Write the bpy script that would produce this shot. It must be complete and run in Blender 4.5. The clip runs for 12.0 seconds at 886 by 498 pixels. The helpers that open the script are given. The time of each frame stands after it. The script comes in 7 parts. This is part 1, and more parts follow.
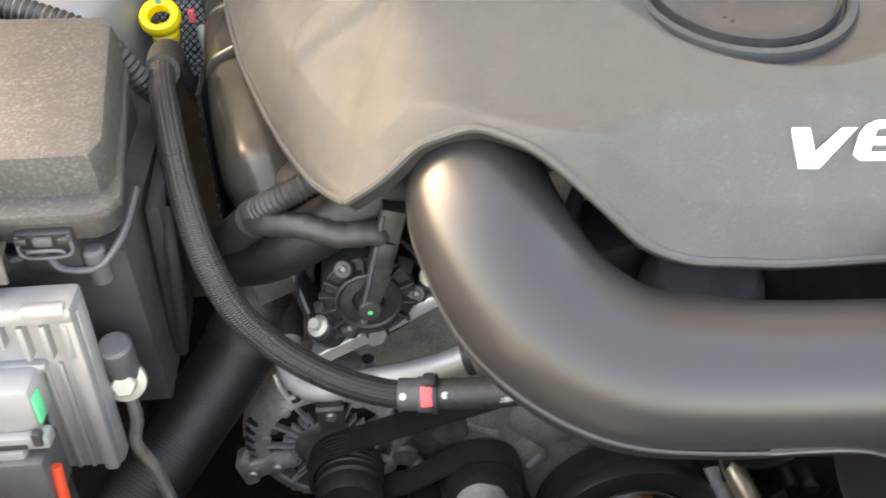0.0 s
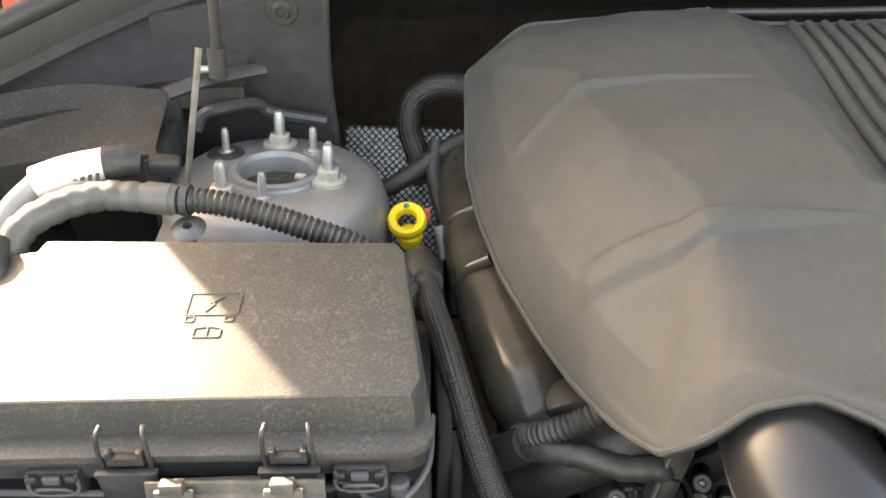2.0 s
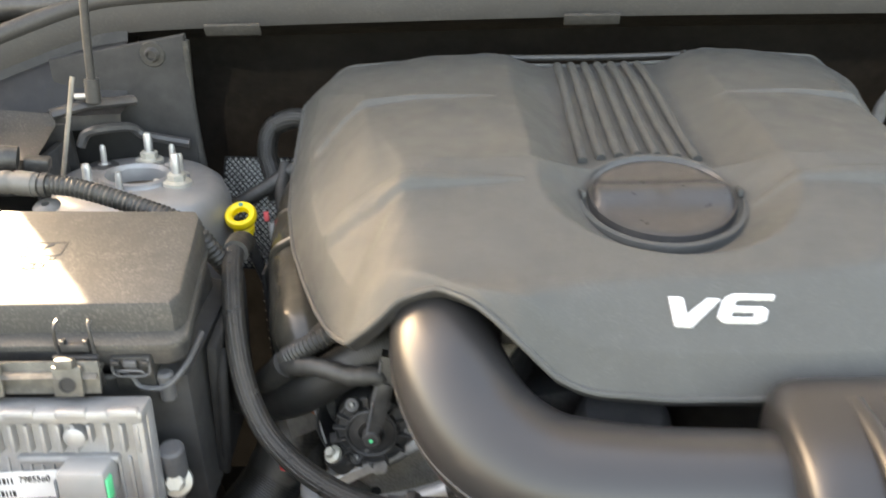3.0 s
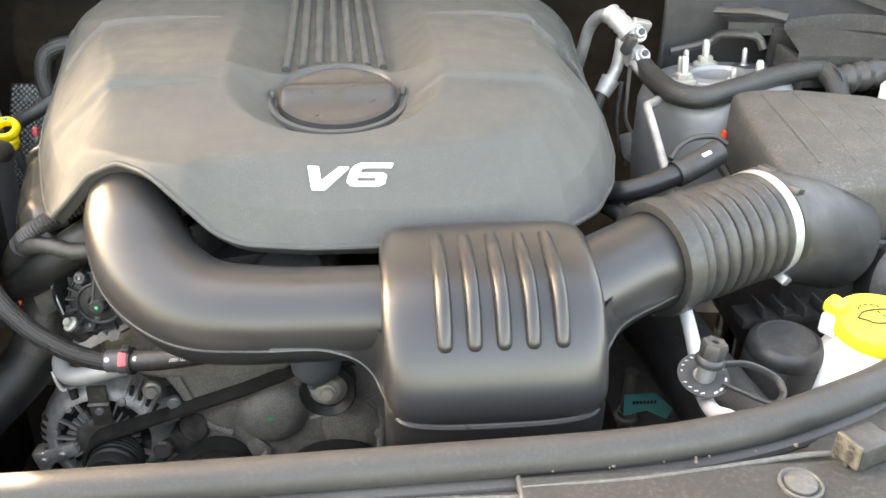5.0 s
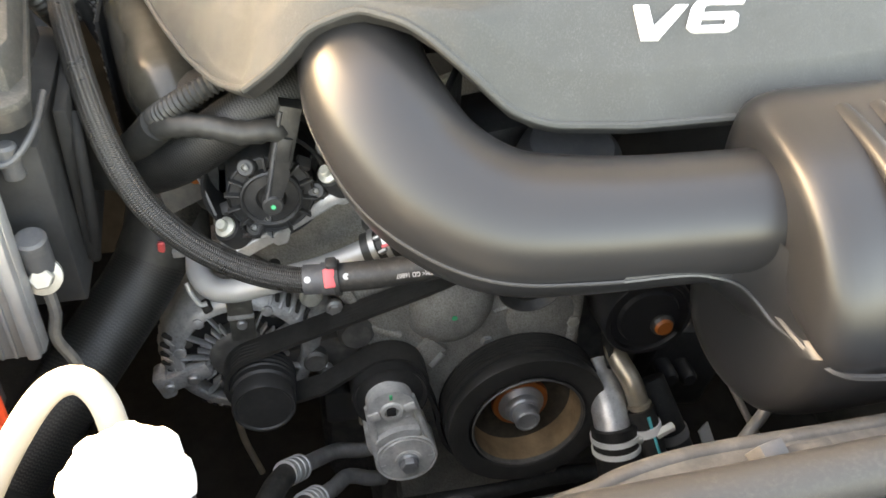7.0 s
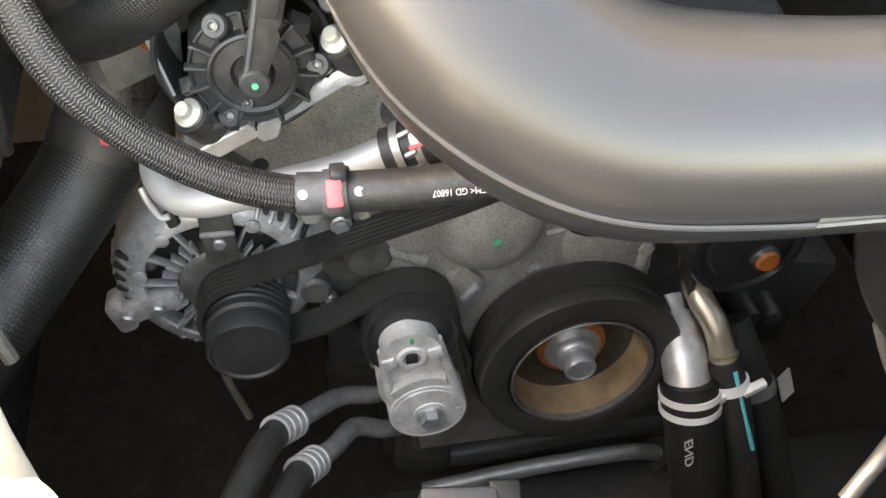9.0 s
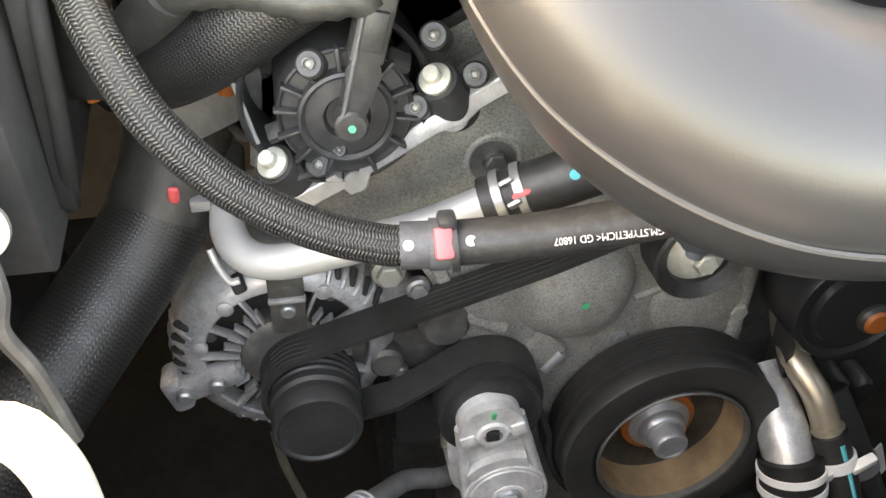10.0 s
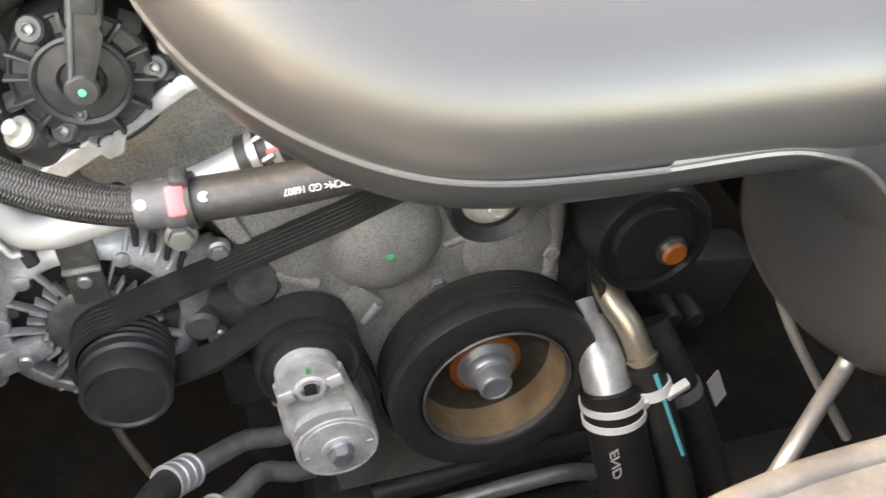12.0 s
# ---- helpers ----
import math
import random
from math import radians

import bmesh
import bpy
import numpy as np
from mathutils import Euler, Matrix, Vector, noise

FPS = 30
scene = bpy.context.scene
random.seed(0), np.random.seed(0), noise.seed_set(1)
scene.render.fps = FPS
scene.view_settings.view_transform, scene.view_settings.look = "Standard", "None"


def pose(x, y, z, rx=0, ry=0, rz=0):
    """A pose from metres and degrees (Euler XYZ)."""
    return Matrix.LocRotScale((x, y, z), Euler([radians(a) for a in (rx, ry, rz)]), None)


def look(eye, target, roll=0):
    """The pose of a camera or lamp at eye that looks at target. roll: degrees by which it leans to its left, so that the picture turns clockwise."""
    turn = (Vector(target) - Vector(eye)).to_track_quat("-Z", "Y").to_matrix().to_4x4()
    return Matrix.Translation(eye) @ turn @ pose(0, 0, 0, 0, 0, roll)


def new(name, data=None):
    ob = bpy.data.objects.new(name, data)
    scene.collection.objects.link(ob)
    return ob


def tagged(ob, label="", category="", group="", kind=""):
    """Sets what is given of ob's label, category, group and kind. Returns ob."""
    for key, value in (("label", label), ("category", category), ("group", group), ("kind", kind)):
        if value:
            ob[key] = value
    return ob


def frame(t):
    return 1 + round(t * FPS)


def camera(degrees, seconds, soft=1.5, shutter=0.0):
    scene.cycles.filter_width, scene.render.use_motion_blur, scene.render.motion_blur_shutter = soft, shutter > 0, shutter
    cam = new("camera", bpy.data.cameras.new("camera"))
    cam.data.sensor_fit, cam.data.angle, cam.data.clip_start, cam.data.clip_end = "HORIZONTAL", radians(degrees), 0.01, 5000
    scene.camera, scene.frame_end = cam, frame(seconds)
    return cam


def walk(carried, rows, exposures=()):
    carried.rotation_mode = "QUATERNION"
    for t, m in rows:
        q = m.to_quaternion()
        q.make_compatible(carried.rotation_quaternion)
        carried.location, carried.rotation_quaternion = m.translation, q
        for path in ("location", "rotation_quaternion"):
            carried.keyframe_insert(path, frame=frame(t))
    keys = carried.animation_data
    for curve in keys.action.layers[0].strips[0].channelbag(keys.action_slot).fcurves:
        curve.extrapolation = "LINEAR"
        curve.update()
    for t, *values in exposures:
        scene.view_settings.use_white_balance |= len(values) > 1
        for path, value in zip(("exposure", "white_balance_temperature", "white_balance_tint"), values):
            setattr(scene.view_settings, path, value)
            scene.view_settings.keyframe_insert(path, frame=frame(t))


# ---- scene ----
cam = camera(53.2, 12.0, shutter=0.22)
PATH = [
    (0, (-0.047, 0.04, 1.437), (0.095, 1.549, 0.132), 0.1),
    (0.3, (-0.102, 0.052, 1.448), (0.036, 1.488, 0.063), -2.1),
    (0.5, (-0.121, 0.045, 1.434), (-0.088, 1.586, 0.16), -2.0),
    (0.6, (-0.142, 0.047, 1.445), (-0.113, 1.615, 0.204), -1.2),
    (1, (-0.172, 0.051, 1.481), (-0.209, 1.681, 0.322), -1.5),
    (1.5, (-0.188, 0.072, 1.493), (-0.219, 1.711, 0.348), -1.4),
    (2, (-0.191, 0.085, 1.51), (-0.201, 1.756, 0.412), -1.1),
    (2.5, (-0.122, 0.014, 1.523), (-0.161, 1.768, 0.561), -3.1),
    (2.8, (-0.037, -0.074, 1.507), (-0.097, 1.723, 0.63), -2.6),
    (3, (0.031, -0.142, 1.501), (-0.02, 1.645, 0.605), -1.5),
    (3.3, (0.117, -0.230, 1.498), (0.038, 1.551, 0.590), -1.8),
    (3.5, (0.155, -0.269, 1.502), (0.087, 1.512, 0.595), -1.9),
    (3.7, (0.176, -0.289, 1.502), (0.129, 1.498, 0.606), -1.9),
    (5.3, (0.248, -0.323, 1.496), (0.405, 1.406, 0.502), 0.4),
    (5.5, (0.249, -0.32, 1.495), (0.396, 1.399, 0.484), 0.4),
    (6, (0.207, -0.287, 1.489), (0.396, 1.396, 0.424), 2.9),
    (6.2, (0.17, -0.25, 1.48), (0.282, 1.41, 0.369), 1.9),
    (6.5, (0.078, -0.181, 1.463), (0.173, 1.426, 0.278), 0.9),
    (7, (-0.048, -0.052, 1.424), (0.292, 1.403, 0.095), 2.4),
    (7.3, (-0.057, -0.006, 1.4), (0.338, 1.344, -0.022), 3.3),
    (7.5, (-0.041, 0.012, 1.375), (0.32, 1.33, -0.086), 2.7),
    (7.6, (-0.037, 0.031, 1.373), (0.304, 1.307, -0.129), 3.2),
    (7.7, (-0.029, 0.029, 1.36), (0.299, 1.309, -0.142), 3.1),
    (9.3, (-0.045, 0.126, 1.275), (0.254, 1.411, -0.228), 4.2),
    (9.5, (-0.056, 0.132, 1.259), (0.243, 1.47, -0.198), 3.2),
    (10, (-0.085, 0.14, 1.242), (0.223, 1.566, -0.126), 2.6),
    (10.5, (-0.092, 0.138, 1.234), (0.201, 1.547, -0.155), 1.7),
    (11, (-0.084, 0.137, 1.228), (0.205, 1.516, -0.191), 1.9),
    (11.2, (-0.073, 0.134, 1.228), (0.199, 1.487, -0.186), 2.1),
    (11.5, (-0.048, 0.125, 1.232), (0.302, 1.468, -0.208), 2.4),
    (12, (0.008, 0.106, 1.246), (0.43, 1.449, -0.174), 2.5),
]
EXPOSURE = [(0, 4.12, 10800, 16), (0.5, 4.12, 11200, 16), (1.5, 3.55, 11200, 17), (2.5, 3.5, 10600, 15), (3.5, 4.1, 10500, 14), (5.5, 4.3, 11000, 14), (6.5, 4.1, 11200, 14), (7.5, 4.4, 11300, 13), (9.3, 4.95, 11900, 15), (12, 5.22, 12000, 16)]
walk(cam, [(t, look(eye, target, roll)) for t, eye, target, roll in PATH], EXPOSURE)
# ---- light ----
SUN_DIR = Vector((1.24, -1.20, -1.0)).normalized()
world = bpy.data.worlds.new("sky")
scene.world = world
world.use_nodes = True
wn = world.node_tree
sky = wn.nodes.new("ShaderNodeTexSky")
sky.sky_type = "NISHITA"
sky.sun_disc = False
sky.sun_elevation = math.asin(-SUN_DIR.z)
sky.sun_rotation = math.atan2(-SUN_DIR.x, -SUN_DIR.y)
sky.dust_density = 3.0
wn.links.new(sky.outputs[0], wn.nodes["Background"].inputs[0])
wn.nodes["Background"].inputs[1].default_value = 0.15
sun_data = bpy.data.lights.new("sun", "SUN")
sun_data.energy, sun_data.angle, sun_data.color = 4.0, radians(0.6), (1.0, 0.97, 0.93)
sun = new("sun", sun_data)
sun.matrix_world = look((0, 0, 4), Vector((0, 0, 4)) + SUN_DIR)


# ---- materials ----
def shader(name, color, rough=0.5, metal=0.0, grain=900.0, bump=0.05, vary=0.25, patch=25.0, dust=0.0,
           dust_color=(0.42, 0.39, 0.33), dust_scale=60.0, rough_vary=0.12, coat=0.0, spec=0.5, islands=0.0, even=0.0):
    m = bpy.data.materials.new(name)
    m.use_nodes = True
    nt = m.node_tree
    N, L = nt.nodes, nt.links
    b = N["Principled BSDF"]
    tc = N.new("ShaderNodeTexCoord")

    def noise_at(scale, detail=4.0, rough_=0.55):
        n = N.new("ShaderNodeTexNoise")
        n.inputs["Scale"].default_value, n.inputs["Detail"].default_value = scale, detail
        n.inputs["Roughness"].default_value = rough_
        L.new(tc.outputs["Object"], n.inputs["Vector"])
        return n.outputs["Fac"]

    def ranged(src, a, b_, lo, hi):
        r = N.new("ShaderNodeMapRange")
        for i, v in enumerate((a, b_, lo, hi)):
            r.inputs[1 + i].default_value = v
        L.new(src, r.inputs[0])
        return r.outputs[0]

    big, fine = noise_at(patch), noise_at(grain, 2.0)
    c = [max(0.0, v) for v in color]
    mix = N.new("ShaderNodeMix")
    mix.data_type = "RGBA"
    mix.inputs[6].default_value = (*[v * (1 - vary) for v in c], 1)
    mix.inputs[7].default_value = (*[min(1, v * (1 + vary)) for v in c], 1)
    L.new(ranged(big, 0.3, 0.7, 0, 1), mix.inputs[0])
    col = mix.outputs[2]
    if islands:
        geo = N.new("ShaderNodeNewGeometry")
        hsv = N.new("ShaderNodeHueSaturation")
        L.new(ranged(geo.outputs["Random Per Island"], 0, 1, 1 - islands, 1 + islands), hsv.inputs["Value"])
        L.new(col, hsv.inputs["Color"])
        col = hsv.outputs[0]
    ro = ranged(noise_at(patch * 3), 0.25, 0.75, max(0.02, rough - rough_vary), min(1, rough + rough_vary))
    if dust:
        d = N.new("ShaderNodeMath")
        d.operation = "MULTIPLY"
        L.new(ranged(noise_at(dust_scale, 3.0 if even else 8.0, 0.7), 0.48 - 0.06 * even, 0.72 - 0.13 * even, 0, 1), d.inputs[0])
        L.new(ranged(noise_at(dust_scale / 9, 3.0), 0.3, 0.65, (0.15 + 0.5 * even) * dust, dust), d.inputs[1])
        mx = N.new("ShaderNodeMix")
        mx.data_type = "RGBA"
        L.new(d.outputs[0], mx.inputs[0])
        L.new(col, mx.inputs[6])
        mx.inputs[7].default_value = (*dust_color, 1)
        col = mx.outputs[2]
    L.new(col, b.inputs["Base Color"])
    L.new(ro, b.inputs["Roughness"])
    b.inputs["Metallic"].default_value = metal
    b.inputs["Coat Weight"].default_value = coat
    b.inputs["Specular IOR Level"].default_value = spec
    if bump:
        bp = N.new("ShaderNodeBump")
        bp.inputs["Strength"].default_value = min(1, bump * 4)
        bp.inputs["Distance"].default_value = 0.0006
        L.new(fine, bp.inputs["Height"])
        L.new(bp.outputs[0], b.inputs["Normal"])
    return m


def woven(name, dark, light, turns=10.0, along=10.0, rough=0.45, depth=0.0012, slant=1.6):
    """Braided sleeve: lengthwise rows of slanting strands, on the tube's own coordinates."""
    m = shader(name, dark, rough, grain=1500, bump=0.02)
    nt = m.node_tree
    N, L = nt.nodes, nt.links
    b = N["Principled BSDF"]
    uv = N.new("ShaderNodeUVMap")
    sep = N.new("ShaderNodeSeparateXYZ")
    L.new(uv.outputs[0], sep.inputs[0])

    def op(kind, a, c):
        n = N.new("ShaderNodeMath")
        n.operation = kind
        for i, v in enumerate((a, c)):
            if v is None:
                continue
            if isinstance(v, (int, float)):
                n.inputs[i].default_value = v
            else:
                L.new(v, n.inputs[i])
        return n.outputs[0]

    row = op("FRACT", op("MULTIPLY", sep.outputs[0], turns), None)
    vee = op("ABSOLUTE", op("SUBTRACT", row, 0.5), None)
    h = op("SINE", op("MULTIPLY", op("ADD", op("MULTIPLY", sep.outputs[1], along), op("MULTIPLY", vee, slant)), 2 * math.pi), None)
    h = op("MULTIPLY", op("ADD", h, 1.0), op("ADD", op("MULTIPLY", op("ABSOLUTE", op("SINE", op("MULTIPLY", row, 2 * math.pi), None), None), 0.5), 0.12))
    ramp = N.new("ShaderNodeMapRange")
    ramp.inputs[1].default_value, ramp.inputs[2].default_value = 0.15, 1.2
    L.new(h, ramp.inputs[0])
    mix = N.new("ShaderNodeMix")
    mix.data_type = "RGBA"
    mix.inputs[6].default_value, mix.inputs[7].default_value = (*[c * 0.35 for c in dark], 1), (*light, 1)
    L.new(ramp.outputs[0], mix.inputs[0])
    L.new(mix.outputs[2], b.inputs["Base Color"])
    bp = N.new("ShaderNodeBump")
    bp.inputs["Strength"].default_value, bp.inputs["Distance"].default_value = 0.9, depth
    L.new(h, bp.inputs["Height"])
    L.new(bp.outputs[0], b.inputs["Normal"])
    return m


COVER = shader("cover_plastic", (0.056, 0.0585, 0.057), 0.50, spec=0.34, grain=2200, bump=0.16, vary=0.05, patch=10, dust=0.13, dust_color=(0.36, 0.365, 0.335), dust_scale=800)
DUCT = shader("duct_plastic", (0.021, 0.021, 0.022), 0.32, grain=900, bump=0.02, vary=0.06, patch=9, rough_vary=0.03)
SEAMEDGE = shader("moulding_seam", (0.045, 0.045, 0.045), 0.35, grain=900, bump=0.02, vary=0.1)
PANEL = shader("weathered_grey_panel", (0.062, 0.062, 0.060), 0.5, grain=1000, bump=0.1, vary=0.12, patch=8, dust=0.22, dust_scale=220)
DIRT = shader("dry_road_dirt", (0.085, 0.076, 0.06), 0.9, grain=500, bump=0.5, vary=0.4, patch=120)
BLACK = shader("black_plastic", (0.029, 0.029, 0.029), 0.45, grain=900, bump=0.06, dust=0.10, dust_scale=150)
DUSTY = shader("dusty_black_plastic", (0.044, 0.043, 0.040), 0.55, grain=1100, bump=0.05, vary=0.1, patch=10, dust=0.26, dust_scale=420)
GREYPLASTIC = shader("grey_plastic", (0.070, 0.072, 0.076), 0.5, grain=1200, bump=0.08, dust=0.12, dust_scale=160)
SHROUD = shader("dusty_grey_shroud", (0.056, 0.0555, 0.054), 0.62, grain=500, bump=0.08, dust=0.13, dust_scale=60)
BROWNP = shader("olive_moulded_plastic", (0.05, 0.045, 0.036), 0.22, grain=700, bump=0.03, dust=0.06, rough_vary=0.05)
RUBBER = shader("black_rubber", (0.027, 0.027, 0.026), 0.5, grain=1000, bump=0.06, dust=0.08, dust_scale=200)
SEAL = shader("weather_seal_rubber", (0.034, 0.0335, 0.033), 0.5, spec=0.35, grain=1200, bump=0.05, vary=0.08, patch=12, dust=0.06, dust_scale=350)
DAMPER = shader("crank_damper_paint", (0.034, 0.033, 0.031), 0.42, spec=0.5, grain=900, bump=0.05, dust=0.12, dust_color=(0.11, 0.10, 0.09), dust_scale=120)
BELT = shader("belt_rubber", (0.030, 0.029, 0.027), 0.55, grain=1500, bump=0.06, dust=0.15, dust_color=(0.12, 0.11, 0.10), dust_scale=200)
TAPE = shader("wrinkled_grey_tape", (0.085, 0.083, 0.078), 0.45, grain=160, bump=0.10, vary=0.25, patch=60)
# serves plain black parts and stands for shade in holes and slots
DARKVOID = shader("matt_black_and_shade", (0.024, 0.024, 0.024), 0.85, grain=500, bump=0.08)
CAST = shader("cast_aluminium", (0.40, 0.385, 0.35), 0.6, 0.35, grain=650, bump=0.16, vary=0.22, patch=30, dust=0.8, dust_color=(0.17, 0.162, 0.145), dust_scale=640, even=0.8)
CASTBRIGHT = shader("bright_cast_aluminium", (0.55, 0.55, 0.54), 0.42, 0.6, grain=600, bump=0.08, vary=0.25, patch=60, dust=0.65, dust_color=(0.15, 0.147, 0.138), dust_scale=480)
TENSCAST = shader("white_cast_aluminium", (0.74, 0.73, 0.70), 0.5, 0.25, grain=520, bump=0.12, vary=0.25, patch=45, dust=0.35, dust_color=(0.20, 0.185, 0.16), dust_scale=260)
ALTCAST = shader("worn_cast_aluminium", (0.46, 0.46, 0.455), 0.45, 0.5, grain=560, bump=0.1, vary=0.3, patch=55, dust=0.75, dust_color=(0.12, 0.118, 0.11), dust_scale=380)
ALUDULL = shader("dull_aluminium_line", (0.36, 0.36, 0.355), 0.48, 0.5, grain=500, bump=0.03, vary=0.2, patch=60, dust=0.3, dust_color=(0.18, 0.175, 0.165), dust_scale=200)
ALUTUBE = shader("aluminium_tube", (0.55, 0.55, 0.54), 0.52, 0.45, grain=500, bump=0.015, vary=0.08)
ECUMETAL = shader("diecast_housing", (0.30, 0.303, 0.306), 0.45, 0.45, grain=600, bump=0.05, vary=0.12, patch=40, dust=0.15)
BRACKET = shader("dull_bare_steel", (0.10, 0.097, 0.088), 0.5, 0.4, grain=600, bump=0.03, vary=0.2, patch=60, dust=0.2)
ZINC = shader("zinc_plated_steel", (0.40, 0.40, 0.39), 0.42, 0.7, grain=600, bump=0.015, vary=0.12, patch=80)
SATINSTEEL = shader("satin_steel", (0.50, 0.51, 0.52), 0.45, 0.7, grain=700, bump=0.02, vary=0.1, patch=80, dust=0.15)
PALEBOLT = shader("pale_passivated_metal", (0.66, 0.64, 0.55), 0.5, 0.35, grain=700, bump=0.02, vary=0.12, patch=120, dust=0.2, dust_scale=300)
BOLTDARK = shader("tarnished_screw", (0.20, 0.195, 0.18), 0.45, 0.6, grain=700, bump=0.03, vary=0.2, patch=150)
BLUEGREY = shader("blue_grey_moulding", (0.13, 0.145, 0.16), 0.5, grain=900, bump=0.03, vary=0.1, dust=0.15)
YELLOWZINC = shader("passivated_bolt", (0.44, 0.43, 0.38), 0.48, 0.45, grain=600, bump=0.02, vary=0.15, patch=90, dust=0.2, dust_scale=300)
BRASSPIPE = shader("bronzed_steel_pipe", (0.52, 0.46, 0.36), 0.42, 0.8, grain=500, bump=0.012, vary=0.15, patch=40)
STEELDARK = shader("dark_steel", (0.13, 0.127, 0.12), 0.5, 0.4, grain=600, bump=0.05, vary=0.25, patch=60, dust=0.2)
PAINT = shader("silver_body_paint", (0.235, 0.238, 0.242), 0.45, 0.4, grain=2500, bump=0.02, vary=0.05, coat=0.1, dust=0.06)
PAINTDARK = shader("dark_grey_primer", (0.036, 0.036, 0.037), 0.42, 0.1, grain=1500, bump=0.04, vary=0.08, dust=0.08)
YELLOW = shader("yellow_plastic", (0.80, 0.58, 0.02), 0.38, grain=900, bump=0.02, vary=0.06)
WASHERCAP = shader("bright_yellow_cap", (0.85, 0.74, 0.06), 0.42, grain=900, bump=0.02, vary=0.05)
WHITEP = shader("white_plastic", (0.80, 0.80, 0.77), 0.4, grain=900, bump=0.02, vary=0.05)
BEIGE = shader("beige_hose", (0.44, 0.41, 0.345), 0.5, grain=900, bump=0.03, vary=0.1)
LIGHTGREY = shader("light_grey_plastic", (0.24, 0.24, 0.235), 0.45, grain=900, bump=0.03, vary=0.08)
LABEL = shader("paper_label", (0.72, 0.72, 0.70), 0.6, grain=900, bump=0.01, vary=0.04)
INK = shader("black_ink", (0.03, 0.03, 0.03), 0.6, grain=900, bump=0.0, vary=0.0)
WHITEINK = shader("white_ink", (0.52, 0.52, 0.51), 0.6, grain=900, bump=0.0, vary=0.0)
RED = shader("red_plastic", (0.68, 0.07, 0.03), 0.45, grain=900, bump=0.02, vary=0.08)
PINK = shader("pink_paint_mark", (0.80, 0.12, 0.13), 0.5, grain=900, bump=0.02, vary=0.08)
ORANGE = shader("orange_plastic", (0.40, 0.11, 0.025), 0.5, grain=700, bump=0.03, vary=0.15)
GREEN = shader("green_paint_mark", (0.02, 0.55, 0.25), 0.5, grain=900, bump=0.02, vary=0.05)
TEAL = shader("teal_tag", (0.03, 0.28, 0.29), 0.5, grain=900, bump=0.02, vary=0.05)
CYAN = shader("cyan_paint_mark", (0.05, 0.55, 0.60), 0.5, grain=900, bump=0.02, vary=0.05)
BROWNDISH = shader("rusty_tan_pulley_web", (0.30, 0.20, 0.115), 0.6, 0.25, grain=500, bump=0.15, vary=0.2, patch=60)
CHROMELETTER = shader("satin_silver_letter", (0.80, 0.80, 0.80), 0.3, 0.25, grain=900, bump=0.01, vary=0.03)
VOID = shader("deepest_matt_black", (0.016, 0.016, 0.016), 0.9, grain=500, bump=0.08, spec=0.3)
DEEPBROWN = shader("dark_brown_steel", (0.055, 0.046, 0.034), 0.7, 0.2, grain=500, bump=0.1, vary=0.4, patch=70)
FOIL = shader("embossed_foil", (0.62, 0.62, 0.60), 0.28, 0.7, grain=600, bump=0.015, vary=0.15, patch=120)
GROUND = shader("asphalt", (0.05, 0.05, 0.05), 0.85, grain=120, bump=0.3, vary=0.3, patch=6)
BRAID = woven("braided_sleeve", (0.024, 0.024, 0.024), (0.092, 0.090, 0.085), 9, 36.0, rough=0.34, depth=0.0007, slant=1.2)
MIDBRAID = woven("braided_hose_sleeve", (0.020, 0.020, 0.020), (0.060, 0.060, 0.057), 16, 44.0, rough=0.4, depth=0.0004, slant=2.0)
CAPP = shader("oil_cap_plastic", (0.0302, 0.0302, 0.0310), 0.36, grain=1500, bump=0.05, vary=0.05, dust=0.05)
FINEBRAID = woven("fine_woven_sleeve", (0.020, 0.020, 0.020), (0.034, 0.034, 0.032), 40, 64, depth=0.0002, slant=1.0)
# unseen bonnet underside, kept pale to bounce light into the bay
BONNETPAD = shader("grey_bonnet_lining", (0.32, 0.32, 0.32), 0.8, grain=300, bump=0.1, vary=0.1)
HOSEWEAVE = woven("woven_rubber_hose", (0.022, 0.022, 0.022), (0.028, 0.028, 0.027), 30, 80.0, 0.5, 0.0001, 1.5)


# ---- building blocks ----
def part(name, bm, material, parent=None, label="", smooth=38.0):
    me = bpy.data.meshes.new(name)
    bmesh.ops.recalc_face_normals(bm, faces=bm.faces)
    bm.to_mesh(me)
    bm.free()
    me.materials.append(material)
    for p in me.polygons:
        p.use_smooth = True
    me.set_sharp_from_angle(angle=radians(smooth))
    ob = new(name, me)
    if parent is not None:
        ob.parent = parent
        ob.matrix_parent_inverse = parent.matrix_basis.inverted()
    if label:
        ob["label"] = label
    return ob


def thing(name, at, label, category, group="", kind=""):
    e = new(name)
    e.empty_display_size = 0.02
    e.matrix_basis = Matrix.Translation(at)
    return tagged(e, label, category, group, kind)


def spline(points, steps=8):
    """Catmull-Rom through the points."""
    p = [Vector(q) for q in points]
    p = [p[0] * 2 - p[1]] + p + [p[-1] * 2 - p[-2]]
    out = []
    for i in range(1, len(p) - 2):
        for k in range(steps):
            t = k / steps
            a, b, c, d = p[i - 1], p[i], p[i + 1], p[i + 2]
            out.append(0.5 * (2 * b + (c - a) * t + (2 * a - 5 * b + 4 * c - d) * t * t + (3 * b - a - 3 * c + d) * t ** 3))
    out.append(p[-2])
    return out


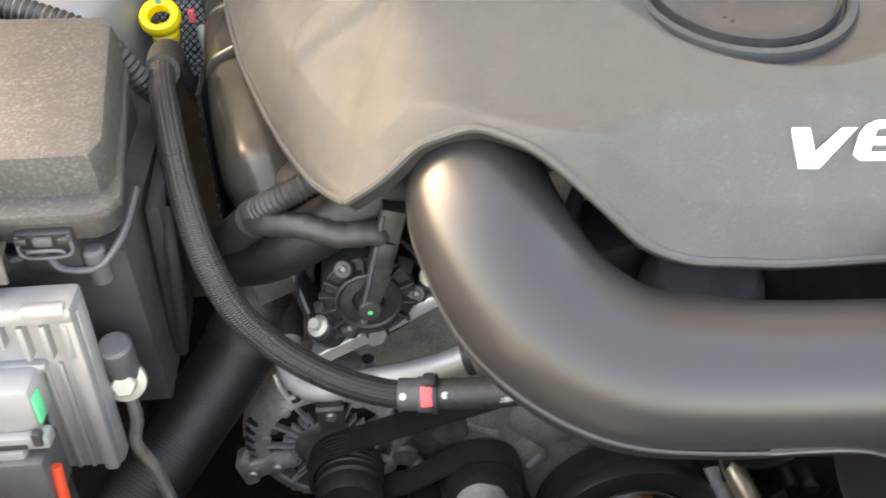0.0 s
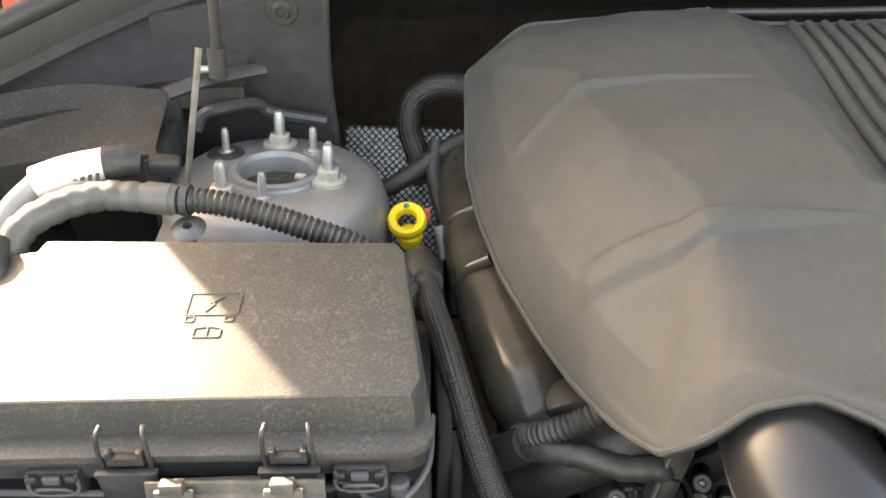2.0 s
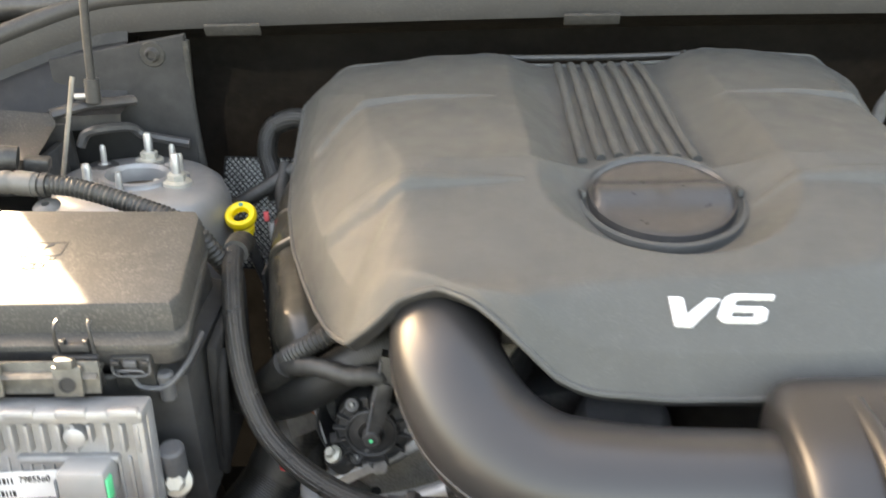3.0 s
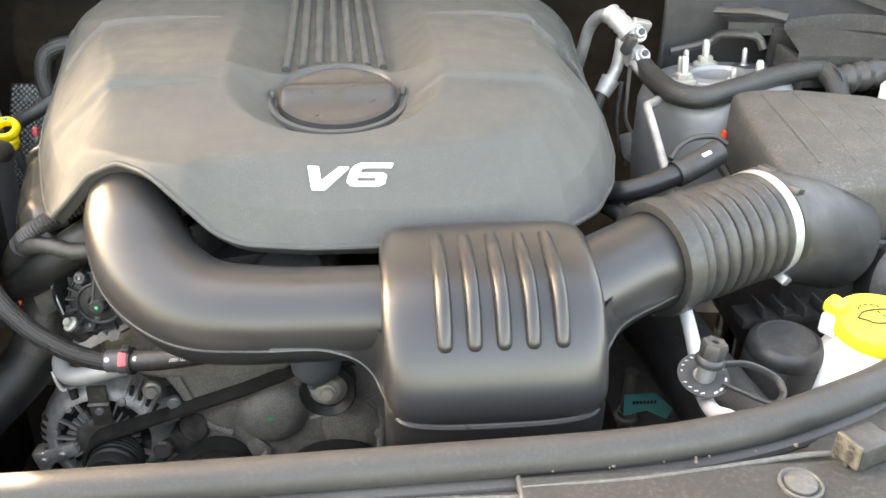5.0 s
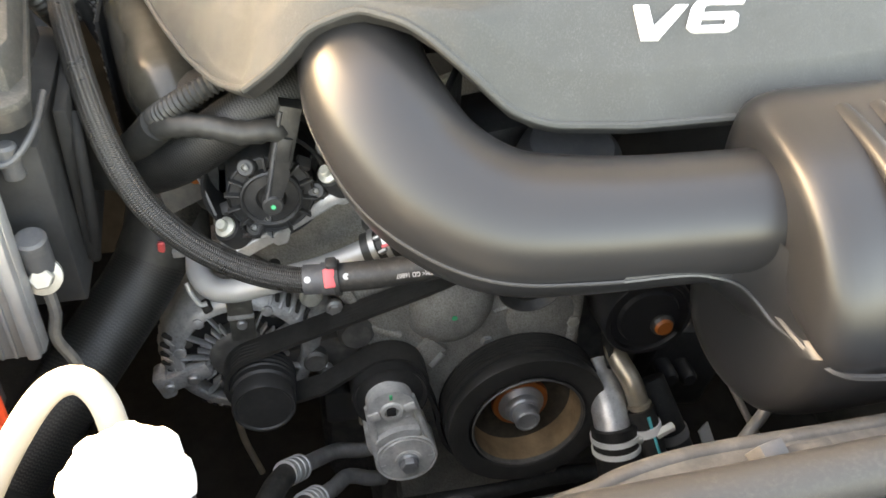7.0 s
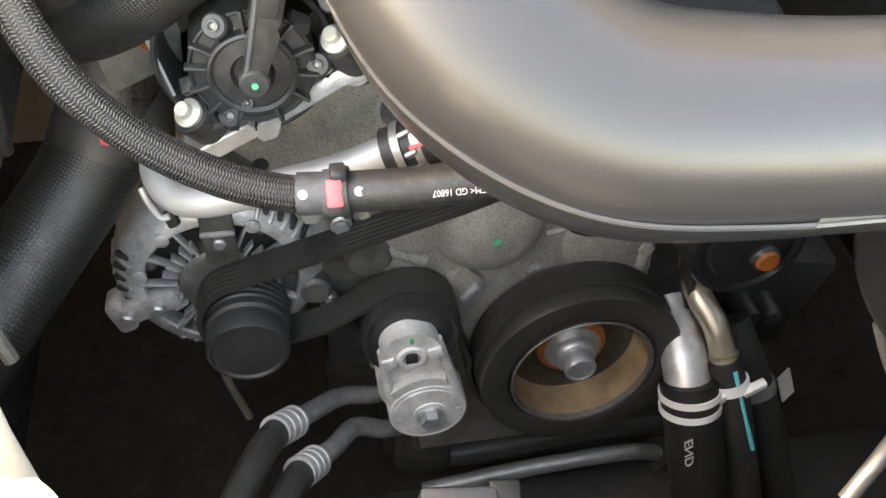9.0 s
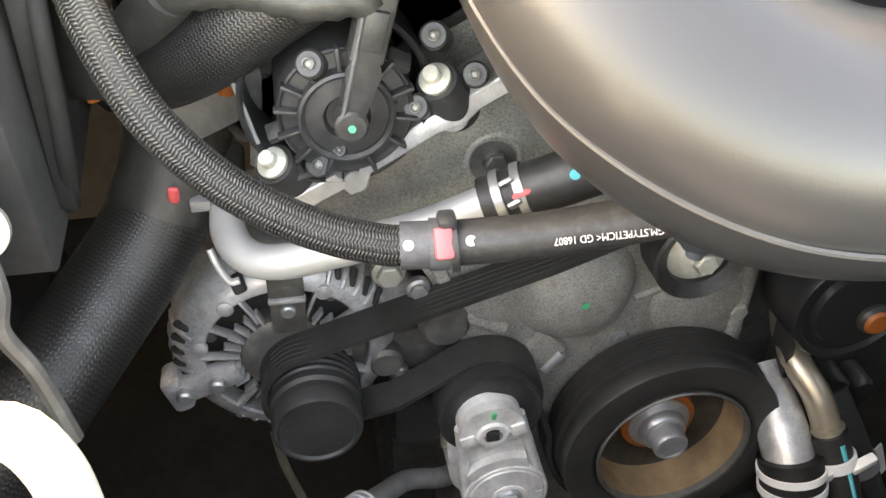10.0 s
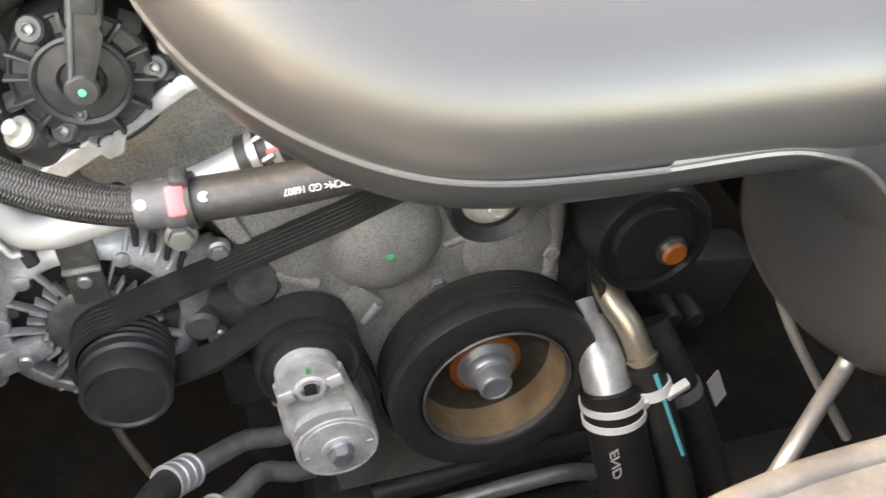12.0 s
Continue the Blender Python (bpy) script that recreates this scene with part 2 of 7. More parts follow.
def resample(pts, step):
    s = [0.0]
    for a, b in zip(pts, pts[1:]):
        s.append(s[-1] + (b - a).length)
    n = max(2, int(s[-1] / step) + 1)
    out, j = [], 0
    for i in range(n):
        q = s[-1] * i / (n - 1)
        while j < len(s) - 2 and s[j + 1] < q:
            j += 1
        f = (q - s[j]) / max(1e-9, s[j + 1] - s[j])
        out.append(pts[j].lerp(pts[j + 1], f))
    return out, s[-1]


def sweep(points, radius, segs=16, steps=8, bm=None, cap=True, wave=None, step=None, flat=1.0, wide=None):
    """A tube along the points. wave(s) scales the radius at length s; flat squashes it; wide turns it into a strip of that half width along Y."""
    bm = bm or bmesh.new()
    uvl = bm.loops.layers.uv.verify()
    path = spline(points, steps) if len(points) > 2 else [Vector(q) for q in points]
    path, total = resample(path, step or max(radius * 0.5, 0.002))
    n = len(path)
    tang = [(path[min(i + 1, n - 1)] - path[max(i - 1, 0)]).normalized() for i in range(n)]
    ref = Vector((0, 0, 1)) if abs(tang[0].z) < 0.9 else Vector((1, 0, 0))
    u = tang[0].cross(ref).normalized()
    rings, run = [], 0.0
    for i, (p, t) in enumerate(zip(path, tang)):
        if i:
            run += (p - path[i - 1]).length
        u = (u - t * u.dot(t)).normalized()
        v = t.cross(u)
        r = radius * (wave(run) if wave else 1.0)
        ring = []
        for k in range(segs):
            a = 2 * math.pi * k / segs
            ring.append(bm.verts.new(p + u * (r * math.cos(a)) + v * (r * flat * math.sin(a))))
        rings.append((ring, run))
    circ = 2 * math.pi * radius
    for (ra, sa), (rb, sb) in zip(rings, rings[1:]):
        for k in range(segs):
            f = bm.faces.new((ra[k], ra[(k + 1) % segs], rb[(k + 1) % segs], rb[k]))
            for lp, (uu, vv) in zip(f.loops, ((k, sa), (k + 1, sa), (k + 1, sb), (k, sb))):
                lp[uvl].uv = (uu / segs, vv / circ)
    if cap:
        bm.faces.new(rings[0][0])
        bm.faces.new(rings[-1][0])
    return bm


def axes(axis):
    a = Vector(axis).normalized()
    ref = Vector((0, 0, 1)) if abs(a.z) < 0.9 else Vector((1, 0, 0))
    u = a.cross(ref).normalized()
    return a, u, a.cross(u)


def lathe(profile, at, axis=(0, 0, 1), segs=40, bm=None, arc=None):
    """Turns (radius, height) pairs round the axis."""
    bm = bm or bmesh.new()
    at = Vector(at)
    a, u, v = axes(axis)
    rings = []
    for r, h in profile:
        if r < 1e-6:
            rings.append([bm.verts.new(at + a * h)])
        else:
            rings.append([bm.verts.new(at + a * h + (u * math.cos(2 * math.pi * k / segs) + v * math.sin(2 * math.pi * k / segs)) * r) for k in range(segs)])
    for p, q in zip(rings, rings[1:]):
        for k in range(segs):
            j = (k + 1) % segs
            if len(p) == 1 and len(q) == 1:
                continue
            if len(p) == 1:
                bm.faces.new((p[0], q[k], q[j]))
            elif len(q) == 1:
                bm.faces.new((p[k], p[j], q[0]))
            else:
                bm.faces.new((p[k], p[j], q[j], q[k]))
    return bm


def box(at, size, bevel=0.003, turn=None, bm=None, segs=2):
    """A bevelled block, centred, turned by a 3x3 or 4x4 matrix."""
    bm = bm or bmesh.new()
    m = Matrix.Translation(at) @ (turn.to_4x4() if turn is not None else Matrix()) @ Matrix.Diagonal((*size, 1))
    r = bmesh.ops.create_cube(bm, size=1.0, matrix=m)
    if bevel > 0:
        es = {e for v in r["verts"] for e in v.link_edges}
        bmesh.ops.bevel(bm, geom=list(es), offset=bevel, segments=segs, profile=0.5, affect="EDGES", clamp_overlap=True)
    return bm


def rot(rx=0, ry=0, rz=0):
    return Euler([radians(a) for a in (rx, ry, rz)]).to_matrix()


def prism(poly, at, u, v, depth, bevel=0.0, bm=None, segs=2):
    """A polygon in the u, v plane at a place, thick along u x v."""
    bm = bm or bmesh.new()
    at, u, v = Vector(at), Vector(u).normalized(), Vector(v).normalized()
    n = u.cross(v)
    lo = [bm.verts.new(at + u * p[0] + v * p[1]) for p in poly]
    hi = [bm.verts.new(at + u * p[0] + v * p[1] + n * depth) for p in poly]
    k = len(poly)
    faces = [bm.faces.new(lo[::-1]), bm.faces.new(hi)]
    for i in range(k):
        faces.append(bm.faces.new((lo[i], lo[(i + 1) % k], hi[(i + 1) % k], hi[i])))
    if bevel > 0:
        es = [e for e in faces[1].edges]
        bmesh.ops.bevel(bm, geom=es, offset=bevel, segments=segs, profile=0.5, affect="EDGES", clamp_overlap=True)
    return bm


def rounded(w, h, r, n=5):
    """Outline of a rounded rectangle."""
    out = []
    for cx, cy, a0 in ((w / 2 - r, h / 2 - r, 0), (-w / 2 + r, h / 2 - r, 90), (-w / 2 + r, -h / 2 + r, 180), (w / 2 - r, -h / 2 + r, 270)):
        for k in range(n + 1):
            a = radians(a0 + 90 * k / n)
            out.append((cx + r * math.cos(a), cy + r * math.sin(a)))
    return out


def hexbolt(at, axis, r=0.008, h=0.007, flange=1.45, bm=None):
    """A flanged hexagon head."""
    bm = bm or bmesh.new()
    lathe([(0, -0.004), (r * flange, -0.004), (r * flange, 0.0015), (r * 1.05, 0.003), (r * 0.95, 0.003)], at, axis, 24, bm)
    lathe([(r * 1.0, 0.002), (r * 1.0, h - 0.001), (r * 0.86, h), (0, h)], at, axis, 6, bm)
    return bm


def nut_stud(parent, at, axis, r=0.008, stud=0.034, thin=False):
    """A threaded stud with its flange nut."""
    bm = lathe([(0, -0.01), (r * 0.62, -0.01), (r * 0.62, stud - 0.004), (r * 0.4, stud), (0, stud)], at, axis, 14)
    part("stud", bm, ZINC, parent)
    if not thin:
        part("nut", hexbolt(at, axis, r * 1.25, 0.011, 1.55), YELLOWZINC, parent)
    else:
        part("nut", hexbolt(at, axis, r * 0.95, 0.004, 1.7), ZINC, parent)


def band(at, axis, r, width, thick=0.0015, segs=40):
    return lathe([(r, -width / 2), (r + thick, -width / 2), (r + thick, width / 2), (r, width / 2), (r, -width / 2)], at, axis, segs)


def lettering(name, text, size, at, u, v, material, parent, stretch=1.0, shear=0.0, thick=0.0004, drape=None):
    """Letters from the built-in font, in the u, v plane; drape moves each place onto a surface."""
    cu = bpy.data.curves.new(name, "FONT")
    cu.body, cu.size, cu.extrude, cu.shear, cu.resolution_u = text, size, thick, shear, 4
    tmp = bpy.data.objects.new(name, cu)
    me = bpy.data.meshes.new_from_object(tmp)
    bpy.data.objects.remove(tmp)
    at, u, v = Vector(at), Vector(u).normalized(), Vector(v).normalized()
    n = u.cross(v)
    for q in me.vertices:
        c = q.co
        w = at + u * (c.x * stretch) + v * c.y + n * c.z
        q.co = drape(w, c.z) if drape else w
    bm = bmesh.new()
    bm.from_mesh(me)
    bpy.data.meshes.remove(me)
    return part(name, bm, material, parent, smooth=30)


# ---- the setting: ground, bay walls, cowl, front panel, bonnet ----
MID = 0.18                                      # the car's centre line


def sheet(name, rows, material, label, thick=0.004):
    """A pressed panel lofted through rows of points, with thickness."""
    bm = bmesh.new()
    rows = [spline(r, 6) for r in rows]
    grid = [[bm.verts.new(p) for p in r] for r in rows]
    for a, b in zip(grid, grid[1:]):
        for k in range(len(a) - 1):
            bm.faces.new((a[k], a[k + 1], b[k + 1], b[k]))
    bmesh.ops.solidify(bm, geom=bm.faces[:], thickness=thick)
    ob = part(name, bm, material)
    return tagged(ob, label, "car body", kind="structure")


bm = bmesh.new()
bmesh.ops.create_grid(bm, x_segments=4, y_segments=4, size=400, matrix=Matrix.Translation((0, 0, 0.02)))
tagged(part("ground", bm, GROUND), "dark asphalt ground under the parked car", "ground", kind="structure")

# side walls of the bay
for side, nm in ((-1, "wall_left"), (1, "wall_right")):
    def sx(x):
        return MID + side * (MID - x)
    bm = bmesh.new()
    rows = []
    for z, off in ((0.35, 0.0), (0.90, 0.0), (1.04, -0.02), (1.10, -0.06)):
        rows.append([(sx(-0.56 + off), y, z + 0.0 * y) for y in (-0.05, 0.30, 0.62, 0.92, 1.14)])
    rows.append([(sx(-0.60), y, z) for y, z in ((-0.05, 1.10), (0.30, 1.13), (0.62, 1.16), (0.80, 1.18), (1.00, 1.19))])
    rows.append([(sx(-0.72), y, z) for y, z in ((-0.05, 1.14), (0.30, 1.17), (0.62, 1.20), (0.80, 1.22), (1.00, 1.24))])
    sheet(nm, rows, PAINTDARK, "dark grey painted inner wing panel of the engine bay")

# firewall with its insulation and the two brace panels beside it
sheet("firewall", [[(-0.56, 1.13, z), (MID, 1.16, z), (0.92, 1.13, z)] for z in (0.35, 0.8, 1.1)] +
      [[(-0.45, 1.08, 1.22), (MID, 1.10, 1.22), (0.81, 1.08, 1.22)], [(-0.42, 0.97, 1.262), (MID, 0.985, 1.262), (0.78, 0.97, 1.262)]],
      VOID, "matt black insulated firewall behind the engine")
sheet("undertray", [[(-0.60, y, 0.42), (MID, y, 0.40), (0.96, y, 0.42)] for y in (-0.1, 0.5, 1.15)], DARKVOID, "black undertray at the bottom of the engine bay")

for side in (-1, 1):
    bm = bmesh.new()
    x0, x1 = MID + side * 0.655, MID + side * 0.485
    bm = prism([(0, 1.07), (x1 - x0, 1.07), (x1 - x0, 1.262), (0, 1.235)] if side < 0 else [(x1 - x0, 1.07), (0, 1.07), (0, 1.235), (x1 - x0, 1.262)],
               (x0, 0.928, 0), (1, 0, 0), (0, 0, 1), 0.012, 0.003)
    brace = tagged(part("brace_panel", bm, DARKVOID), "dark grey upright brace panel beside the firewall", "body panel", "brace panels", "structure")
    def sx(x):
        return MID + side * (MID - x)
    part("plug_washer", lathe([(0.0, 0.001), (0.0145, 0.001), (0.016, -0.002)], (sx(-0.345), 0.9145, 1.240), (0, -1, 0), 32), RUBBER, brace)
    part("plug", lathe([(0.0, 0.004), (0.004, 0.004), (0.005, 0.008), (0.007, 0.008), (0.008, 0.003), (0.009, 0.002), (0.010, -0.004)], (sx(-0.345), 0.914, 1.240), (0, -1, 0), 28), PAINTDARK, brace)
    part("edge_bead", sweep([(x1, 0.920, 1.08), (x1 + side * 0.004, 0.922, 1.17), (x1, 0.921, 1.255)], 0.0055, 10), RUBBER, brace)
    part("step_flange", sweep([(sx(-0.440), 0.822, 1.196), (sx(-0.409), 0.842, 1.200), (sx(-0.385), 0.866, 1.196), (sx(-0.366), 0.884, 1.193)], 0.011, 10, flat=0.55), PAINTDARK, brace)
    part("low_flange", sweep([(sx(-0.428), 0.852, 1.146), (sx(-0.420), 0.856, 1.160), (sx(-0.403), 0.859, 1.165), (sx(-0.376), 0.883, 1.159), (sx(-0.362), 0.890, 1.146), (sx(-0.31), 0.895, 1.133)], 0.006, 8), PAINTDARK, brace)

# cowl: rubber seal on a channel, clips and the grille behind it
cowl_line = [(-0.78, 0.62, 1.165), (-0.70, 0.77, 1.200), (-0.63, 0.85, 1.225), (-0.566, 0.900, 1.245), (-0.51, 0.930, 1.263), (-0.448, 0.952, 1.281), (-0.384, 0.958, 1.292), (-0.25, 0.952, 1.298), (-0.05, 0.950, 1.301), (MID, 0.952, 1.302)]
cowl_line += [(2 * MID - x, y, z) for x, y, z in cowl_line[-2::-1]]
cowl = thing("cowl_seal", (MID, 0.95, 1.28), "long black rubber weather seal along the cowl edge", "seal", kind="structure")
part("seal_lip", sweep([(x, y, z + 0.008) for x, y, z in cowl_line], 0.0115, 14), SEAL, cowl)
bm = bmesh.new()
prev = None
for p in spline([(x, y - 0.006, z) for x, y, z in cowl_line], 8):
    cur = [bm.verts.new(p + Vector(o)) for o in ((0, 0, 0.006), (0, -0.004, -0.012), (0, 0.000, -0.034), (0, 0.03, -0.036), (0, 0.03, 0.006))]
    if prev:
        for k in range(5):
            bm.faces.new((prev[k], prev[(k + 1) % 5], cur[(k + 1) % 5], cur[k]))
    prev = cur
part("channel", bm, SEAL, cowl)
for x in (-0.241, 0.185, 0.61):
    part("clip", box((x, 0.905 if abs(x - MID) > 0.2 else 0.925, 1.270), (0.066, 0.014, 0.005), 0.001, rot(-68)), RUBBER, cowl)
grille = thing("cowl_grille", (MID, 1.06, 1.30), "dark plastic cowl grille with fine slots below the windscreen", "grille", kind="structure")
part("frame", sweep([(-0.33, 1.02, 1.305), (-0.36, 1.10, 1.315), (-0.2, 1.2, 1.33), (MID, 1.22, 1.335), (0.56, 1.2, 1.33), (0.72, 1.10, 1.315), (0.69, 1.02, 1.305)], 0.012, 10), BLACK, grille)
for i in range(84):
    part("slat", box((-0.34 + i * 0.0126, 1.09, 1.312), (0.003, 0.15, 0.010), 0.0), GREYPLASTIC, grille)
part("backing", box((MID, 1.09, 1.296), (1.08, 0.17, 0.004), 0.0), DARKVOID, grille)
tagged(part("windscreen_base", box((MID, 1.30, 1.36), (1.5, 0.25, 0.02), 0.003, rot(28)), BLACK), "black lower edge of the windscreen", "windscreen", kind="structure")

# plastic cover over each wing top, beyond the seal
for side in (-1, 1):
    def sx(x):
        return MID + side * (MID - x)
    lip = [(x, y, z) for x, y, z in cowl_line[:7]]
    # trim is black rather than grey: its shade is put into the colour
    sheet("wing_trim", [[(sx(x), y + 0.012, z - 0.020) for x, y, z in lip],
                        [(sx(x - 0.012), y + 0.055, z - 0.060) for x, y, z in lip],
                        [(sx(x - 0.020), y + 0.085, z - 0.062) for x, y, z in lip],
                        [(sx(x - 0.030), y + 0.110, z - 0.054) for x, y, z in lip],
                        [(sx(x - 0.060), y + 0.200, z - 0.045) for x, y, z in lip],
                        [(sx(x - 0.120), y + 0.330, z - 0.020) for x, y, z in lip]],
          BLACK, "grey plastic trim on top of the wing")
    # added panel: stops sun slipping under the bonnet onto the wing trim
    tagged(part("sun_stop_panel", box((sx(-0.86), 1.225, 1.20), (0.86, 0.03, 0.40), 0.008), BLACK), "added dark panel closing the gap below the bonnet to keep sun off the trim", "car body", kind="structure")
    hinge = thing("hinge_trim", (sx(-0.58), 1.15, 1.21), "moulded black hinge trim beyond the weather seal", "trim", "hinge trims", "structure")
    part("moulding", sweep([(sx(-0.74), 1.165, 1.225), (sx(-0.66), 1.172, 1.250), (sx(-0.58), 1.165, 1.256), (sx(-0.50), 1.155, 1.262), (sx(-0.455), 1.125, 1.268)], 0.030, 18, flat=0.7), BLACK, hinge)
    part("step", sweep([(sx(-0.76), 1.120, 1.190), (sx(-0.70), 1.128, 1.212), (sx(-0.66), 1.122, 1.214)], 0.018, 14, flat=0.8), GREYPLASTIC, hinge)
    part("plate", box((sx(-0.572), 1.105, 1.215), (0.060, 0.060, 0.020), 0.006, rot(30, 0, 0)), GREYPLASTIC, hinge)
    part("marker_cap", box((sx(-0.662), 1.055, 1.200), (0.030, 0.022, 0.030), 0.006), RED, hinge, "orange-red plastic cap")
    sheet("wing_ledge", [[(sx(-0.443), 0.776, 1.115), (sx(-0.537), 0.783, 1.11), (sx(-0.66), 0.74, 1.11)],
                         [(sx(-0.443), 0.778, 1.158), (sx(-0.537), 0.786, 1.152), (sx(-0.66), 0.745, 1.150)],
                         [(sx(-0.446), 0.784, 1.162), (sx(-0.537), 0.793, 1.157), (sx(-0.66), 0.752, 1.155)],
                         [(sx(-0.450), 0.846, 1.174), (sx(-0.545), 0.842, 1.174), (sx(-0.66), 0.79, 1.172)],
                         [(sx(-0.452), 0.856, 1.186), (sx(-0.55), 0.856, 1.192), (sx(-0.67), 0.80, 1.19)]],
          DUSTY, "dusty black moulded ledge on the inner wing")
    tagged(part("ledge_end", box((sx(-0.4515), 0.816, 1.103), (0.010, 0.078, 0.10), 0.002), DARKVOID), "dark end wall below the moulded ledge", "body panel", kind="structure")
    tagged(part("inner_panel", box((sx(-0.57), 0.872, 1.06), (0.25, 0.012, 0.22), 0.002), DARKVOID), "dark inner panel behind the moulded ledge", "body panel", kind="structure")
    sheet("inner_wing", [[(sx(x), y - 0.002, z - 0.018) for x, y, z in lip],
                         [(sx(x), y - 0.010, z - 0.042) for x, y, z in lip],
                         [(sx(x), y - 0.018, z - 0.046) for x, y, z in lip],
                         [(sx(x), y - 0.030, z - 0.5 * (z - 1.178) - 0.02) for x, y, z in lip],
                         [(sx(x), y - 0.052, 1.176 + 0.1 * (z - 1.26)) for x, y, z in lip],
                         [(sx(x), y - 0.078, 1.174 + 0.1 * (z - 1.26)) for x, y, z in lip],
                         [(sx(x), y - 0.082, 1.160) for x, y, z in lip]],
          PAINTDARK, "smooth dark inner wing panel below the weather seal")

# front cross member: rubber seal, painted panel, closing covers
bar = [(-0.66, 0.30, 1.05), (-0.52, 0.225, 1.055), (-0.36, 0.172, 1.056), (-0.15, 0.150, 1.056), (0.05, 0.150, 1.057), (0.25, 0.155, 1.057), (0.42, 0.162, 1.056), (0.52, 0.178, 1.055), (0.60, 0.205, 1.055), (0.68, 0.245, 1.053), (0.80, 0.33, 1.05), (0.95, 0.45, 1.05)]
front = thing("front_seal", (MID, 0.15, 1.04), "dusty black rubber seal along the front cross member", "seal", kind="structure")
part("seal_tube", sweep(bar, 0.0145, 16), SEAL, front)
part("seal_base", sweep([(x, y - 0.014, z - 0.011) for x, y, z in bar], 0.008, 10, flat=0.7), SEAL, front)


def cover_panel(name, x0, x1, y_back, y_front, z, label):
    ob = thing(name, ((x0 + x1) / 2, (y_back + y_front) / 2, z), label, "panel", "front closing panels", "structure")
    bm = bmesh.new()
    rows = []
    for t, dz in ((0, -0.012), (0.05, 0.0), (0.5, -0.003), (0.9, -0.012), (1, -0.035)):
        y = y_back + (y_front - y_back) * t
        rows.append([bm.verts.new((x0 + (x1 - x0) * i / 12, y, z + dz)) for i in range(13)])
    for a, b in zip(rows, rows[1:]):
        for k in range(12):
            bm.faces.new((a[k], a[k + 1], b[k + 1], b[k]))
    bmesh.ops.solidify(bm, geom=bm.faces[:], thickness=0.003)
    part("panel_skin", bm, PANEL, ob)
    return ob


cover_panel("closing_panel", -0.62, 0.202, 0.143, -0.06, 1.053, "weathered grey plastic closing panel in front of the seal")
pm = cover_panel("closing_panel", 0.2035, 0.3345, 0.143, -0.06, 1.048, "weathered grey plastic closing panel with a white sticker")
pr = cover_panel("closing_panel", 0.336, 0.98, 0.149, -0.06, 1.055, "weathered grey plastic closing panel with a round push button")
part("fold", sweep([(0.204, 0.132, 1.047), (0.27, 0.130, 1.047), (0.334, 0.128, 1.047)], 0.0025, 8), PANEL, pm)
part("white_sticker", box((0.245, 0.090, 1.0485), (0.11, 0.040, 0.001), 0.0, rot(4)), LABEL, pm)
part("side_step", box((0.3355, 0.04, 1.046), (0.003, 0.205, 0.018), 0.001), PANEL, pr)
part("fold", sweep([(0.337, 0.131, 1.0530), (0.42, 0.133, 1.0535), (0.50, 0.141, 1.0540), (0.56, 0.147, 1.0545), (0.66, 0.150, 1.050)], 0.0022, 8), PANEL, pr)
part("push_button", lathe([(0.0155, -0.001), (0.0155, 0.0012), (0.0138, 0.0018), (0.0125, 0.0), (0.0115, -0.0004), (0.0110, 0.0022), (0.0095, 0.0028), (0, 0.003)], (0.531, 0.117, 1.0555), (0, -0.03, 1), 36), PANEL, pr)
rng = random.Random(5)
bm = bmesh.new()
for i in range(46):
    x = rng.uniform(0.05, 0.62)
    y = 0.1435 + 0.004 * rng.random() + max(0, x - 0.45) * 0.12
    lathe([(0, -0.001), (rng.uniform(0.0006, 0.0022), -0.0005), (0.0008, rng.uniform(0.0004, 0.0010)), (0, 0.001)], (x, y, 1.0545), (rng.uniform(-0.3, 0.3), rng.uniform(-0.3, 0.3), 1), 6, bm)
dirt = part("dirt_grains", bm, DIRT)
tagged(dirt, "dry dirt grains caught beside the front seal", "dirt", kind="stuff")
sheet("wing_front_panel", [[(0.56, 0.165, 1.046), (0.66, 0.225, 1.046), (0.78, 0.31, 1.046)], [(0.60, 0.10, 1.05), (0.72, 0.18, 1.055), (0.86, 0.27, 1.055)], [(0.66, 0.0, 1.05), (0.80, 0.10, 1.055), (0.98, 0.2, 1.055)]],
      PANEL, "grey plastic panel at the corner of the front end")
tagged(part("cross_member", box((MID, 0.115, 1.0), (1.5, 0.06, 0.07), 0.01), PAINTDARK), "painted steel cross member under the front seal", "body panel", kind="structure")

# bonnet, held open above the bay
bm = bmesh.new()
rows = []
# unseen outline: sides set the lid's shadow edge, flared foot shades the wing trim
for t, half in ((0.0, 1.42), (0.05, 1.26), (0.14, 1.079), (0.5, 1.061), (0.75, 1.048), (1.0, 1.036)):
    y, z = 1.20 - 0.46 * t, 1.36 + 0.97 * t + 0.02 * math.sin(math.pi * t)
    rows.append([bm.verts.new((MID + u * half, y, z + 0.03 * (1 - u * u))) for u in (-1, -0.9, -0.5, 0, 0.5, 0.9, 1)])
for a, b in zip(rows, rows[1:]):
    for k in range(6):
        bm.faces.new((a[k], a[k + 1], b[k + 1], b[k]))
bmesh.ops.solidify(bm, geom=bm.faces[:], thickness=0.03)
tagged(part("bonnet", bm, BONNETPAD), "car bonnet propped open above the engine", "bonnet", kind="structure")
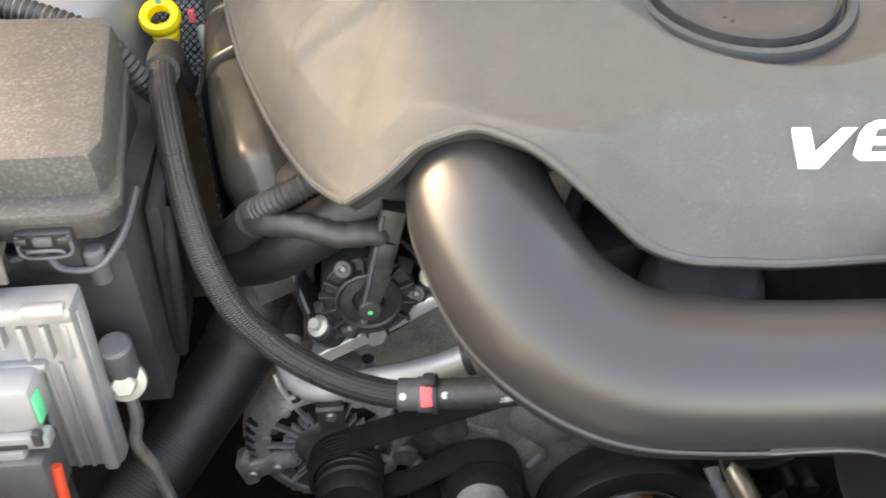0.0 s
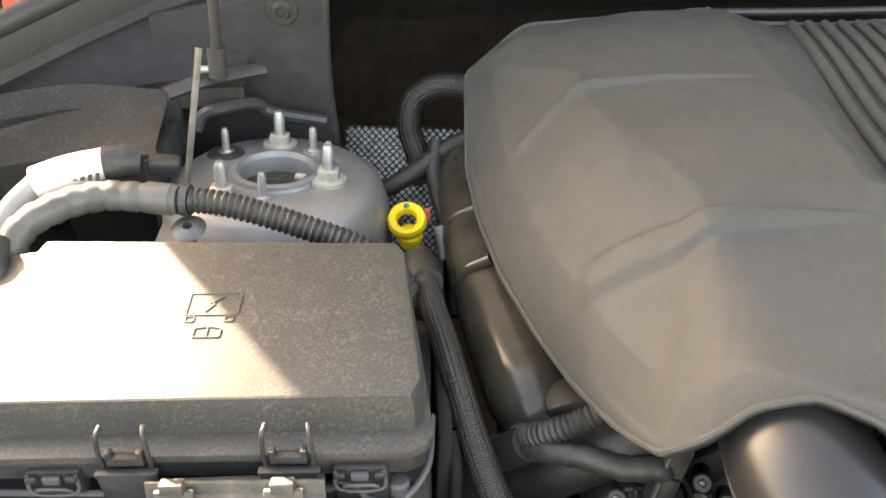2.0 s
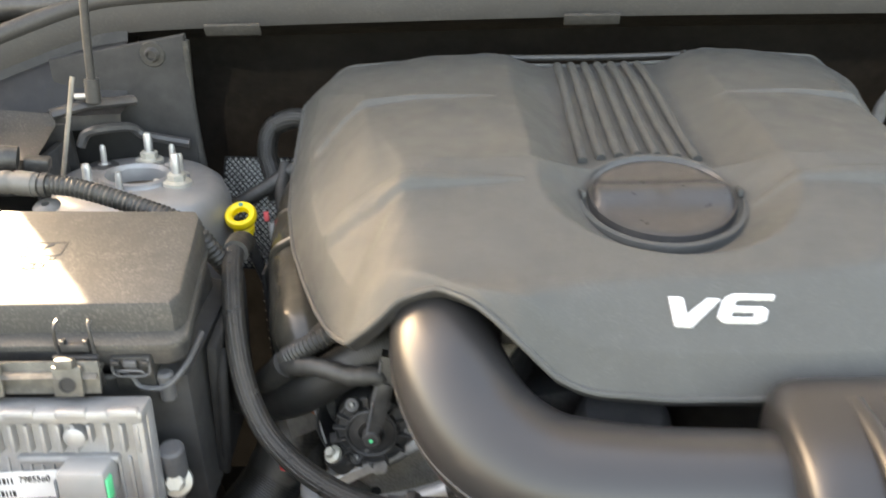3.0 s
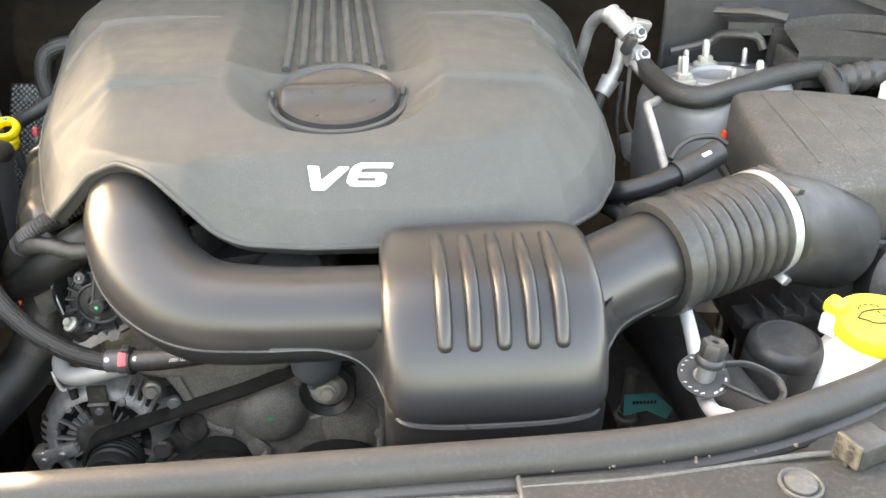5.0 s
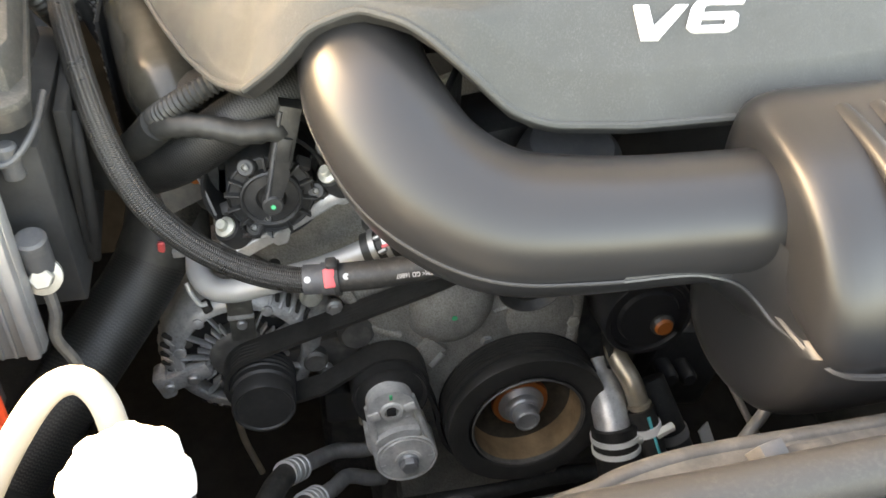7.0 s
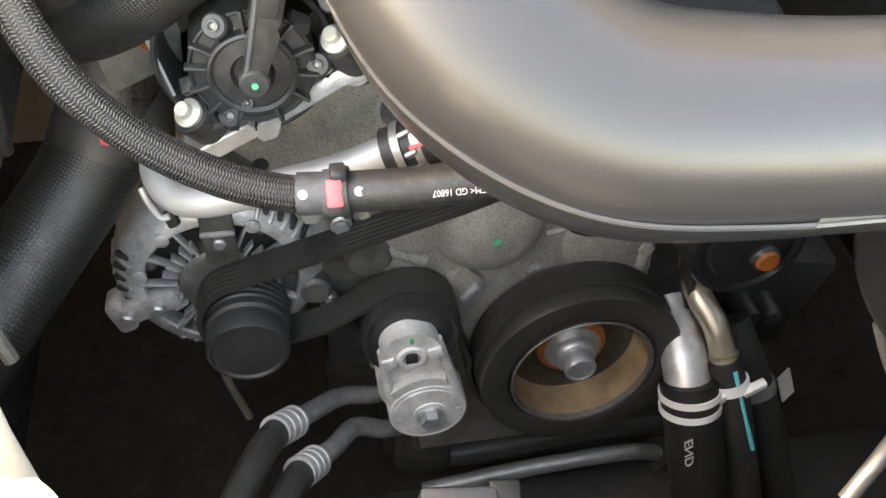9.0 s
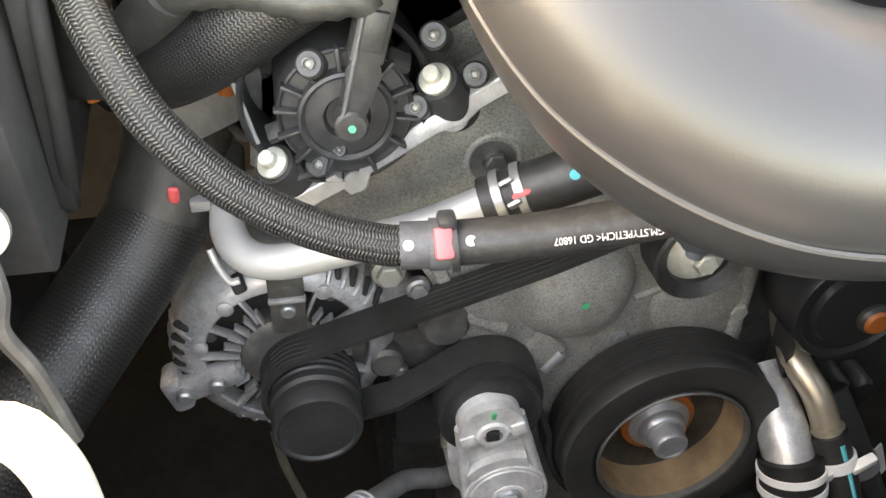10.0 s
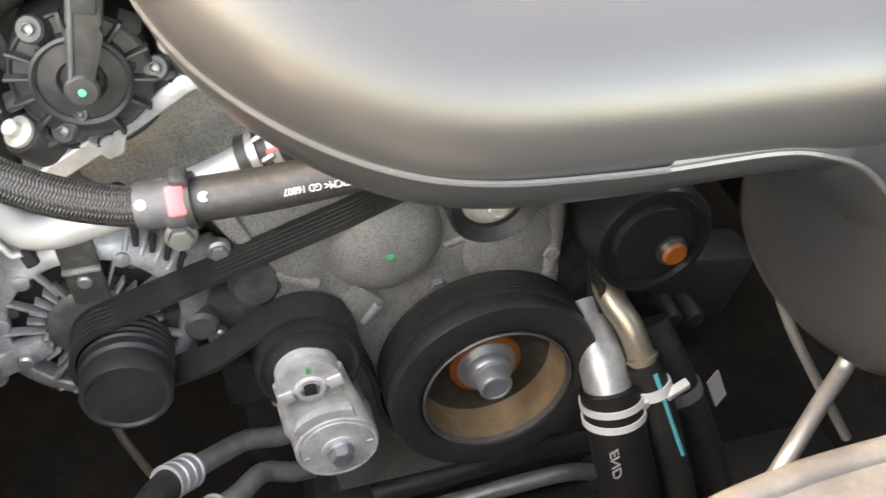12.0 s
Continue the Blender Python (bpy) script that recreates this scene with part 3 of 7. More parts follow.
# fan shroud behind the cross member
shroud = thing("fan_shroud", (MID, 0.235, 0.6), "dusty grey radiator fan shroud with an arched top edge", "fan shroud")
part("shroud_plate", prism([(-0.45, 0.42), (0.70, 0.42), (0.70, 0.985), (0.12, 0.985), (0.03, 0.92), (-0.45, 0.90)], (0, 0.185, 0), (1, 0, 0), (0, 0, 1), 0.02, 0.003), BLACK, shroud)
top = [(0.020, 0.130), (0.70, 0.130), (0.70, 0.245), (0.62, 0.238), (0.45, 0.222), (0.30, 0.216), (0.19, 0.2155), (0.151, 0.213), (0.120, 0.2075), (0.104, 0.202), (0.081, 0.197), (0.055, 0.188), (0.030, 0.168)]
part("top_shelf", prism(top, (0, 0, 0.990), (1, 0, 0), (0, 1, 0), 0.010, 0.003), SHROUD, shroud, "dusty grey top shelf")
part("shelf_lip", sweep([(x, y, 0.996) for x, y in top[3:12]], 0.006, 10), SHROUD, shroud)
part("raised_pad", box((0.232, 0.196, 1.004), (0.030, 0.018, 0.012), 0.003, rot(0, 0, 4)), SHROUD, shroud)
part("clip_plate", box((0.206, 0.202, 1.006), (0.016, 0.010, 0.020), 0.001, rot(20, 0, 12)), GREYPLASTIC, shroud)
part("clip_edge", sweep([(0.196, 0.196, 1.003), (0.205, 0.188, 1.004), (0.212, 0.180, 1.005)], 0.0012, 6), LIGHTGREY, shroud)


# ---- engine cover ----
RIM = [(-0.066, 0.459, 1.116), (-0.045, 0.449, 1.138), (-0.02, 0.447, 1.165), (0.010, 0.440, 1.178), (0.040, 0.421, 1.174), (0.068, 0.404, 1.153), (0.095, 0.397, 1.126),
       (0.119, 0.392, 1.115), (0.18, 0.389, 1.110), (0.30, 0.391, 1.108), (0.38, 0.401, 1.106), (0.43, 0.425, 1.104), (0.465, 0.465, 1.099), (0.495, 0.525, 1.100),
       (0.515, 0.60, 1.105), (0.526, 0.70, 1.110), (0.530, 0.82, 1.115), (0.526, 0.93, 1.160), (0.458, 0.937, 1.217), (0.318, 0.936, 1.229), (0.290, 0.932, 1.216), (0.18, 0.928, 1.212), (0.095, 0.928, 1.216),
       (0.070, 0.930, 1.229), (-0.113, 0.933, 1.215), (-0.169, 0.931, 1.166), (-0.171, 0.82, 1.115), (-0.162, 0.745, 1.105), (-0.146, 0.67, 1.097), (-0.125, 0.605, 1.092),
       (-0.105, 0.548, 1.093), (-0.085, 0.50, 1.100)]


def rim_points(n):
    loop = [Vector(p) for p in RIM] + [Vector(RIM[0])]
    pts, _ = resample(loop, 0.002)
    pts = pts[:-1]
    for _ in range(4):
        pts = [(pts[i - 1] + pts[i] * 2 + pts[(i + 1) % len(pts)]) / 4 for i in range(len(pts))]
    return [pts[int(i * len(pts) / n)] for i in range(n)]


RIM_P = rim_points(560)
RIM_XY = np.array([(p.x, p.y) for p in RIM_P])
RIM_Z = np.array([p.z for p in RIM_P])
CAP_AT = (0.206, 0.578)


def sstep(a, b, x):
    t = min(1.0, max(0.0, (x - a) / (b - a)))
    return t * t * (3 - 2 * t)


def seg_dist(x, y, ax, ay, bx, by):
    t = min(1, max(0, ((x - ax) * (bx - ax) + (y - ay) * (by - ay)) / ((bx - ax) ** 2 + (by - ay) ** 2)))
    return math.hypot(x - ax - t * (bx - ax), y - ay - t * (by - ay)), t


def cover_z(x, y, base_only=False):
    d2 = (RIM_XY[:, 0] - x) ** 2 + (RIM_XY[:, 1] - y) ** 2
    d = math.sqrt(d2.min())
    w = 1.0 / (d2 + 1e-6) ** 2.5
    edge = float((w * RIM_Z).sum() / w.sum())
    top = 1.183 + 0.0365 * min(1.0, max(0.0, (y - 0.443) / 0.157)) + 0.004 * sstep(0.56, 0.75, y) + 0.006 * sstep(0.75, 0.93, y)
    top -= 0.010 * sstep(0.30, 0.52, abs(x - MID) * 2 - 0.06)
    side = sstep(0.17, 0.27, abs(x - MID))
    wide = sstep(0.20, 0.33, abs(x - MID))
    back = sstep(0.84, 0.92, y) * (1 - wide)
    width = (0.080 + 0.035 * wide) * (1 - back) + 0.03 * back
    # front: a steep lip, a crease, a flat face and a rounded ridge where the deck begins
    if d < 0.0150:
        face = edge + 1.95 * d
    else:
        face = edge + 0.02925 + 1.16 * (d - 0.0150)
    face = face * (1 - back) + (edge + 2.2 * d) * back
    k_ = 0.0022
    lo_, hi_ = min(face, top), max(face, top)
    front_z = lo_ - k_ * math.log1p(math.exp(-(hi_ - lo_) / k_))
    # the sides have a steeper skirt below a crease
    sk = 0.019 + 0.007 * sstep(0.60, 0.72, y)
    if d < sk:
        side_f = 0.46 * d / sk
    else:
        side_f = 0.46 + 0.54 * (1 - (1 - min(1.0, (d - sk) / (width - sk))) ** 1.7)
    side_z = edge + (top - edge) * side_f
    z = front_z * (1 - side) + side_z * side
    if base_only:
        return z
    # recessed middle round the filler cap and the fins, with sloping flanks
    cx = 0.202 - 0.008 * sstep(0.6, 0.93, y)
    sd = min(math.hypot(x - CAP_AT[0], y - CAP_AT[1]) - 0.112, max(abs(x - cx) - 0.112, 0.60 - y))
    f = min(1.0, max(0.0, -sd / 0.044))
    f = f * 0.8 + 0.2 * sstep(0, 1, f)
    z -= 0.034 * f * (1 - 0.55 * sstep(0.66, 0.90, y))
    # beads on each shoulder: a slim one at the back, a tapering beam in front
    for k in (-1, 1):
        xm = x if k < 0 else 2 * MID - x
        if xm > 0.13:
            continue
        for pts, hw0, hw1, h0 in ((((-0.127, 0.762), (-0.080, 0.775), (0.06, 0.776)), 0.0062, 0.004, 0.0040), (((-0.089, 0.584), (-0.043, 0.5675), (0.078, 0.5685)), 0.0135, 0.004, 0.0052)):
            (ax, ay), (bx, by), (ex, ey) = pts
            da, ta = seg_dist(xm, y, ax, ay, bx, by)
            db, tb = seg_dist(xm, y, bx, by, ex, ey)
            d_, t_ = (da, 0.0) if da < db else (db, tb)
            hw = hw0 + (hw1 - hw0) * t_
            h = h0 * (1 - 0.85 * t_) * (1.0 if k < 0 else 0.85)
            z += 1.5 * h * (1 - sstep(0.50 * hw, 1.05 * hw, d_))
            if y < by and xm > ax:
                z -= 0.0016 * (1 - tb) * sstep(0.0, hw, db) * math.exp(-(db / 0.04) ** 2)
    # dimple on the rear shoulder
    if x > 0.4:
        u_, v_ = (x - 0.478) + 0.30 * (y - 0.722), (y - 0.722)
        z -= 0.026 * (1 - sstep(0.62, 1.0, math.sqrt((u_ / 0.031) ** 2 + (v_ / 0.062) ** 2)))
    return z


cover = thing("engine_cover", (MID, 0.66, 1.12), "matt dark grey engine cover with a silver V6 badge", "engine cover")
bm = bmesh.new()
rings = []
LEVELS = 170
SPOTS = []
for j in range(LEVELS + 1):
    t = 1 - (j / LEVELS) ** 1.25
    SPOTS.append([(min(0.33, max(0.03, p.x)) * (1 - t) + p.x * t, 0.66 * (1 - t) + p.y * t) for p in RIM_P])
# soften the fold where the skirts of neighbouring sides meet
base = np.array([[cover_z(x, y, True) for x, y in row] for row in SPOTS])
soft = base.copy()
for _ in range(70):
    soft = (np.roll(soft, 1, 1) + 2 * soft + np.roll(soft, -1, 1)) / 4
ease = np.array([sstep(0.03, 0.25, j / LEVELS) for j in range(LEVELS + 1)])[:, None]
lift = (soft - base) * ease
for j, row in enumerate(SPOTS):
    rings.append([bm.verts.new((x, y, cover_z(x, y) + lift[j, k] if j else RIM_P[k].z)) for k, (x, y) in enumerate(row)])
for a, b in zip(rings, rings[1:]):
    for k in range(len(a)):
        bm.faces.new((a[k], a[(k + 1) % len(a)], b[(k + 1) % len(a)], b[k]))
bmesh.ops.remove_doubles(bm, verts=bm.verts, dist=0.00005)
part("shell", bm, COVER, cover, smooth=60)
loop = [tuple(p) for p in RIM_P[::4]]
part("rim_bead", sweep([(x, y, z - 0.001) for x, y, z in loop + loop[:1]], 0.0028, 8, steps=2, cap=False, step=0.004), COVER, cover)
under = bmesh.new()
ra = [under.verts.new((p.x, p.y, p.z - 0.001)) for p in RIM_P[::4]]
rb = [under.verts.new((MID + (p.x - MID) * 0.975, 0.66 + (p.y - 0.66) * 0.975, p.z - 0.012)) for p in RIM_P[::4]]
for k in range(len(ra)):
    under.faces.new((ra[k], ra[(k + 1) % len(ra)], rb[(k + 1) % len(ra)], rb[k]))
part("inner_flange", under, BLACK, cover)
for i in range(7):
    x0, x1 = 0.1455 + i * 0.0184, 0.145 + i * 0.0160
    y0 = 0.660 + 0.016 * math.sin(math.pi * (i + 0.5) / 7)
    pts = [(x0 + (x1 - x0) * t, y0 + (0.918 - y0) * t, cover_z(x0 + (x1 - x0) * t, y0 + (0.918 - y0) * t) + 0.0016) for t in (0, 0.2, 0.4, 0.6, 0.8, 1)]
    part("fin", sweep(pts, 0.0050, 12, step=0.005), COVER, cover)
part("rear_bracket", sweep([(0.070, 0.945, 1.222), (0.085, 0.955, 1.217), (0.18, 0.958, 1.215), (0.29, 0.955, 1.217), (0.305, 0.945, 1.222)], 0.004, 8), BLACK, cover)


def drape(w, dz):
    return Vector((w.x, w.y, cover_z(w.x, w.y) + 0.0022 + dz))


def badge(name, polys, x0, y0, w, h):
    bm = bmesh.new()
    for poly in polys:
        lo, hi = [], []
        for a, b in poly:
            x, y = x0 + (a + 0.22 * (b - 0.5)) * w, y0 + b * h
            z = cover_z(x, y)
            lo.append(bm.verts.new((x, y, z - 0.002)))
            hi.append(bm.verts.new((x, y - 0.0012, z + 0.0016)))
        n = len(poly)
        bm.faces.new(hi)
        for i in range(n):
            bm.faces.new((lo[i], lo[(i + 1) % n], hi[(i + 1) % n], hi[i]))
    return part(name, bm, CHROMELETTER, cover, "satin silver raised letter", smooth=25)


badge("letter_v", [[(0, 1), (0.30, 0), (0.46, 0), (0.46, 0.38), (0.27, 1)], [(0.46, 0), (0.62, 0), (1.0, 1), (0.76, 1), (0.46, 0.38)]], 0.1768, 0.4168, 0.0376, 0.0138)
badge("letter_six", [[(0.20, 1), (0.06, 0.88), (0.26, 0.80), (0.36, 0.84), (1.0, 0.84), (1.0, 1)],
                     [(0.06, 0.88), (0.0, 0.70), (0.0, 0.18), (0.25, 0.24), (0.25, 0.40), (0.25, 0.56), (0.26, 0.80)],
                     [(0.25, 0.56), (0.25, 0.40), (0.72, 0.40), (0.95, 0.46), (0.84, 0.56)],
                     [(0.72, 0.40), (0.72, 0.17), (0.97, 0.14), (0.95, 0.46)],
                     [(0.0, 0.18), (0.12, 0.03), (0.22, 0.0), (0.84, 0.0), (0.97, 0.14), (0.72, 0.17), (0.25, 0.17), (0.25, 0.24)]], 0.2185, 0.4194, 0.0367, 0.0138)

# oil filler cap in its ring
cap = thing("oil_filler_cap", (*CAP_AT, 1.19), "round dark plastic oil filler cap set in the engine cover", "cap")
CA = Vector((0, -0.17, 1)).normalized()
cz = cover_z(*CAP_AT) - 0.004
base = Vector((CAP_AT[0], CAP_AT[1] + 0.009, cz + 0.0055))
part("ring", lathe([(0.0770, -0.016), (0.0770, 0.000), (0.0755, 0.0030), (0.0710, 0.0036), (0.0690, 0.0020), (0.0675, -0.008)], base, CA, 72), COVER, cap)
bm = bmesh.new()
CU, CV = Vector((1, 0, 0)), Vector((0, 1, 0.17)).normalized()
rr = []
for r in (0.0, 0.2, 0.35, 0.5, 0.62, 0.72, 0.80, 0.86, 0.90, 0.94, 0.97, 0.99, 1.0, 1.0):
    row = []
    for i in range(72):
        a = 2 * math.pi * i / 72
        x, y = 0.0665 * r * math.cos(a), 0.0665 * r * math.sin(a)
        h = 0.0045 + 0.0100 * math.exp(-(y / 0.017) ** 2) * sstep(0, 0.16, 1 - r) - 0.002 * sstep(0.88, 0.93, r) + 0.003 * sstep(0.93, 0.97, r) - 0.006 * sstep(0.97, 1.0, r)
        if len(rr) == 13:
            h = -0.01
        row.append(bm.verts.new(base + CU * x + CV * y + CA * h))
    rr.append(row)
for p, q in zip(rr, rr[1:]):
    for k in range(72):
        bm.faces.new((p[k], p[(k + 1) % 72], q[(k + 1) % 72], q[k]))
bmesh.ops.remove_doubles(bm, verts=bm.verts, dist=0.00001)
part("disc", bm, CAPP, cap, smooth=50)
for k in (-1, 1):
    part("tab", box((CAP_AT[0] + k * 0.0705, CAP_AT[1] + 0.016, cz + 0.010), (0.005, 0.022, 0.008), 0.002, rot(-10, 0, k * -8)), COVER, cap)

# ---- intake duct, resonator and bellows ----
duct = thing("intake_duct", (0.2, 0.33, 1.0), "satin black plastic intake duct with a moulded seam", "duct")
tube_path = [(0.022, 0.555, 1.104), (0.0147, 0.508, 1.1226), (0.0116, 0.464, 1.1249), (0.0178, 0.4265, 1.1112), (0.0407, 0.3887, 1.0842), (0.081, 0.3606, 1.0675), (0.1327, 0.3473, 1.0665), (0.2024, 0.3385, 1.070), (0.277, 0.3318, 1.073)]
part("elbow_tube", sweep(tube_path, 0.0440, 40, 10, step=0.006, wave=lambda s: 0.90 + 0.17 * sstep(0.03, 0.20, s) - 0.12 * sstep(0.22, 0.36, s)), DUCT, duct)
# seam along the outside of the bend
seam_pts = []


def DUCT_R(f):
    return 0.0440 * (0.90 + 0.17 * sstep(0.075, 0.50, f + 0.02) - 0.12 * sstep(0.55, 0.90, f + 0.02)) + 0.0002


tp = spline(tube_path, 10)
for i, p in enumerate(tp[6:-6]):
    t = (tp[i + 7] - tp[i + 5]).normalized()
    out = t.cross(Vector((0, 0, 1))).normalized()
    down = t.cross(out).normalized()
    if down.z > 0:
        down = -down
    seam_pts.append(tuple(p + (out * 0.98 + down * 0.19).normalized() * DUCT_R(i / len(tp))))
part("seam", sweep(seam_pts[:-11], 0.0012, 6, 2, step=0.006), SEAMEDGE, duct)

res = thing("resonator_box", (0.335, 0.30, 0.95), "ribbed satin black plastic resonator box on the intake", "resonator")
prof = [(0.398, 1.040), (0.400, 1.100), (0.390, 1.126), (0.365, 1.137), (0.310, 1.133), (0.268, 1.116), (0.240, 1.085), (0.226, 1.050), (0.226, 1.035)]


def loft_x(profile, stations, material, name, parent):
    """A rounded body lofted along x: each station gives x, how far the outline shrinks towards its middle, and a shift."""
    bm = bmesh.new()
    my, mz = sum(p[0] for p in profile) / len(profile), sum(p[1] for p in profile) / len(profile)
    loop = spline([(0, a, b) for a, b in profile], 5)
    rings = []
    for x, k in stations:
        rings.append([bm.verts.new((x, my + (p.y - my) * k, mz + (p.z - mz) * k)) for p in loop])
    for a, b in zip(rings, rings[1:]):
        for i in range(len(a) - 1):
            bm.faces.new((a[i], a[i + 1], b[i + 1], b[i]))
        bm.faces.new((a[-1], a[0], b[0], b[-1]))
    bm.faces.new(rings[0])
    bm.faces.new(rings[-1])
    return part(name, bm, material, parent, smooth=50)


ST = [(0.243, 0.60), (0.2435, 0.74), (0.246, 0.85), (0.251, 0.925), (0.258, 0.97), (0.268, 0.995), (0.285, 1.0), (0.335, 1.0), (0.392, 1.0), (0.404, 0.99), (0.414, 0.96), (0.421, 0.91), (0.425, 0.83), (0.426, 0.70)]
loft_x(prof, ST, DUCT, "upper_shell", res)
low = [(0.392, 1.045), (0.394, 0.97), (0.375, 0.935), (0.33, 0.925), (0.272, 0.945), (0.236, 0.99), (0.229, 1.036), (0.229, 1.045)]
loft_x(low, [(x, k) for x, k in ST], DUCT, "lower_shell", res)
part("seam", sweep([(0.2415, 0.33, 1.037), (0.2435, 0.275, 1.036), (0.2535, 0.235, 1.034), (0.278, 0.2235, 1.033), (0.335, 0.2215, 1.0325), (0.390, 0.2235, 1.033), (0.4165, 0.235, 1.034), (0.4265, 0.275, 1.036), (0.4295, 0.33, 1.037)], 0.0024, 6, step=0.005), SEAMEDGE, res)
for i in range(5):
    x = 0.2925 + i * 0.0235
    part("rib", sweep([(x, 0.2450, 1.088), (x, 0.2535, 1.1035), (x, 0.2680, 1.1195), (x, 0.29, 1.1300), (x, 0.32, 1.1340), (x, 0.35, 1.1335)], 0.0066, 14, step=0.0016,
                      wave=lambda s_: max(0.05, math.sqrt(max(0.0, min(1.0, s_ / 0.007) * (2 - min(1.0, s_ / 0.007)))))), DUCT, res)


def flare(name, upper_, seam_, lower_, parent):
    """A flared web with its moulded seam, between a tube and the box."""
    bm = bmesh.new()
    grid = [resample(spline(r, 6), 0.004)[0] for r in (upper_, seam_, lower_)]
    n = min(len(g) for g in grid)
    grid = [[bm.verts.new(g[int(i * (len(g) - 1) / (n - 1))]) for i in range(n)] for g in grid]
    for a_, b_ in zip(grid, grid[1:]):
        for k in range(n - 1):
            bm.faces.new((a_[k], a_[k + 1], b_[k + 1], b_[k]))
    web = part(name, bm, DUCT, parent, smooth=60)
    part("seam", sweep(seam_, 0.0013, 6, step=0.004), SEAMEDGE, web)


flare("inlet_web", [(0.160, 0.309, 1.078), (0.205, 0.306, 1.083), (0.238, 0.296, 1.083), (0.248, 0.270, 1.068), (0.256, 0.250, 1.055)],
      [seam_pts[-12], (0.186, 0.2985, 1.0600), (0.206, 0.2970, 1.0560), (0.222, 0.295, 1.049), (0.234, 0.290, 1.038), (0.241, 0.275, 1.031), (0.246, 0.256, 1.034), (0.258, 0.236, 1.037)],
      [(0.160, 0.325, 1.035), (0.205, 0.322, 1.036), (0.225, 0.320, 1.020), (0.243, 0.31, 1.005), (0.250, 0.28, 1.000), (0.262, 0.262, 1.000)], res)
side = thing("clean_air_hose", (0.55, 0.36, 1.0), "black plastic air hose with rubber bellows and a steel clamp", "hose")
sp = [(0.390, 0.335, 1.066), (0.43, 0.358, 1.069), (0.485, 0.390, 1.075), (0.545, 0.417, 1.079)]
part("moulded_tube", sweep(sp, 0.046, 36, 8, step=0.006, wave=lambda s: 1.0 + 0.06 * sstep(0.10, 0.16, s)), DUCT, side)
bp0, bp1 = Vector((0.514, 0.4022, 1.0782)), Vector((0.626, 0.4527, 1.0819))
bel = [tuple(bp0.lerp(bp1, t)) for t in (0, 0.25, 0.5, 0.75, 1)]
part("bellows", sweep(bel, 0.0540, 44, 8, step=0.0012, wave=lambda s: 0.90 + 0.135 * math.sqrt(abs(math.cos(math.pi * s / 0.0155)))), RUBBER, side)
ax = (bp1 - bp0).normalized()
part("collar", lathe([(0.048, -0.012), (0.057, -0.012), (0.058, -0.008), (0.058, 0.006), (0.054, 0.010)], bp0, ax, 48), RUBBER, side)
part("clamp", band(bp1 + ax * 0.004, ax, 0.0545, 0.011, 0.0018, 56), SATINSTEEL, side, "bright steel worm clamp")
part("cuff", lathe([(0.0545, 0.0105), (0.0570, 0.0115), (0.0570, 0.0180), (0.0550, 0.0195), (0.052, 0.0195)], bp1, ax, 56), RUBBER, side)
part("clamp_screw", box(bp1 + ax * 0.006 + Vector((0.020, -0.036, -0.045)), (0.016, 0.012, 0.010), 0.002, rot(20, 30, 40)), ZINC, side)
part("outlet", lathe([(0.050, 0.0), (0.053, 0.012), (0.050, 0.03)], bp1, ax, 48), BLACK, side)
flare("outlet_web", [(0.421, 0.285, 1.075), (0.435, 0.305, 1.085), (0.455, 0.328, 1.090), (0.500, 0.352, 1.090), (0.545, 0.372, 1.095)],
      [(0.4235, 0.262, 1.032), (0.431, 0.284, 1.038), (0.445, 0.306, 1.050), (0.462, 0.324, 1.057), (0.50, 0.3475, 1.060), (0.540, 0.369, 1.065)],
      [(0.421, 0.290, 1.01), (0.432, 0.31, 1.015), (0.450, 0.33, 1.03), (0.470, 0.345, 1.036), (0.505, 0.37, 1.040), (0.545, 0.39, 1.04)], side)


# ---- engine front: timing cover, head cover, pulleys, belt, alternator ----
AX = Vector((0, -0.992, 0.125))                 # the crankshaft points forward and a little up
UP = Vector((0, 0.125, 0.992))
XX = Vector((1, 0, 0))


def face_y(z, y0=0.545):
    return y0 + 0.126 * (z - 0.70)


block = thing("engine_block", (MID, 0.80, 0.45), "dark cast engine block behind the timing cover", "engine")
part("crankcase", box((0.17, 0.80, 0.66), (0.40, 0.38, 0.50), 0.03), STEELDARK, block)
part("left_head", box((0.005, 0.77, 0.905), (0.20, 0.36, 0.15), 0.02, rot(0, -30, 0)), STEELDARK, block)
# right head is near black, shade given as colour; left head stays steel
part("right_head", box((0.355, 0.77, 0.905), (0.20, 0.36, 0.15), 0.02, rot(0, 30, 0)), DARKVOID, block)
part("valley_cover", box((0.18, 0.74, 1.03), (0.24, 0.30, 0.06), 0.02), BLACK, block)
part("throttle_dome", lathe([(0.040, -0.06), (0.040, 0.0), (0.037, 0.012), (0.030, 0.019), (0, 0.021)], (0.156, 0.436, 1.048), (0, -0.15, 1), 36), GREYPLASTIC, block)
part("throttle_body", box((0.10, 0.49, 1.03), (0.09, 0.06, 0.07), 0.012, rot(0, 0, 12)), BLACK, block)
part("gap_plate", box((0.075, 0.47, 1.075), (0.006, 0.05, 0.06), 0.002, rot(0, 0, -25)), BLACK, block)

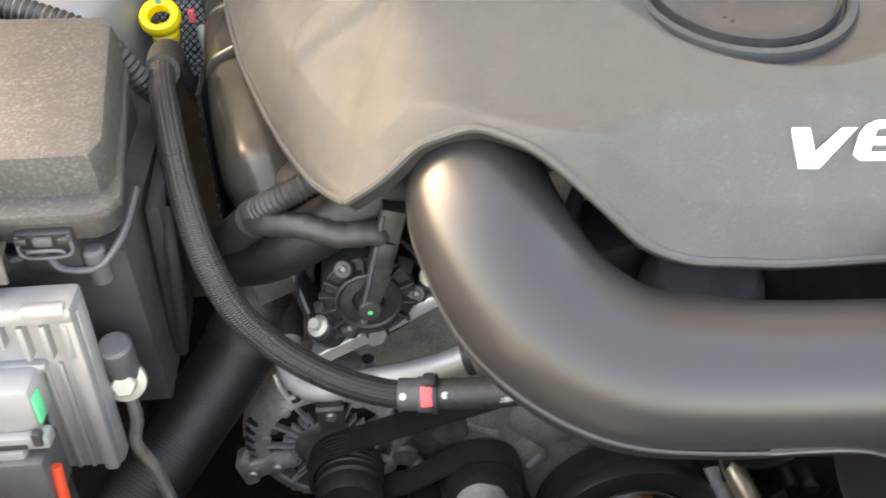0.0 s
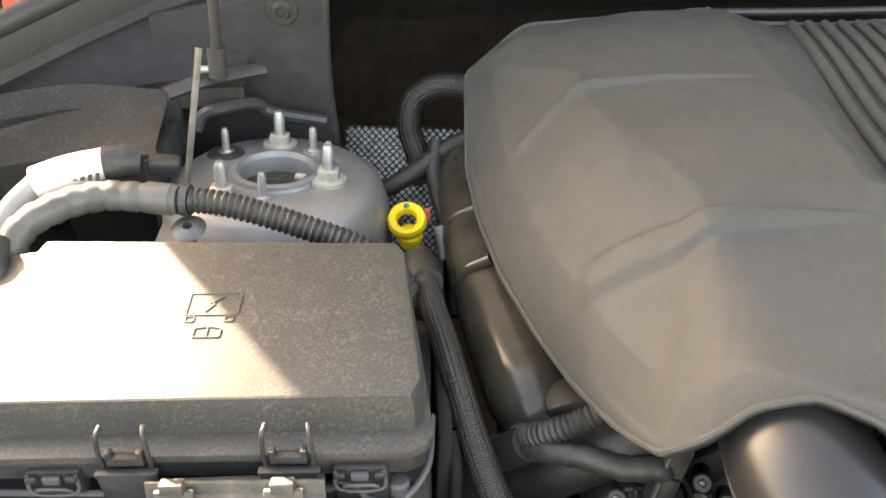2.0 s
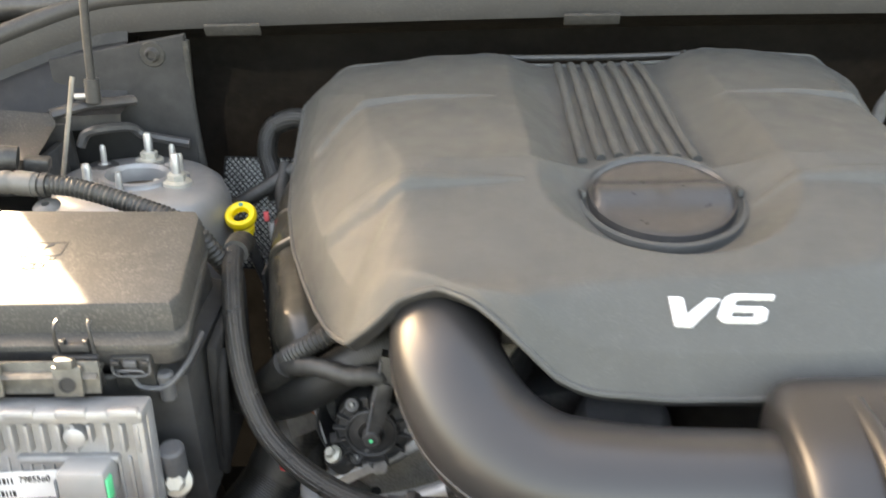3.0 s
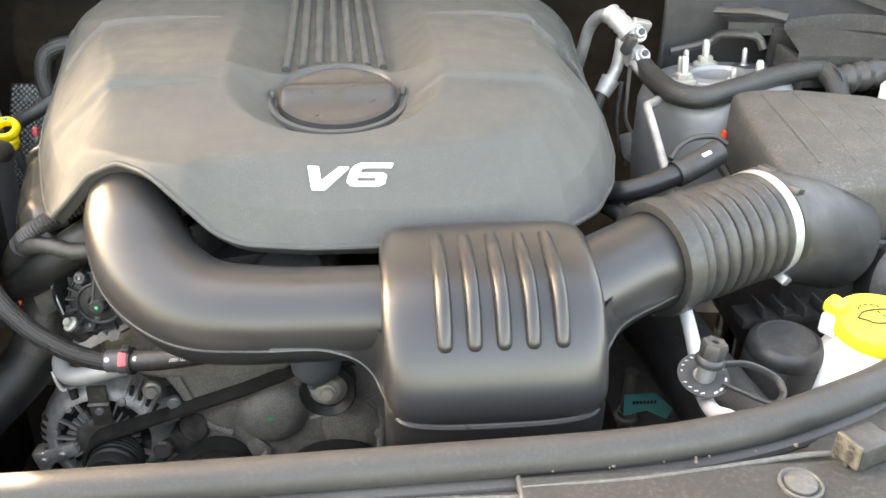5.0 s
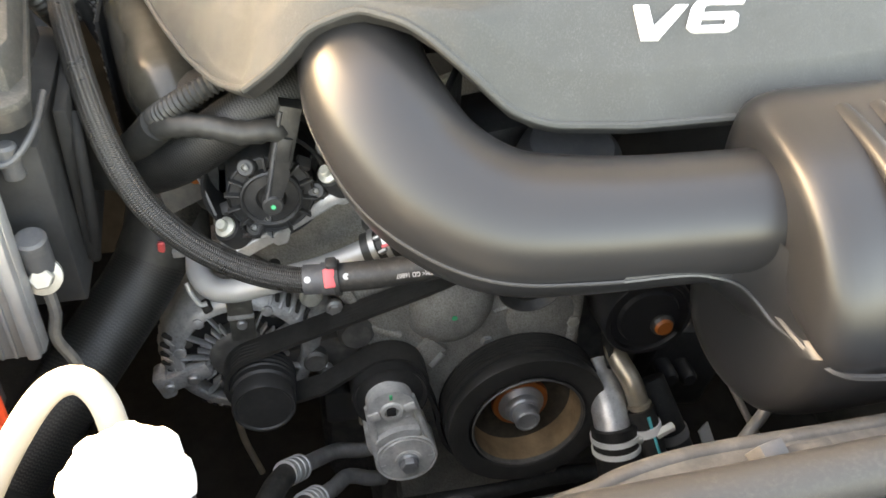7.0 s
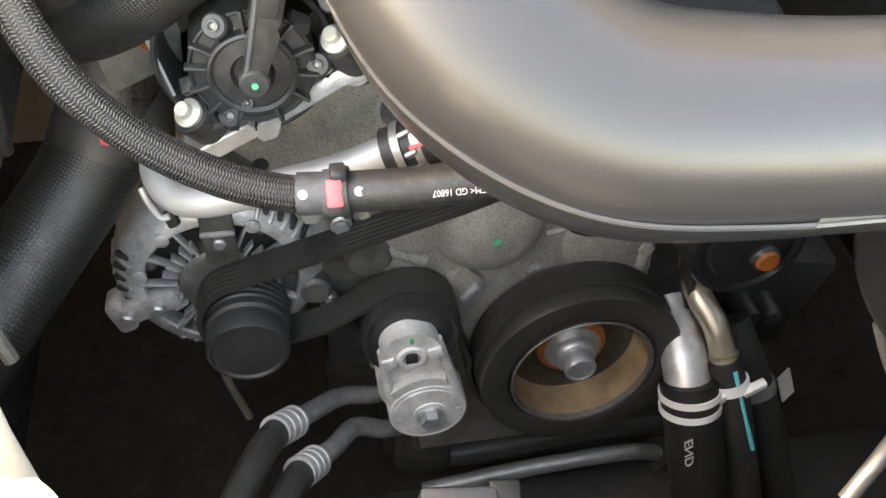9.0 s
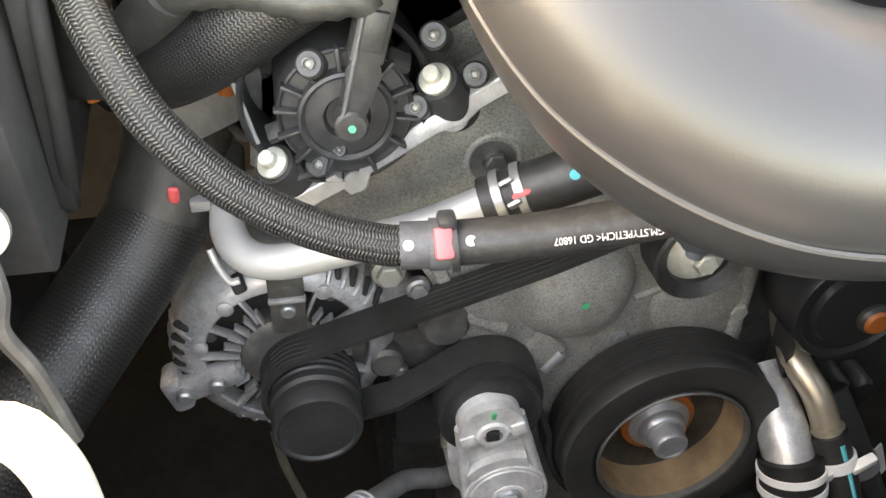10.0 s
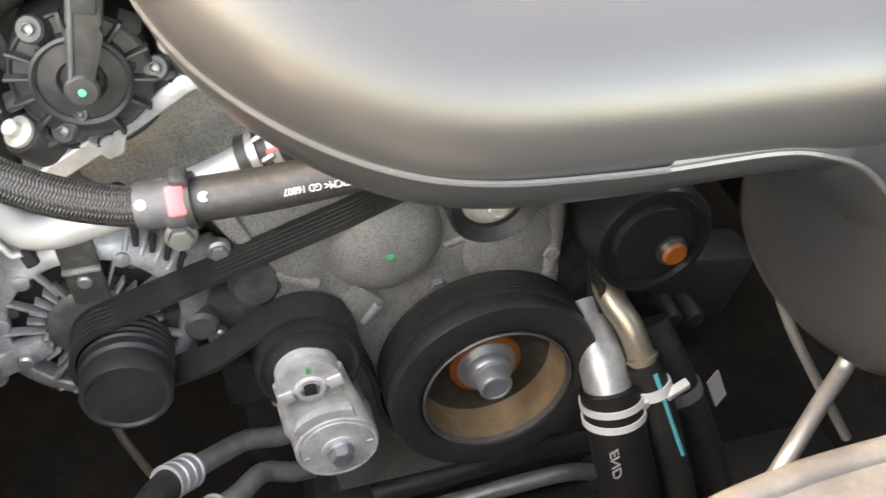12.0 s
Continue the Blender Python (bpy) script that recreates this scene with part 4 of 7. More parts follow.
timing = thing("timing_cover", (0.10, 0.56, 0.60), "grey sand-cast aluminium timing cover with bosses", "engine cover plate")
outline = [(0.045, 0.50), (0.24, 0.50), (0.245, 0.72), (0.243, 0.80), (0.225, 0.855), (0.20, 0.90), (0.19, 0.97), (0.115, 1.035), (0.055, 1.012), (-0.095, 0.927), (-0.112, 0.90), (-0.085, 0.872), (-0.030, 0.862), (-0.012, 0.82), (0.020, 0.77), (0.040, 0.68)]
bm = prism([(x, z / 0.992) for x, z in outline], (0, 0.5375, 0), XX, UP, 0.080, 0.006)
part("plate", bm, CAST, timing)
part("dome", lathe([(0.050, -0.004), (0.0445, 0.003), (0.040, 0.010), (0.034, 0.016), (0.024, 0.0205), (0.012, 0.022), (0, 0.0225)], (0.103, face_y(0.791, 0.546), 0.791), AX, 48), CAST, timing)
part("side_boss", lathe([(0.040, -0.02), (0.036, 0.003), (0.028, 0.007), (0, 0.008)], (0.200, face_y(0.765, 0.546), 0.765), AX, 32), CAST, timing)
part("low_boss", lathe([(0.030, -0.02), (0.027, 0.003), (0.020, 0.006), (0, 0.007)], (0.046, face_y(0.795, 0.546), 0.795), AX, 32), CAST, timing)
part("cast_pad", prism([(-0.018, -0.002), (0.0, 0.021), (0.018, 0.002), (0.0, -0.021)], (0.082, face_y(0.737, 0.547), 0.737), XX, UP, 0.010, 0.003), CAST, timing)
part("pad_lip", sweep([(0.083, face_y(0.722, 0.538), 0.722), (0.096, face_y(0.738, 0.537), 0.738)], 0.0042, 10), CASTBRIGHT, timing)
for p, q, r in (((0.020, 0.778), (0.052, 0.760), 0.006), ((0.050, 0.812), (0.074, 0.800), 0.005), ((0.150, 0.775), (0.205, 0.790), 0.0035), ((0.205, 0.790), (0.236, 0.806), 0.0035)):
    part("rib", sweep([(p[0], face_y(p[1], 0.546), p[1]), (q[0], face_y(q[1], 0.546), q[1])], r, 10), CAST, timing)
part("edge_rib", sweep([(x, face_y(z, 0.550), z) for x, z in ((0.222, 0.86), (0.236, 0.82), (0.240, 0.77), (0.236, 0.72))], 0.008, 10), CAST, timing)
upper = [(-0.082, 0.922), (-0.055, 0.935), (-0.028, 0.950), (-0.008, 0.962), (0.0075, 0.969), (0.032, 0.983), (0.056, 0.992), (0.12, 1.02), (0.15, 0.95), (0.140, 0.885), (0.115, 0.872), (0.05, 0.868), (-0.021, 0.868), (-0.045, 0.874), (-0.080, 0.905)]
upper = [(-0.05 + (x + 0.05) * 1.06, 1.25 - (1.25 - z) * 1.06) for x, z in upper]
part("upper_plate", prism([(x, z / 0.992) for x, z in upper], (0, 0.515, 0), XX, UP, 0.080, 0.008, segs=3), CAST, timing)
part("bolt", hexbolt((0.144, face_y(0.737, 0.547), 0.737), AX, 0.0065, 0.006, 1.2), ZINC, timing)
part("bolt", hexbolt((0.236, face_y(0.752, 0.547), 0.752), AX, 0.0075, 0.008, 1.3), YELLOWZINC, timing)
part("bolt", hexbolt((-0.033, 0.545, 0.838), AX, 0.0085, 0.008, 1.3), YELLOWZINC, timing)
part("bolt", hexbolt((-0.012, 0.552, 0.812), AX, 0.0065, 0.006, 1.3), ZINC, timing)
part("pocket", lathe([(0.0190, -0.0006), (0.0175, 0.0004), (0.0160, 0.0008), (0.0150, 0.0005), (0.0140, -0.003)], (0.0325, face_y(0.918, 0.5220), 0.918), AX, 36), CAST, timing)
# pocket floor is a dark disc on the face, recess shade as colour
part("pocket_floor", lathe([(0.0150, 0.0006), (0, 0.0008)], (0.0310, face_y(0.917, 0.5220), 0.917), AX, 32), STEELDARK, timing)
part("pocket_bolt", hexbolt((0.0330, face_y(0.918, 0.5205), 0.918), AX, 0.0072, 0.005, 1.1), BOLTDARK, timing)
# hole is a flat black disc, its inner shade painted
part("hole", lathe([(0.0055, 0.0012), (0, 0.0014)], (-0.0627, face_y(0.884, 0.5230), 0.884), AX, 20), DARKVOID, timing)
part("bracket_arm", prism([(-0.004, 0), (0.008, 0), (0.030, -0.055), (0.022, -0.058)], (-0.012, face_y(0.85, 0.55), 0.852), XX, UP, 0.012, 0.002), CAST, timing)
part("green_dot", lathe([(0.003, 0), (0.003, 0.0006), (0, 0.0006)], (0.104, face_y(0.794, 0.5235), 0.794), AX, 12), GREEN, timing)

# head cover, black, leaning with the left bank
BU = Vector((0.870, 0, 0.493))                   # along the flange
BV = Vector((-0.493, 0.0, 0.870))                # up the bank
F0 = Vector((-0.086, 0.535, 0.926))              # lower end of the flange
head = thing("head_cover", (-0.03, 0.62, 0.94), "black plastic cylinder head cover with a round actuator housing", "engine cover plate")
low = [(-0.100, 0.914), (-0.084, 0.922), (-0.060, 0.934), (-0.056, 0.930), (-0.048, 0.934), (-0.045, 0.943), (-0.028, 0.952), (-0.008, 0.964), (0.006, 0.968), (0.014, 0.976), (0.034, 0.987), (0.10, 1.02)]
high = [(x - 0.0045, z + 0.0100) for x, z in low]
bm = bmesh.new()
rows = []
for i, ((xa, za), (xb, zb)) in enumerate(zip(low, high)):
    ya, yb = face_y(za, 0.4850), face_y(zb, 0.4850)
    rows.append([bm.verts.new(v) for v in ((xa, ya + 0.03, za), (xa, ya + 0.001, za), (xa - 0.0007, ya, za + 0.0012), (xb, yb, zb - 0.001), (xb, yb + 0.001, zb), (xb, yb + 0.03, zb))])
for a_, b_ in zip(rows, rows[1:]):
    for k in range(5):
        bm.faces.new((a_[k], a_[k + 1], b_[k + 1], b_[k]))
part("flange", bm, CASTBRIGHT, head, "bare machined aluminium flange")
part("lug", lathe([(0.0070, -0.02), (0.0070, 0.001), (0.0060, 0.002), (0, 0.002)], (-0.0535, face_y(0.938, 0.487), 0.938), AX, 20), CASTBRIGHT, head)
part("lug", lathe([(0.0085, -0.02), (0.0085, 0.000), (0.0075, 0.0015), (0, 0.0015)], (0.000, face_y(0.9715, 0.487), 0.9715), AX, 24), CASTBRIGHT, head)
body = bmesh.new()
for a, b, d in ((0.07, 0.045, 0.30), (0.07, 0.085, 0.24)):
    box(F0 + BU * a + BV * (b * 0.55 + 0.012) + Vector((0, 0.03 + d / 2, 0)), (0.19, d, b), 0.010, Matrix((BU, (0, 1, 0), BV)).transposed(), body)
part("cover_body", body, BLACK, head)
for i in range(10):
    c = Vector((-0.089 + i * 0.0075, 0.0, 0.9455 + i * 0.0042))
    c.y = face_y(c.z, 0.4935)
    part("skirt_rib", box(c, (0.0028, 0.024, 0.009), 0.0008, Matrix((BU, (0, 1, 0), BV)).transposed()), BLACK, head)
part("skirt_rail", sweep([(-0.093, face_y(0.943, 0.484), 0.943), (-0.055, face_y(0.957, 0.484), 0.957), (-0.022, face_y(0.978, 0.484), 0.978)], 0.003, 8), BLACK, head)
PH = Vector((-0.0575, 0.511, 0.9865))
part("actuator_housing", lathe([(0, -0.001), (0.010, -0.001), (0.012, -0.004), (0.021, -0.003), (0.023, 0.002), (0.032, 0.003), (0.0335, 0.001), (0.0345, 0.002), (0.0350, 0.008), (0.0355, 0.10)], PH, -AX, 56), BLACK, head)
part("rim", lathe([(0.0245, -0.002), (0.0245, 0.0052), (0.0230, 0.0062), (0.0212, 0.0045), (0.0212, -0.001)], PH, AX, 48), BLACK, head)
for i, a in enumerate((95, 128, 150, 172, 196, 222, 250, 292, 325, 352, 20, 48)):
    d = XX * math.cos(radians(a)) + UP * math.sin(radians(a))
    part("web", box(PH + d * 0.030 + AX * 0.000, (0.0125, 0.0022, 0.007), 0.0007, Matrix((d, AX.cross(d), AX)).transposed()), BLACK, head)
part("shroud", lathe([(0.050, -0.06), (0.050, -0.012), (0.048, -0.010), (0.0465, -0.012), (0.0465, -0.06)], PH - XX * 0.004 + UP * 0.002, AX, 56), BLACK, head)
g0 = Vector((-0.0565, 0.500, 0.9895))
g1 = Vector((-0.0445, 0.505, 1.036))
gd = (g1 - g0).normalized()
gx = gd.cross(AX).normalized()
part("connector_arm", prism([(-0.0062, -0.005), (-0.0050, -0.0085), (0.0050, -0.0085), (0.0062, -0.005), (0.0066, 0.030), (0.0085, 0.034), (0.0085, 0.085), (-0.0085, 0.085), (-0.0085, 0.034), (-0.0066, 0.030)], g0 - AX * 0.008, gx, gd, 0.014, 0.002), BLACK, head)
part("connector_ridge", sweep([tuple(g0 + AX * 0.006 - gx * 0.0050), tuple(g0 + gd * 0.03 + AX * 0.0062 - gx * 0.0056), tuple(g0 + gd * 0.08 + AX * 0.0062 - gx * 0.0070)], 0.0014, 8), GREYPLASTIC, head)
part("connector_latch", box(g0 + gd * 0.050 + AX * 0.007, (0.011, 0.020, 0.004), 0.001, Matrix((gx, gd, gx.cross(gd))).transposed()), BLACK, head)
part("connector_tip", lathe([(0.0085, -0.004), (0.0085, 0.0065), (0.007, 0.008), (0, 0.008)], g0, AX, 24), BLACK, head)
for g in (g0 + AX * 0.0082, g1 + AX * 0.0068 + gx * 0.003):
    part("green_dot", lathe([(0.0019, 0), (0.0019, 0.0008), (0, 0.0008)], g, AX, 12), GREEN, head)
for c in ((-0.0732, 0.5130, 1.0149), (-0.0211, 0.5158, 0.9839), (-0.0727, 0.5122, 0.9552), (0.0107, 0.5233, 0.996), (-0.012, 0.520, 1.022), (-0.0615, 0.5085, 0.9665)):
    small = c[0] == -0.0615
    k = 0.55 if small else 1.0
    b = part("screw_post", lathe([(0.0072 * k, -0.03), (0.0072 * k, 0.003), (0.006 * k, 0.0045), (0, 0.0045)], c, AX * 0.8 + BV * 0.5, 20), BLACK, head)
    part("screw", lathe([(0.0031 * k, 0.003), (0.0031 * k, 0.0064), (0.0023 * k, 0.0068), (0.0020 * k, 0.005), (0, 0.006)], c, AX * 0.8 + BV * 0.5, 12), BOLTDARK, b)
for c in ((-0.012, 0.5190, 0.9990), (-0.0979, 0.5165, 0.9565)):
    c = Vector(c)
    d = (AX * 0.42 + BV * 0.9).normalized()
    part("bolt_boss", lathe([(0.013, -0.040), (0.012, -0.006), (0.011, -0.004), (0, -0.004)], c, d, 28), BLACK, head)
    part("isolator_bolt", lathe([(0, -0.006), (0.0070, -0.006), (0.0086, -0.0035), (0.0086, -0.0010), (0.0066, 0.0000), (0.0048, 0.0008), (0.0046, 0.0052), (0.0039, 0.0060), (0, 0.0060)], c, d, 22), PALEBOLT, head, "pale zinc flange bolt")
for c, w in (((-0.037, 0.517, 0.990), 10), ((-0.092, 0.517, 0.975), -20), ((-0.030, 0.519, 1.010), 30)):
    part("clip_tab", box(c, (0.012, 0.010, 0.005), 0.001, rot(25, w, 0)), BLACK, head)
part("dipper_wire", sweep([(-0.103, 0.52, 0.966), (-0.110, 0.526, 0.992), (-0.117, 0.535, 1.012)], 0.0012, 6), ZINC, head)

# crankshaft pulley
CR = Vector((0.1796, 0.4973, 0.6657))
crank = thing("crank_pulley", CR, "black rubber-damped crankshaft pulley with a tan inner web", "pulley")
CF = Vector((0.1800, 0.4905, 0.6665))            # middle of the ring's front face
part("outer_ring", lathe([(0.0605, -0.043), (0.0845, -0.043), (0.0845, -0.018), (0.0868, -0.016), (0.0882, -0.012), (0.0882, -0.003), (0.0868, 0.000), (0.0670, 0.0012), (0.0645, 0.000), (0.0630, -0.003), (0.0605, -0.004), (0.0605, -0.043)], CF, AX, 112), DAMPER, crank)
ribs = [(0.0845, -0.0185)]
for i in range(5):
    ribs += [(0.0846, -0.0190 - i * 0.0038), (0.0888, -0.0200 - i * 0.0038), (0.0888, -0.0212 - i * 0.0038), (0.0846, -0.0222 - i * 0.0038)]
part("groove_band", lathe(ribs + [(0.0890, -0.0385), (0.0890, -0.0425), (0.0845, -0.043)], CF, AX, 96), BELT, crank, smooth=20)
part("lip", lathe([(0.0608, -0.004), (0.0622, 0.0008), (0.0612, 0.0018), (0.0598, 0.0012), (0.0590, -0.004)], CF, AX, 80), STEELDARK, crank)
part("web_wall", lathe([(0.0592, -0.003), (0.0584, -0.030), (0.0565, -0.034)], CF, AX, 80), BROWNDISH, crank, "tan rust-stained inner wall")
# web floor is near black, the dish's own shade put into its colour
part("web", lathe([(0.0566, -0.034), (0.050, -0.0375), (0.042, -0.0385), (0.032, -0.0385), (0.026, -0.0385)], CF, AX, 72), DEEPBROWN, crank)
part("orange_ring", lathe([(0.030, -0.034), (0.0318, -0.029), (0.0305, -0.024), (0.025, -0.022), (0.020, -0.028)], CR, AX, 48), ORANGE, crank)
part("washer", lathe([(0.0245, -0.034), (0.0262, -0.026), (0.0252, -0.021), (0.0195, -0.0165), (0.0185, -0.011), (0.0165, -0.009), (0.0135, -0.009)], CR, AX, 44), SATINSTEEL, crank)
part("bolt", lathe([(0.0138, -0.010), (0.0138, 0.003), (0.0128, 0.005), (0.0105, 0.0056), (0.0095, 0.0048), (0, 0.0048)], CR, AX, 40), SATINSTEEL, crank)

# tensioner
TC = Vector((0.035, 0.516, 0.720))
tens = thing("belt_tensioner", (0.042, 0.53, 0.64), "cast aluminium belt tensioner with a black pulley", "tensioner")
part("pulley", lathe([(0, 0.010), (0.018, 0.010), (0.020, 0.004), (0.034, 0.003), (0.037, 0.008), (0.0385, 0.008), (0.0385, -0.022), (0, -0.022)], TC + AX * 0.002, AX, 56), BLACK, tens)
TO = Vector((0.0485, 0.4870, 0.6400))            # middle of the spring can's face
TH = (-0.0150, 0.0790)                           # pivot head, from there


def round_hull(r0, r1, n=16):
    """Outline round the pivot head (r0) and the spring can (r1)."""
    ang = math.atan2(TH[1], TH[0])
    lean = math.asin((r1 - r0) / math.hypot(*TH))
    a0, a1 = ang - math.pi / 2 + lean, ang + math.pi / 2 - lean
    out = [(TH[0] + r0 * math.cos(a0 + (a1 - a0) * k / n), TH[1] + r0 * math.sin(a0 + (a1 - a0) * k / n)) for k in range(n + 1)]
    a0 += 2 * math.pi
    return out + [(r1 * math.cos(a1 + (a0 - a1) * k / n), r1 * math.sin(a1 + (a0 - a1) * k / n)) for k in range(n + 1)]


def on_tens(u, v, h=0.0):
    return TO + XX * u + UP * v + AX * h


TM = Matrix((XX, UP, -AX)).transposed()
part("arm", prism(round_hull(0.0235, 0.0305), on_tens(0, 0, -0.045), XX, UP, 0.037, 0.002), TENSCAST, tens)
part("arm_base", prism(round_hull(0.0245, 0.0345), on_tens(-0.004, -0.002, -0.060), XX, UP, 0.030, 0.003), TENSCAST, tens)
hull = round_hull(0.0222, 0.0292)
for a_, b_ in ((hull[0], hull[-1]), (hull[16], hull[17])):
    part("side_wall", sweep([tuple(on_tens(*a_, -0.006)), tuple(on_tens((a_[0] + b_[0]) / 2, (a_[1] + b_[1]) / 2, -0.006)), tuple(on_tens(*b_, -0.006))], 0.0042, 10), TENSCAST, tens)
part("spring_can", lathe([(0.0335, -0.03), (0.0335, -0.002), (0.0325, 0.0), (0.0306, 0.0), (0.0299, -0.0012), (0.0287, 0.0004), (0, 0.0008)], TO, AX, 56), TENSCAST, tens)
part("can_seat", lathe([(0.0145, 0.0), (0.0140, 0.0016), (0, 0.0018)], on_tens(0.0015, -0.001, 0.0), AX, 36), TENSCAST, tens)
part("centre_bolt", hexbolt(on_tens(0.0015, -0.001, 0.002), AX, 0.0092, 0.0105, 1.2), SATINSTEEL, tens)
bow = [(0.0338 * math.cos(radians(a)), 0.0338 * math.sin(radians(a))) for a in range(60, 145, 7)]
bow += [(0.0425 * math.cos(radians(a)), 0.0425 * math.sin(radians(a))) for a in range(140, 63, -7)]
part("web", prism(bow, on_tens(0, 0, -0.012), XX, UP, 0.011, 0.0025), TENSCAST, tens)
part("head_boss", lathe([(0.0238, -0.02), (0.0238, -0.006), (0.0225, -0.003), (0.0150, -0.002), (0, -0.002)], on_tens(*TH, -0.003), AX, 48), TENSCAST, tens)
crown = [(TH[0] + 0.0238 * math.cos(radians(a)), TH[1] + 0.0238 * math.sin(radians(a))) for a in range(-14, 219, 8)]
crown += [(TH[0] + 0.0125 * math.cos(radians(a)), TH[1] - 0.004 + 0.0125 * math.sin(radians(a))) for a in range(204, -3, -12)]
part("head_crown", prism(crown, on_tens(0, 0, -0.005), XX, UP, 0.009, 0.0025), TENSCAST, tens)
for a in (2, 201):
    part("head_pad", box(on_tens(TH[0] + 0.0190 * math.cos(radians(a)), TH[1] + 0.0190 * math.sin(radians(a)), 0.0035), (0.012, 0.0115, 0.005), 0.002, TM @ rot(0, 0, 14)), TENSCAST, tens)
part("drive_seat", lathe([(0.0125, -0.004), (0.0120, 0.004), (0.0105, 0.0062), (0.0072, 0.0062), (0.0072, 0.001), (0, 0.001)], on_tens(TH[0], TH[1] - 0.002, 0.0), AX, 36), TENSCAST, tens)
# drive socket is a black block in place of a shaded square hole
part("square_drive", box(on_tens(TH[0], TH[1] - 0.002, 0.0046), (0.0092, 0.0092, 0.004), 0.0005, TM), DARKVOID, tens)
for i, (w, h) in enumerate(((0.002, 0.006), (0.006, 0.0012), (0.002, 0.006), (0.005, 0.0012), (0.002, 0.005))):
    part("cast_mark", box(on_tens(-0.018 + i * 0.0072, 0.052 + 0.0008 * i, -0.0078), (w, h, 0.001), 0.0, TM), TENSCAST, tens)
for a in (5, 120, 190):
    part("index_mark", box(on_tens(0.0255 * math.cos(radians(a)), 0.0255 * math.sin(radians(a)), 0.0006), (0.0055, 0.0010, 0.0006), 0.0, TM @ rot(0, 0, a)), WHITEP, tens)
part("green_mark", box(on_tens(TH[0], TH[1] + 0.0170, 0.0045), (0.003, 0.0065, 0.0016), 0.0, TM @ rot(-10)), GREEN, tens)

# idler with its support
ID = Vector((0.176, 0.5275, 0.8385))
idler = thing("idler_pulley", ID, "black idler pulley with a pale metal centre and bolt", "pulley")
part("rim", lathe([(0.0225, -0.008), (0.0235, -0.002), (0.029, 0.002), (0.032, 0.004), (0.034, 0.002), (0.034, -0.024), (0.0225, -0.024)], ID, AX, 56), BLACK, idler)
part("disc", lathe([(0.0228, -0.006), (0.018, -0.003), (0.0165, 0.001), (0.015, 0.002), (0, 0.002)], ID, AX, 44), PALEBOLT, idler)
part("bolt", hexbolt(ID + AX * 0.003, AX, 0.0085, 0.008, 1.3), PALEBOLT, idler)
sup = thing("thermostat_neck", (0.165, 0.515, 0.88), "blue-grey moulded neck hanging below the intake duct", "pipe")
part("neck", lathe([(0.0, -0.030), (0.010, -0.030), (0.013, -0.026), (0.020, -0.021), (0.027, -0.013), (0.0295, -0.002), (0.030, 0.06)], (0.166, 0.520, 0.889), (0.12, 0.10, 1), 36), BLUEGREY, sup)
part("drain_tip", lathe([(0, -0.006), (0.0055, -0.005), (0.006, 0.004)], (0.160, 0.512, 0.862), (0.12, 0.10, 1), 20), BLUEGREY, sup)

# alternator
AC = Vector((-0.1035, 0.549, 0.762))
alt = thing("alternator", AC, "cast aluminium alternator with cooling slots and a black pulley", "alternator")


def polar(a, r, h=0.0):
    d = XX * math.cos(radians(a)) + UP * math.sin(radians(a))
    return AC + d * r + AX * h, Matrix((d, AX.cross(d), AX)).transposed(), d


# core is plain matt black behind the casting
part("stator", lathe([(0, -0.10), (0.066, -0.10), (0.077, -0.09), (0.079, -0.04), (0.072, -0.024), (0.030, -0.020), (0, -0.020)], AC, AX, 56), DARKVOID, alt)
part("front_shell", lathe([(0.0805, -0.062), (0.0815, -0.034), (0.0795, -0.022), (0.0745, -0.011), (0.0690, -0.004), (0.0630, -0.0005), (0.0585, 0.0), (0.0570, -0.0015), (0.0565, -0.016)], AC, AX, 80), ALTCAST, alt)
part("rear_barrel", lathe([(0.074, -0.13), (0.083, -0.12), (0.084, -0.075), (0.081, -0.066), (0.080, -0.06)], AC, AX, 64), CAST, alt)
part("hub", lathe([(0.033, -0.018), (0.032, -0.002), (0.029, 0.000), (0.022, 0.001), (0, 0.001)], AC, AX, 48), STEELDARK, alt)
for a in [157 + 8.5 * k for k in range(6)] + [20 + 9.5 * k for k in range(5)] + [232 + 9 * k for k in range(10)]:
    c, m, d = polar(a, 0.0735, -0.0105)
    # slots are black blocks on the shell, the openings' shade given as colour
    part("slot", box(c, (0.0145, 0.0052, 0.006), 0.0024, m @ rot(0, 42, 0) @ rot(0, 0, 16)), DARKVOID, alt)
    side_ = AX.cross(d)
    part("slot_blade", sweep([tuple(AC + d * 0.0655 + side_ * 0.0044 + AX * -0.0030), tuple(AC + d * 0.0735 + side_ * 0.0054 + AX * -0.0100), tuple(AC + d * 0.0792 + side_ * 0.0066 + AX * -0.0220), tuple(AC + d * 0.0802 + side_ * 0.0072 + AX * -0.034)], 0.0023, 8), ALTCAST, alt)
for a in range(6, 366, 12):
    if not 78 < a < 112:
        c, m, d = polar(a, 0.0385, -0.0025)
        part("radial_fin", box(c, (0.0120, 0.0023, 0.008), 0.0010, m), ALTCAST, alt)
for a, w in ((34, 0.0026), (66, 0.0026), (118, 0.0026), (148, 0.0030), (174, 0.0028), (228, 0.0034), (262, 0.0034), (300, 0.0034), (336, 0.0034)):
    c, m, d = polar(a, 0.0480, -0.0030)
    part("spoke", box(c, (0.024, w, 0.008), 0.0013, m), ALTCAST, alt)
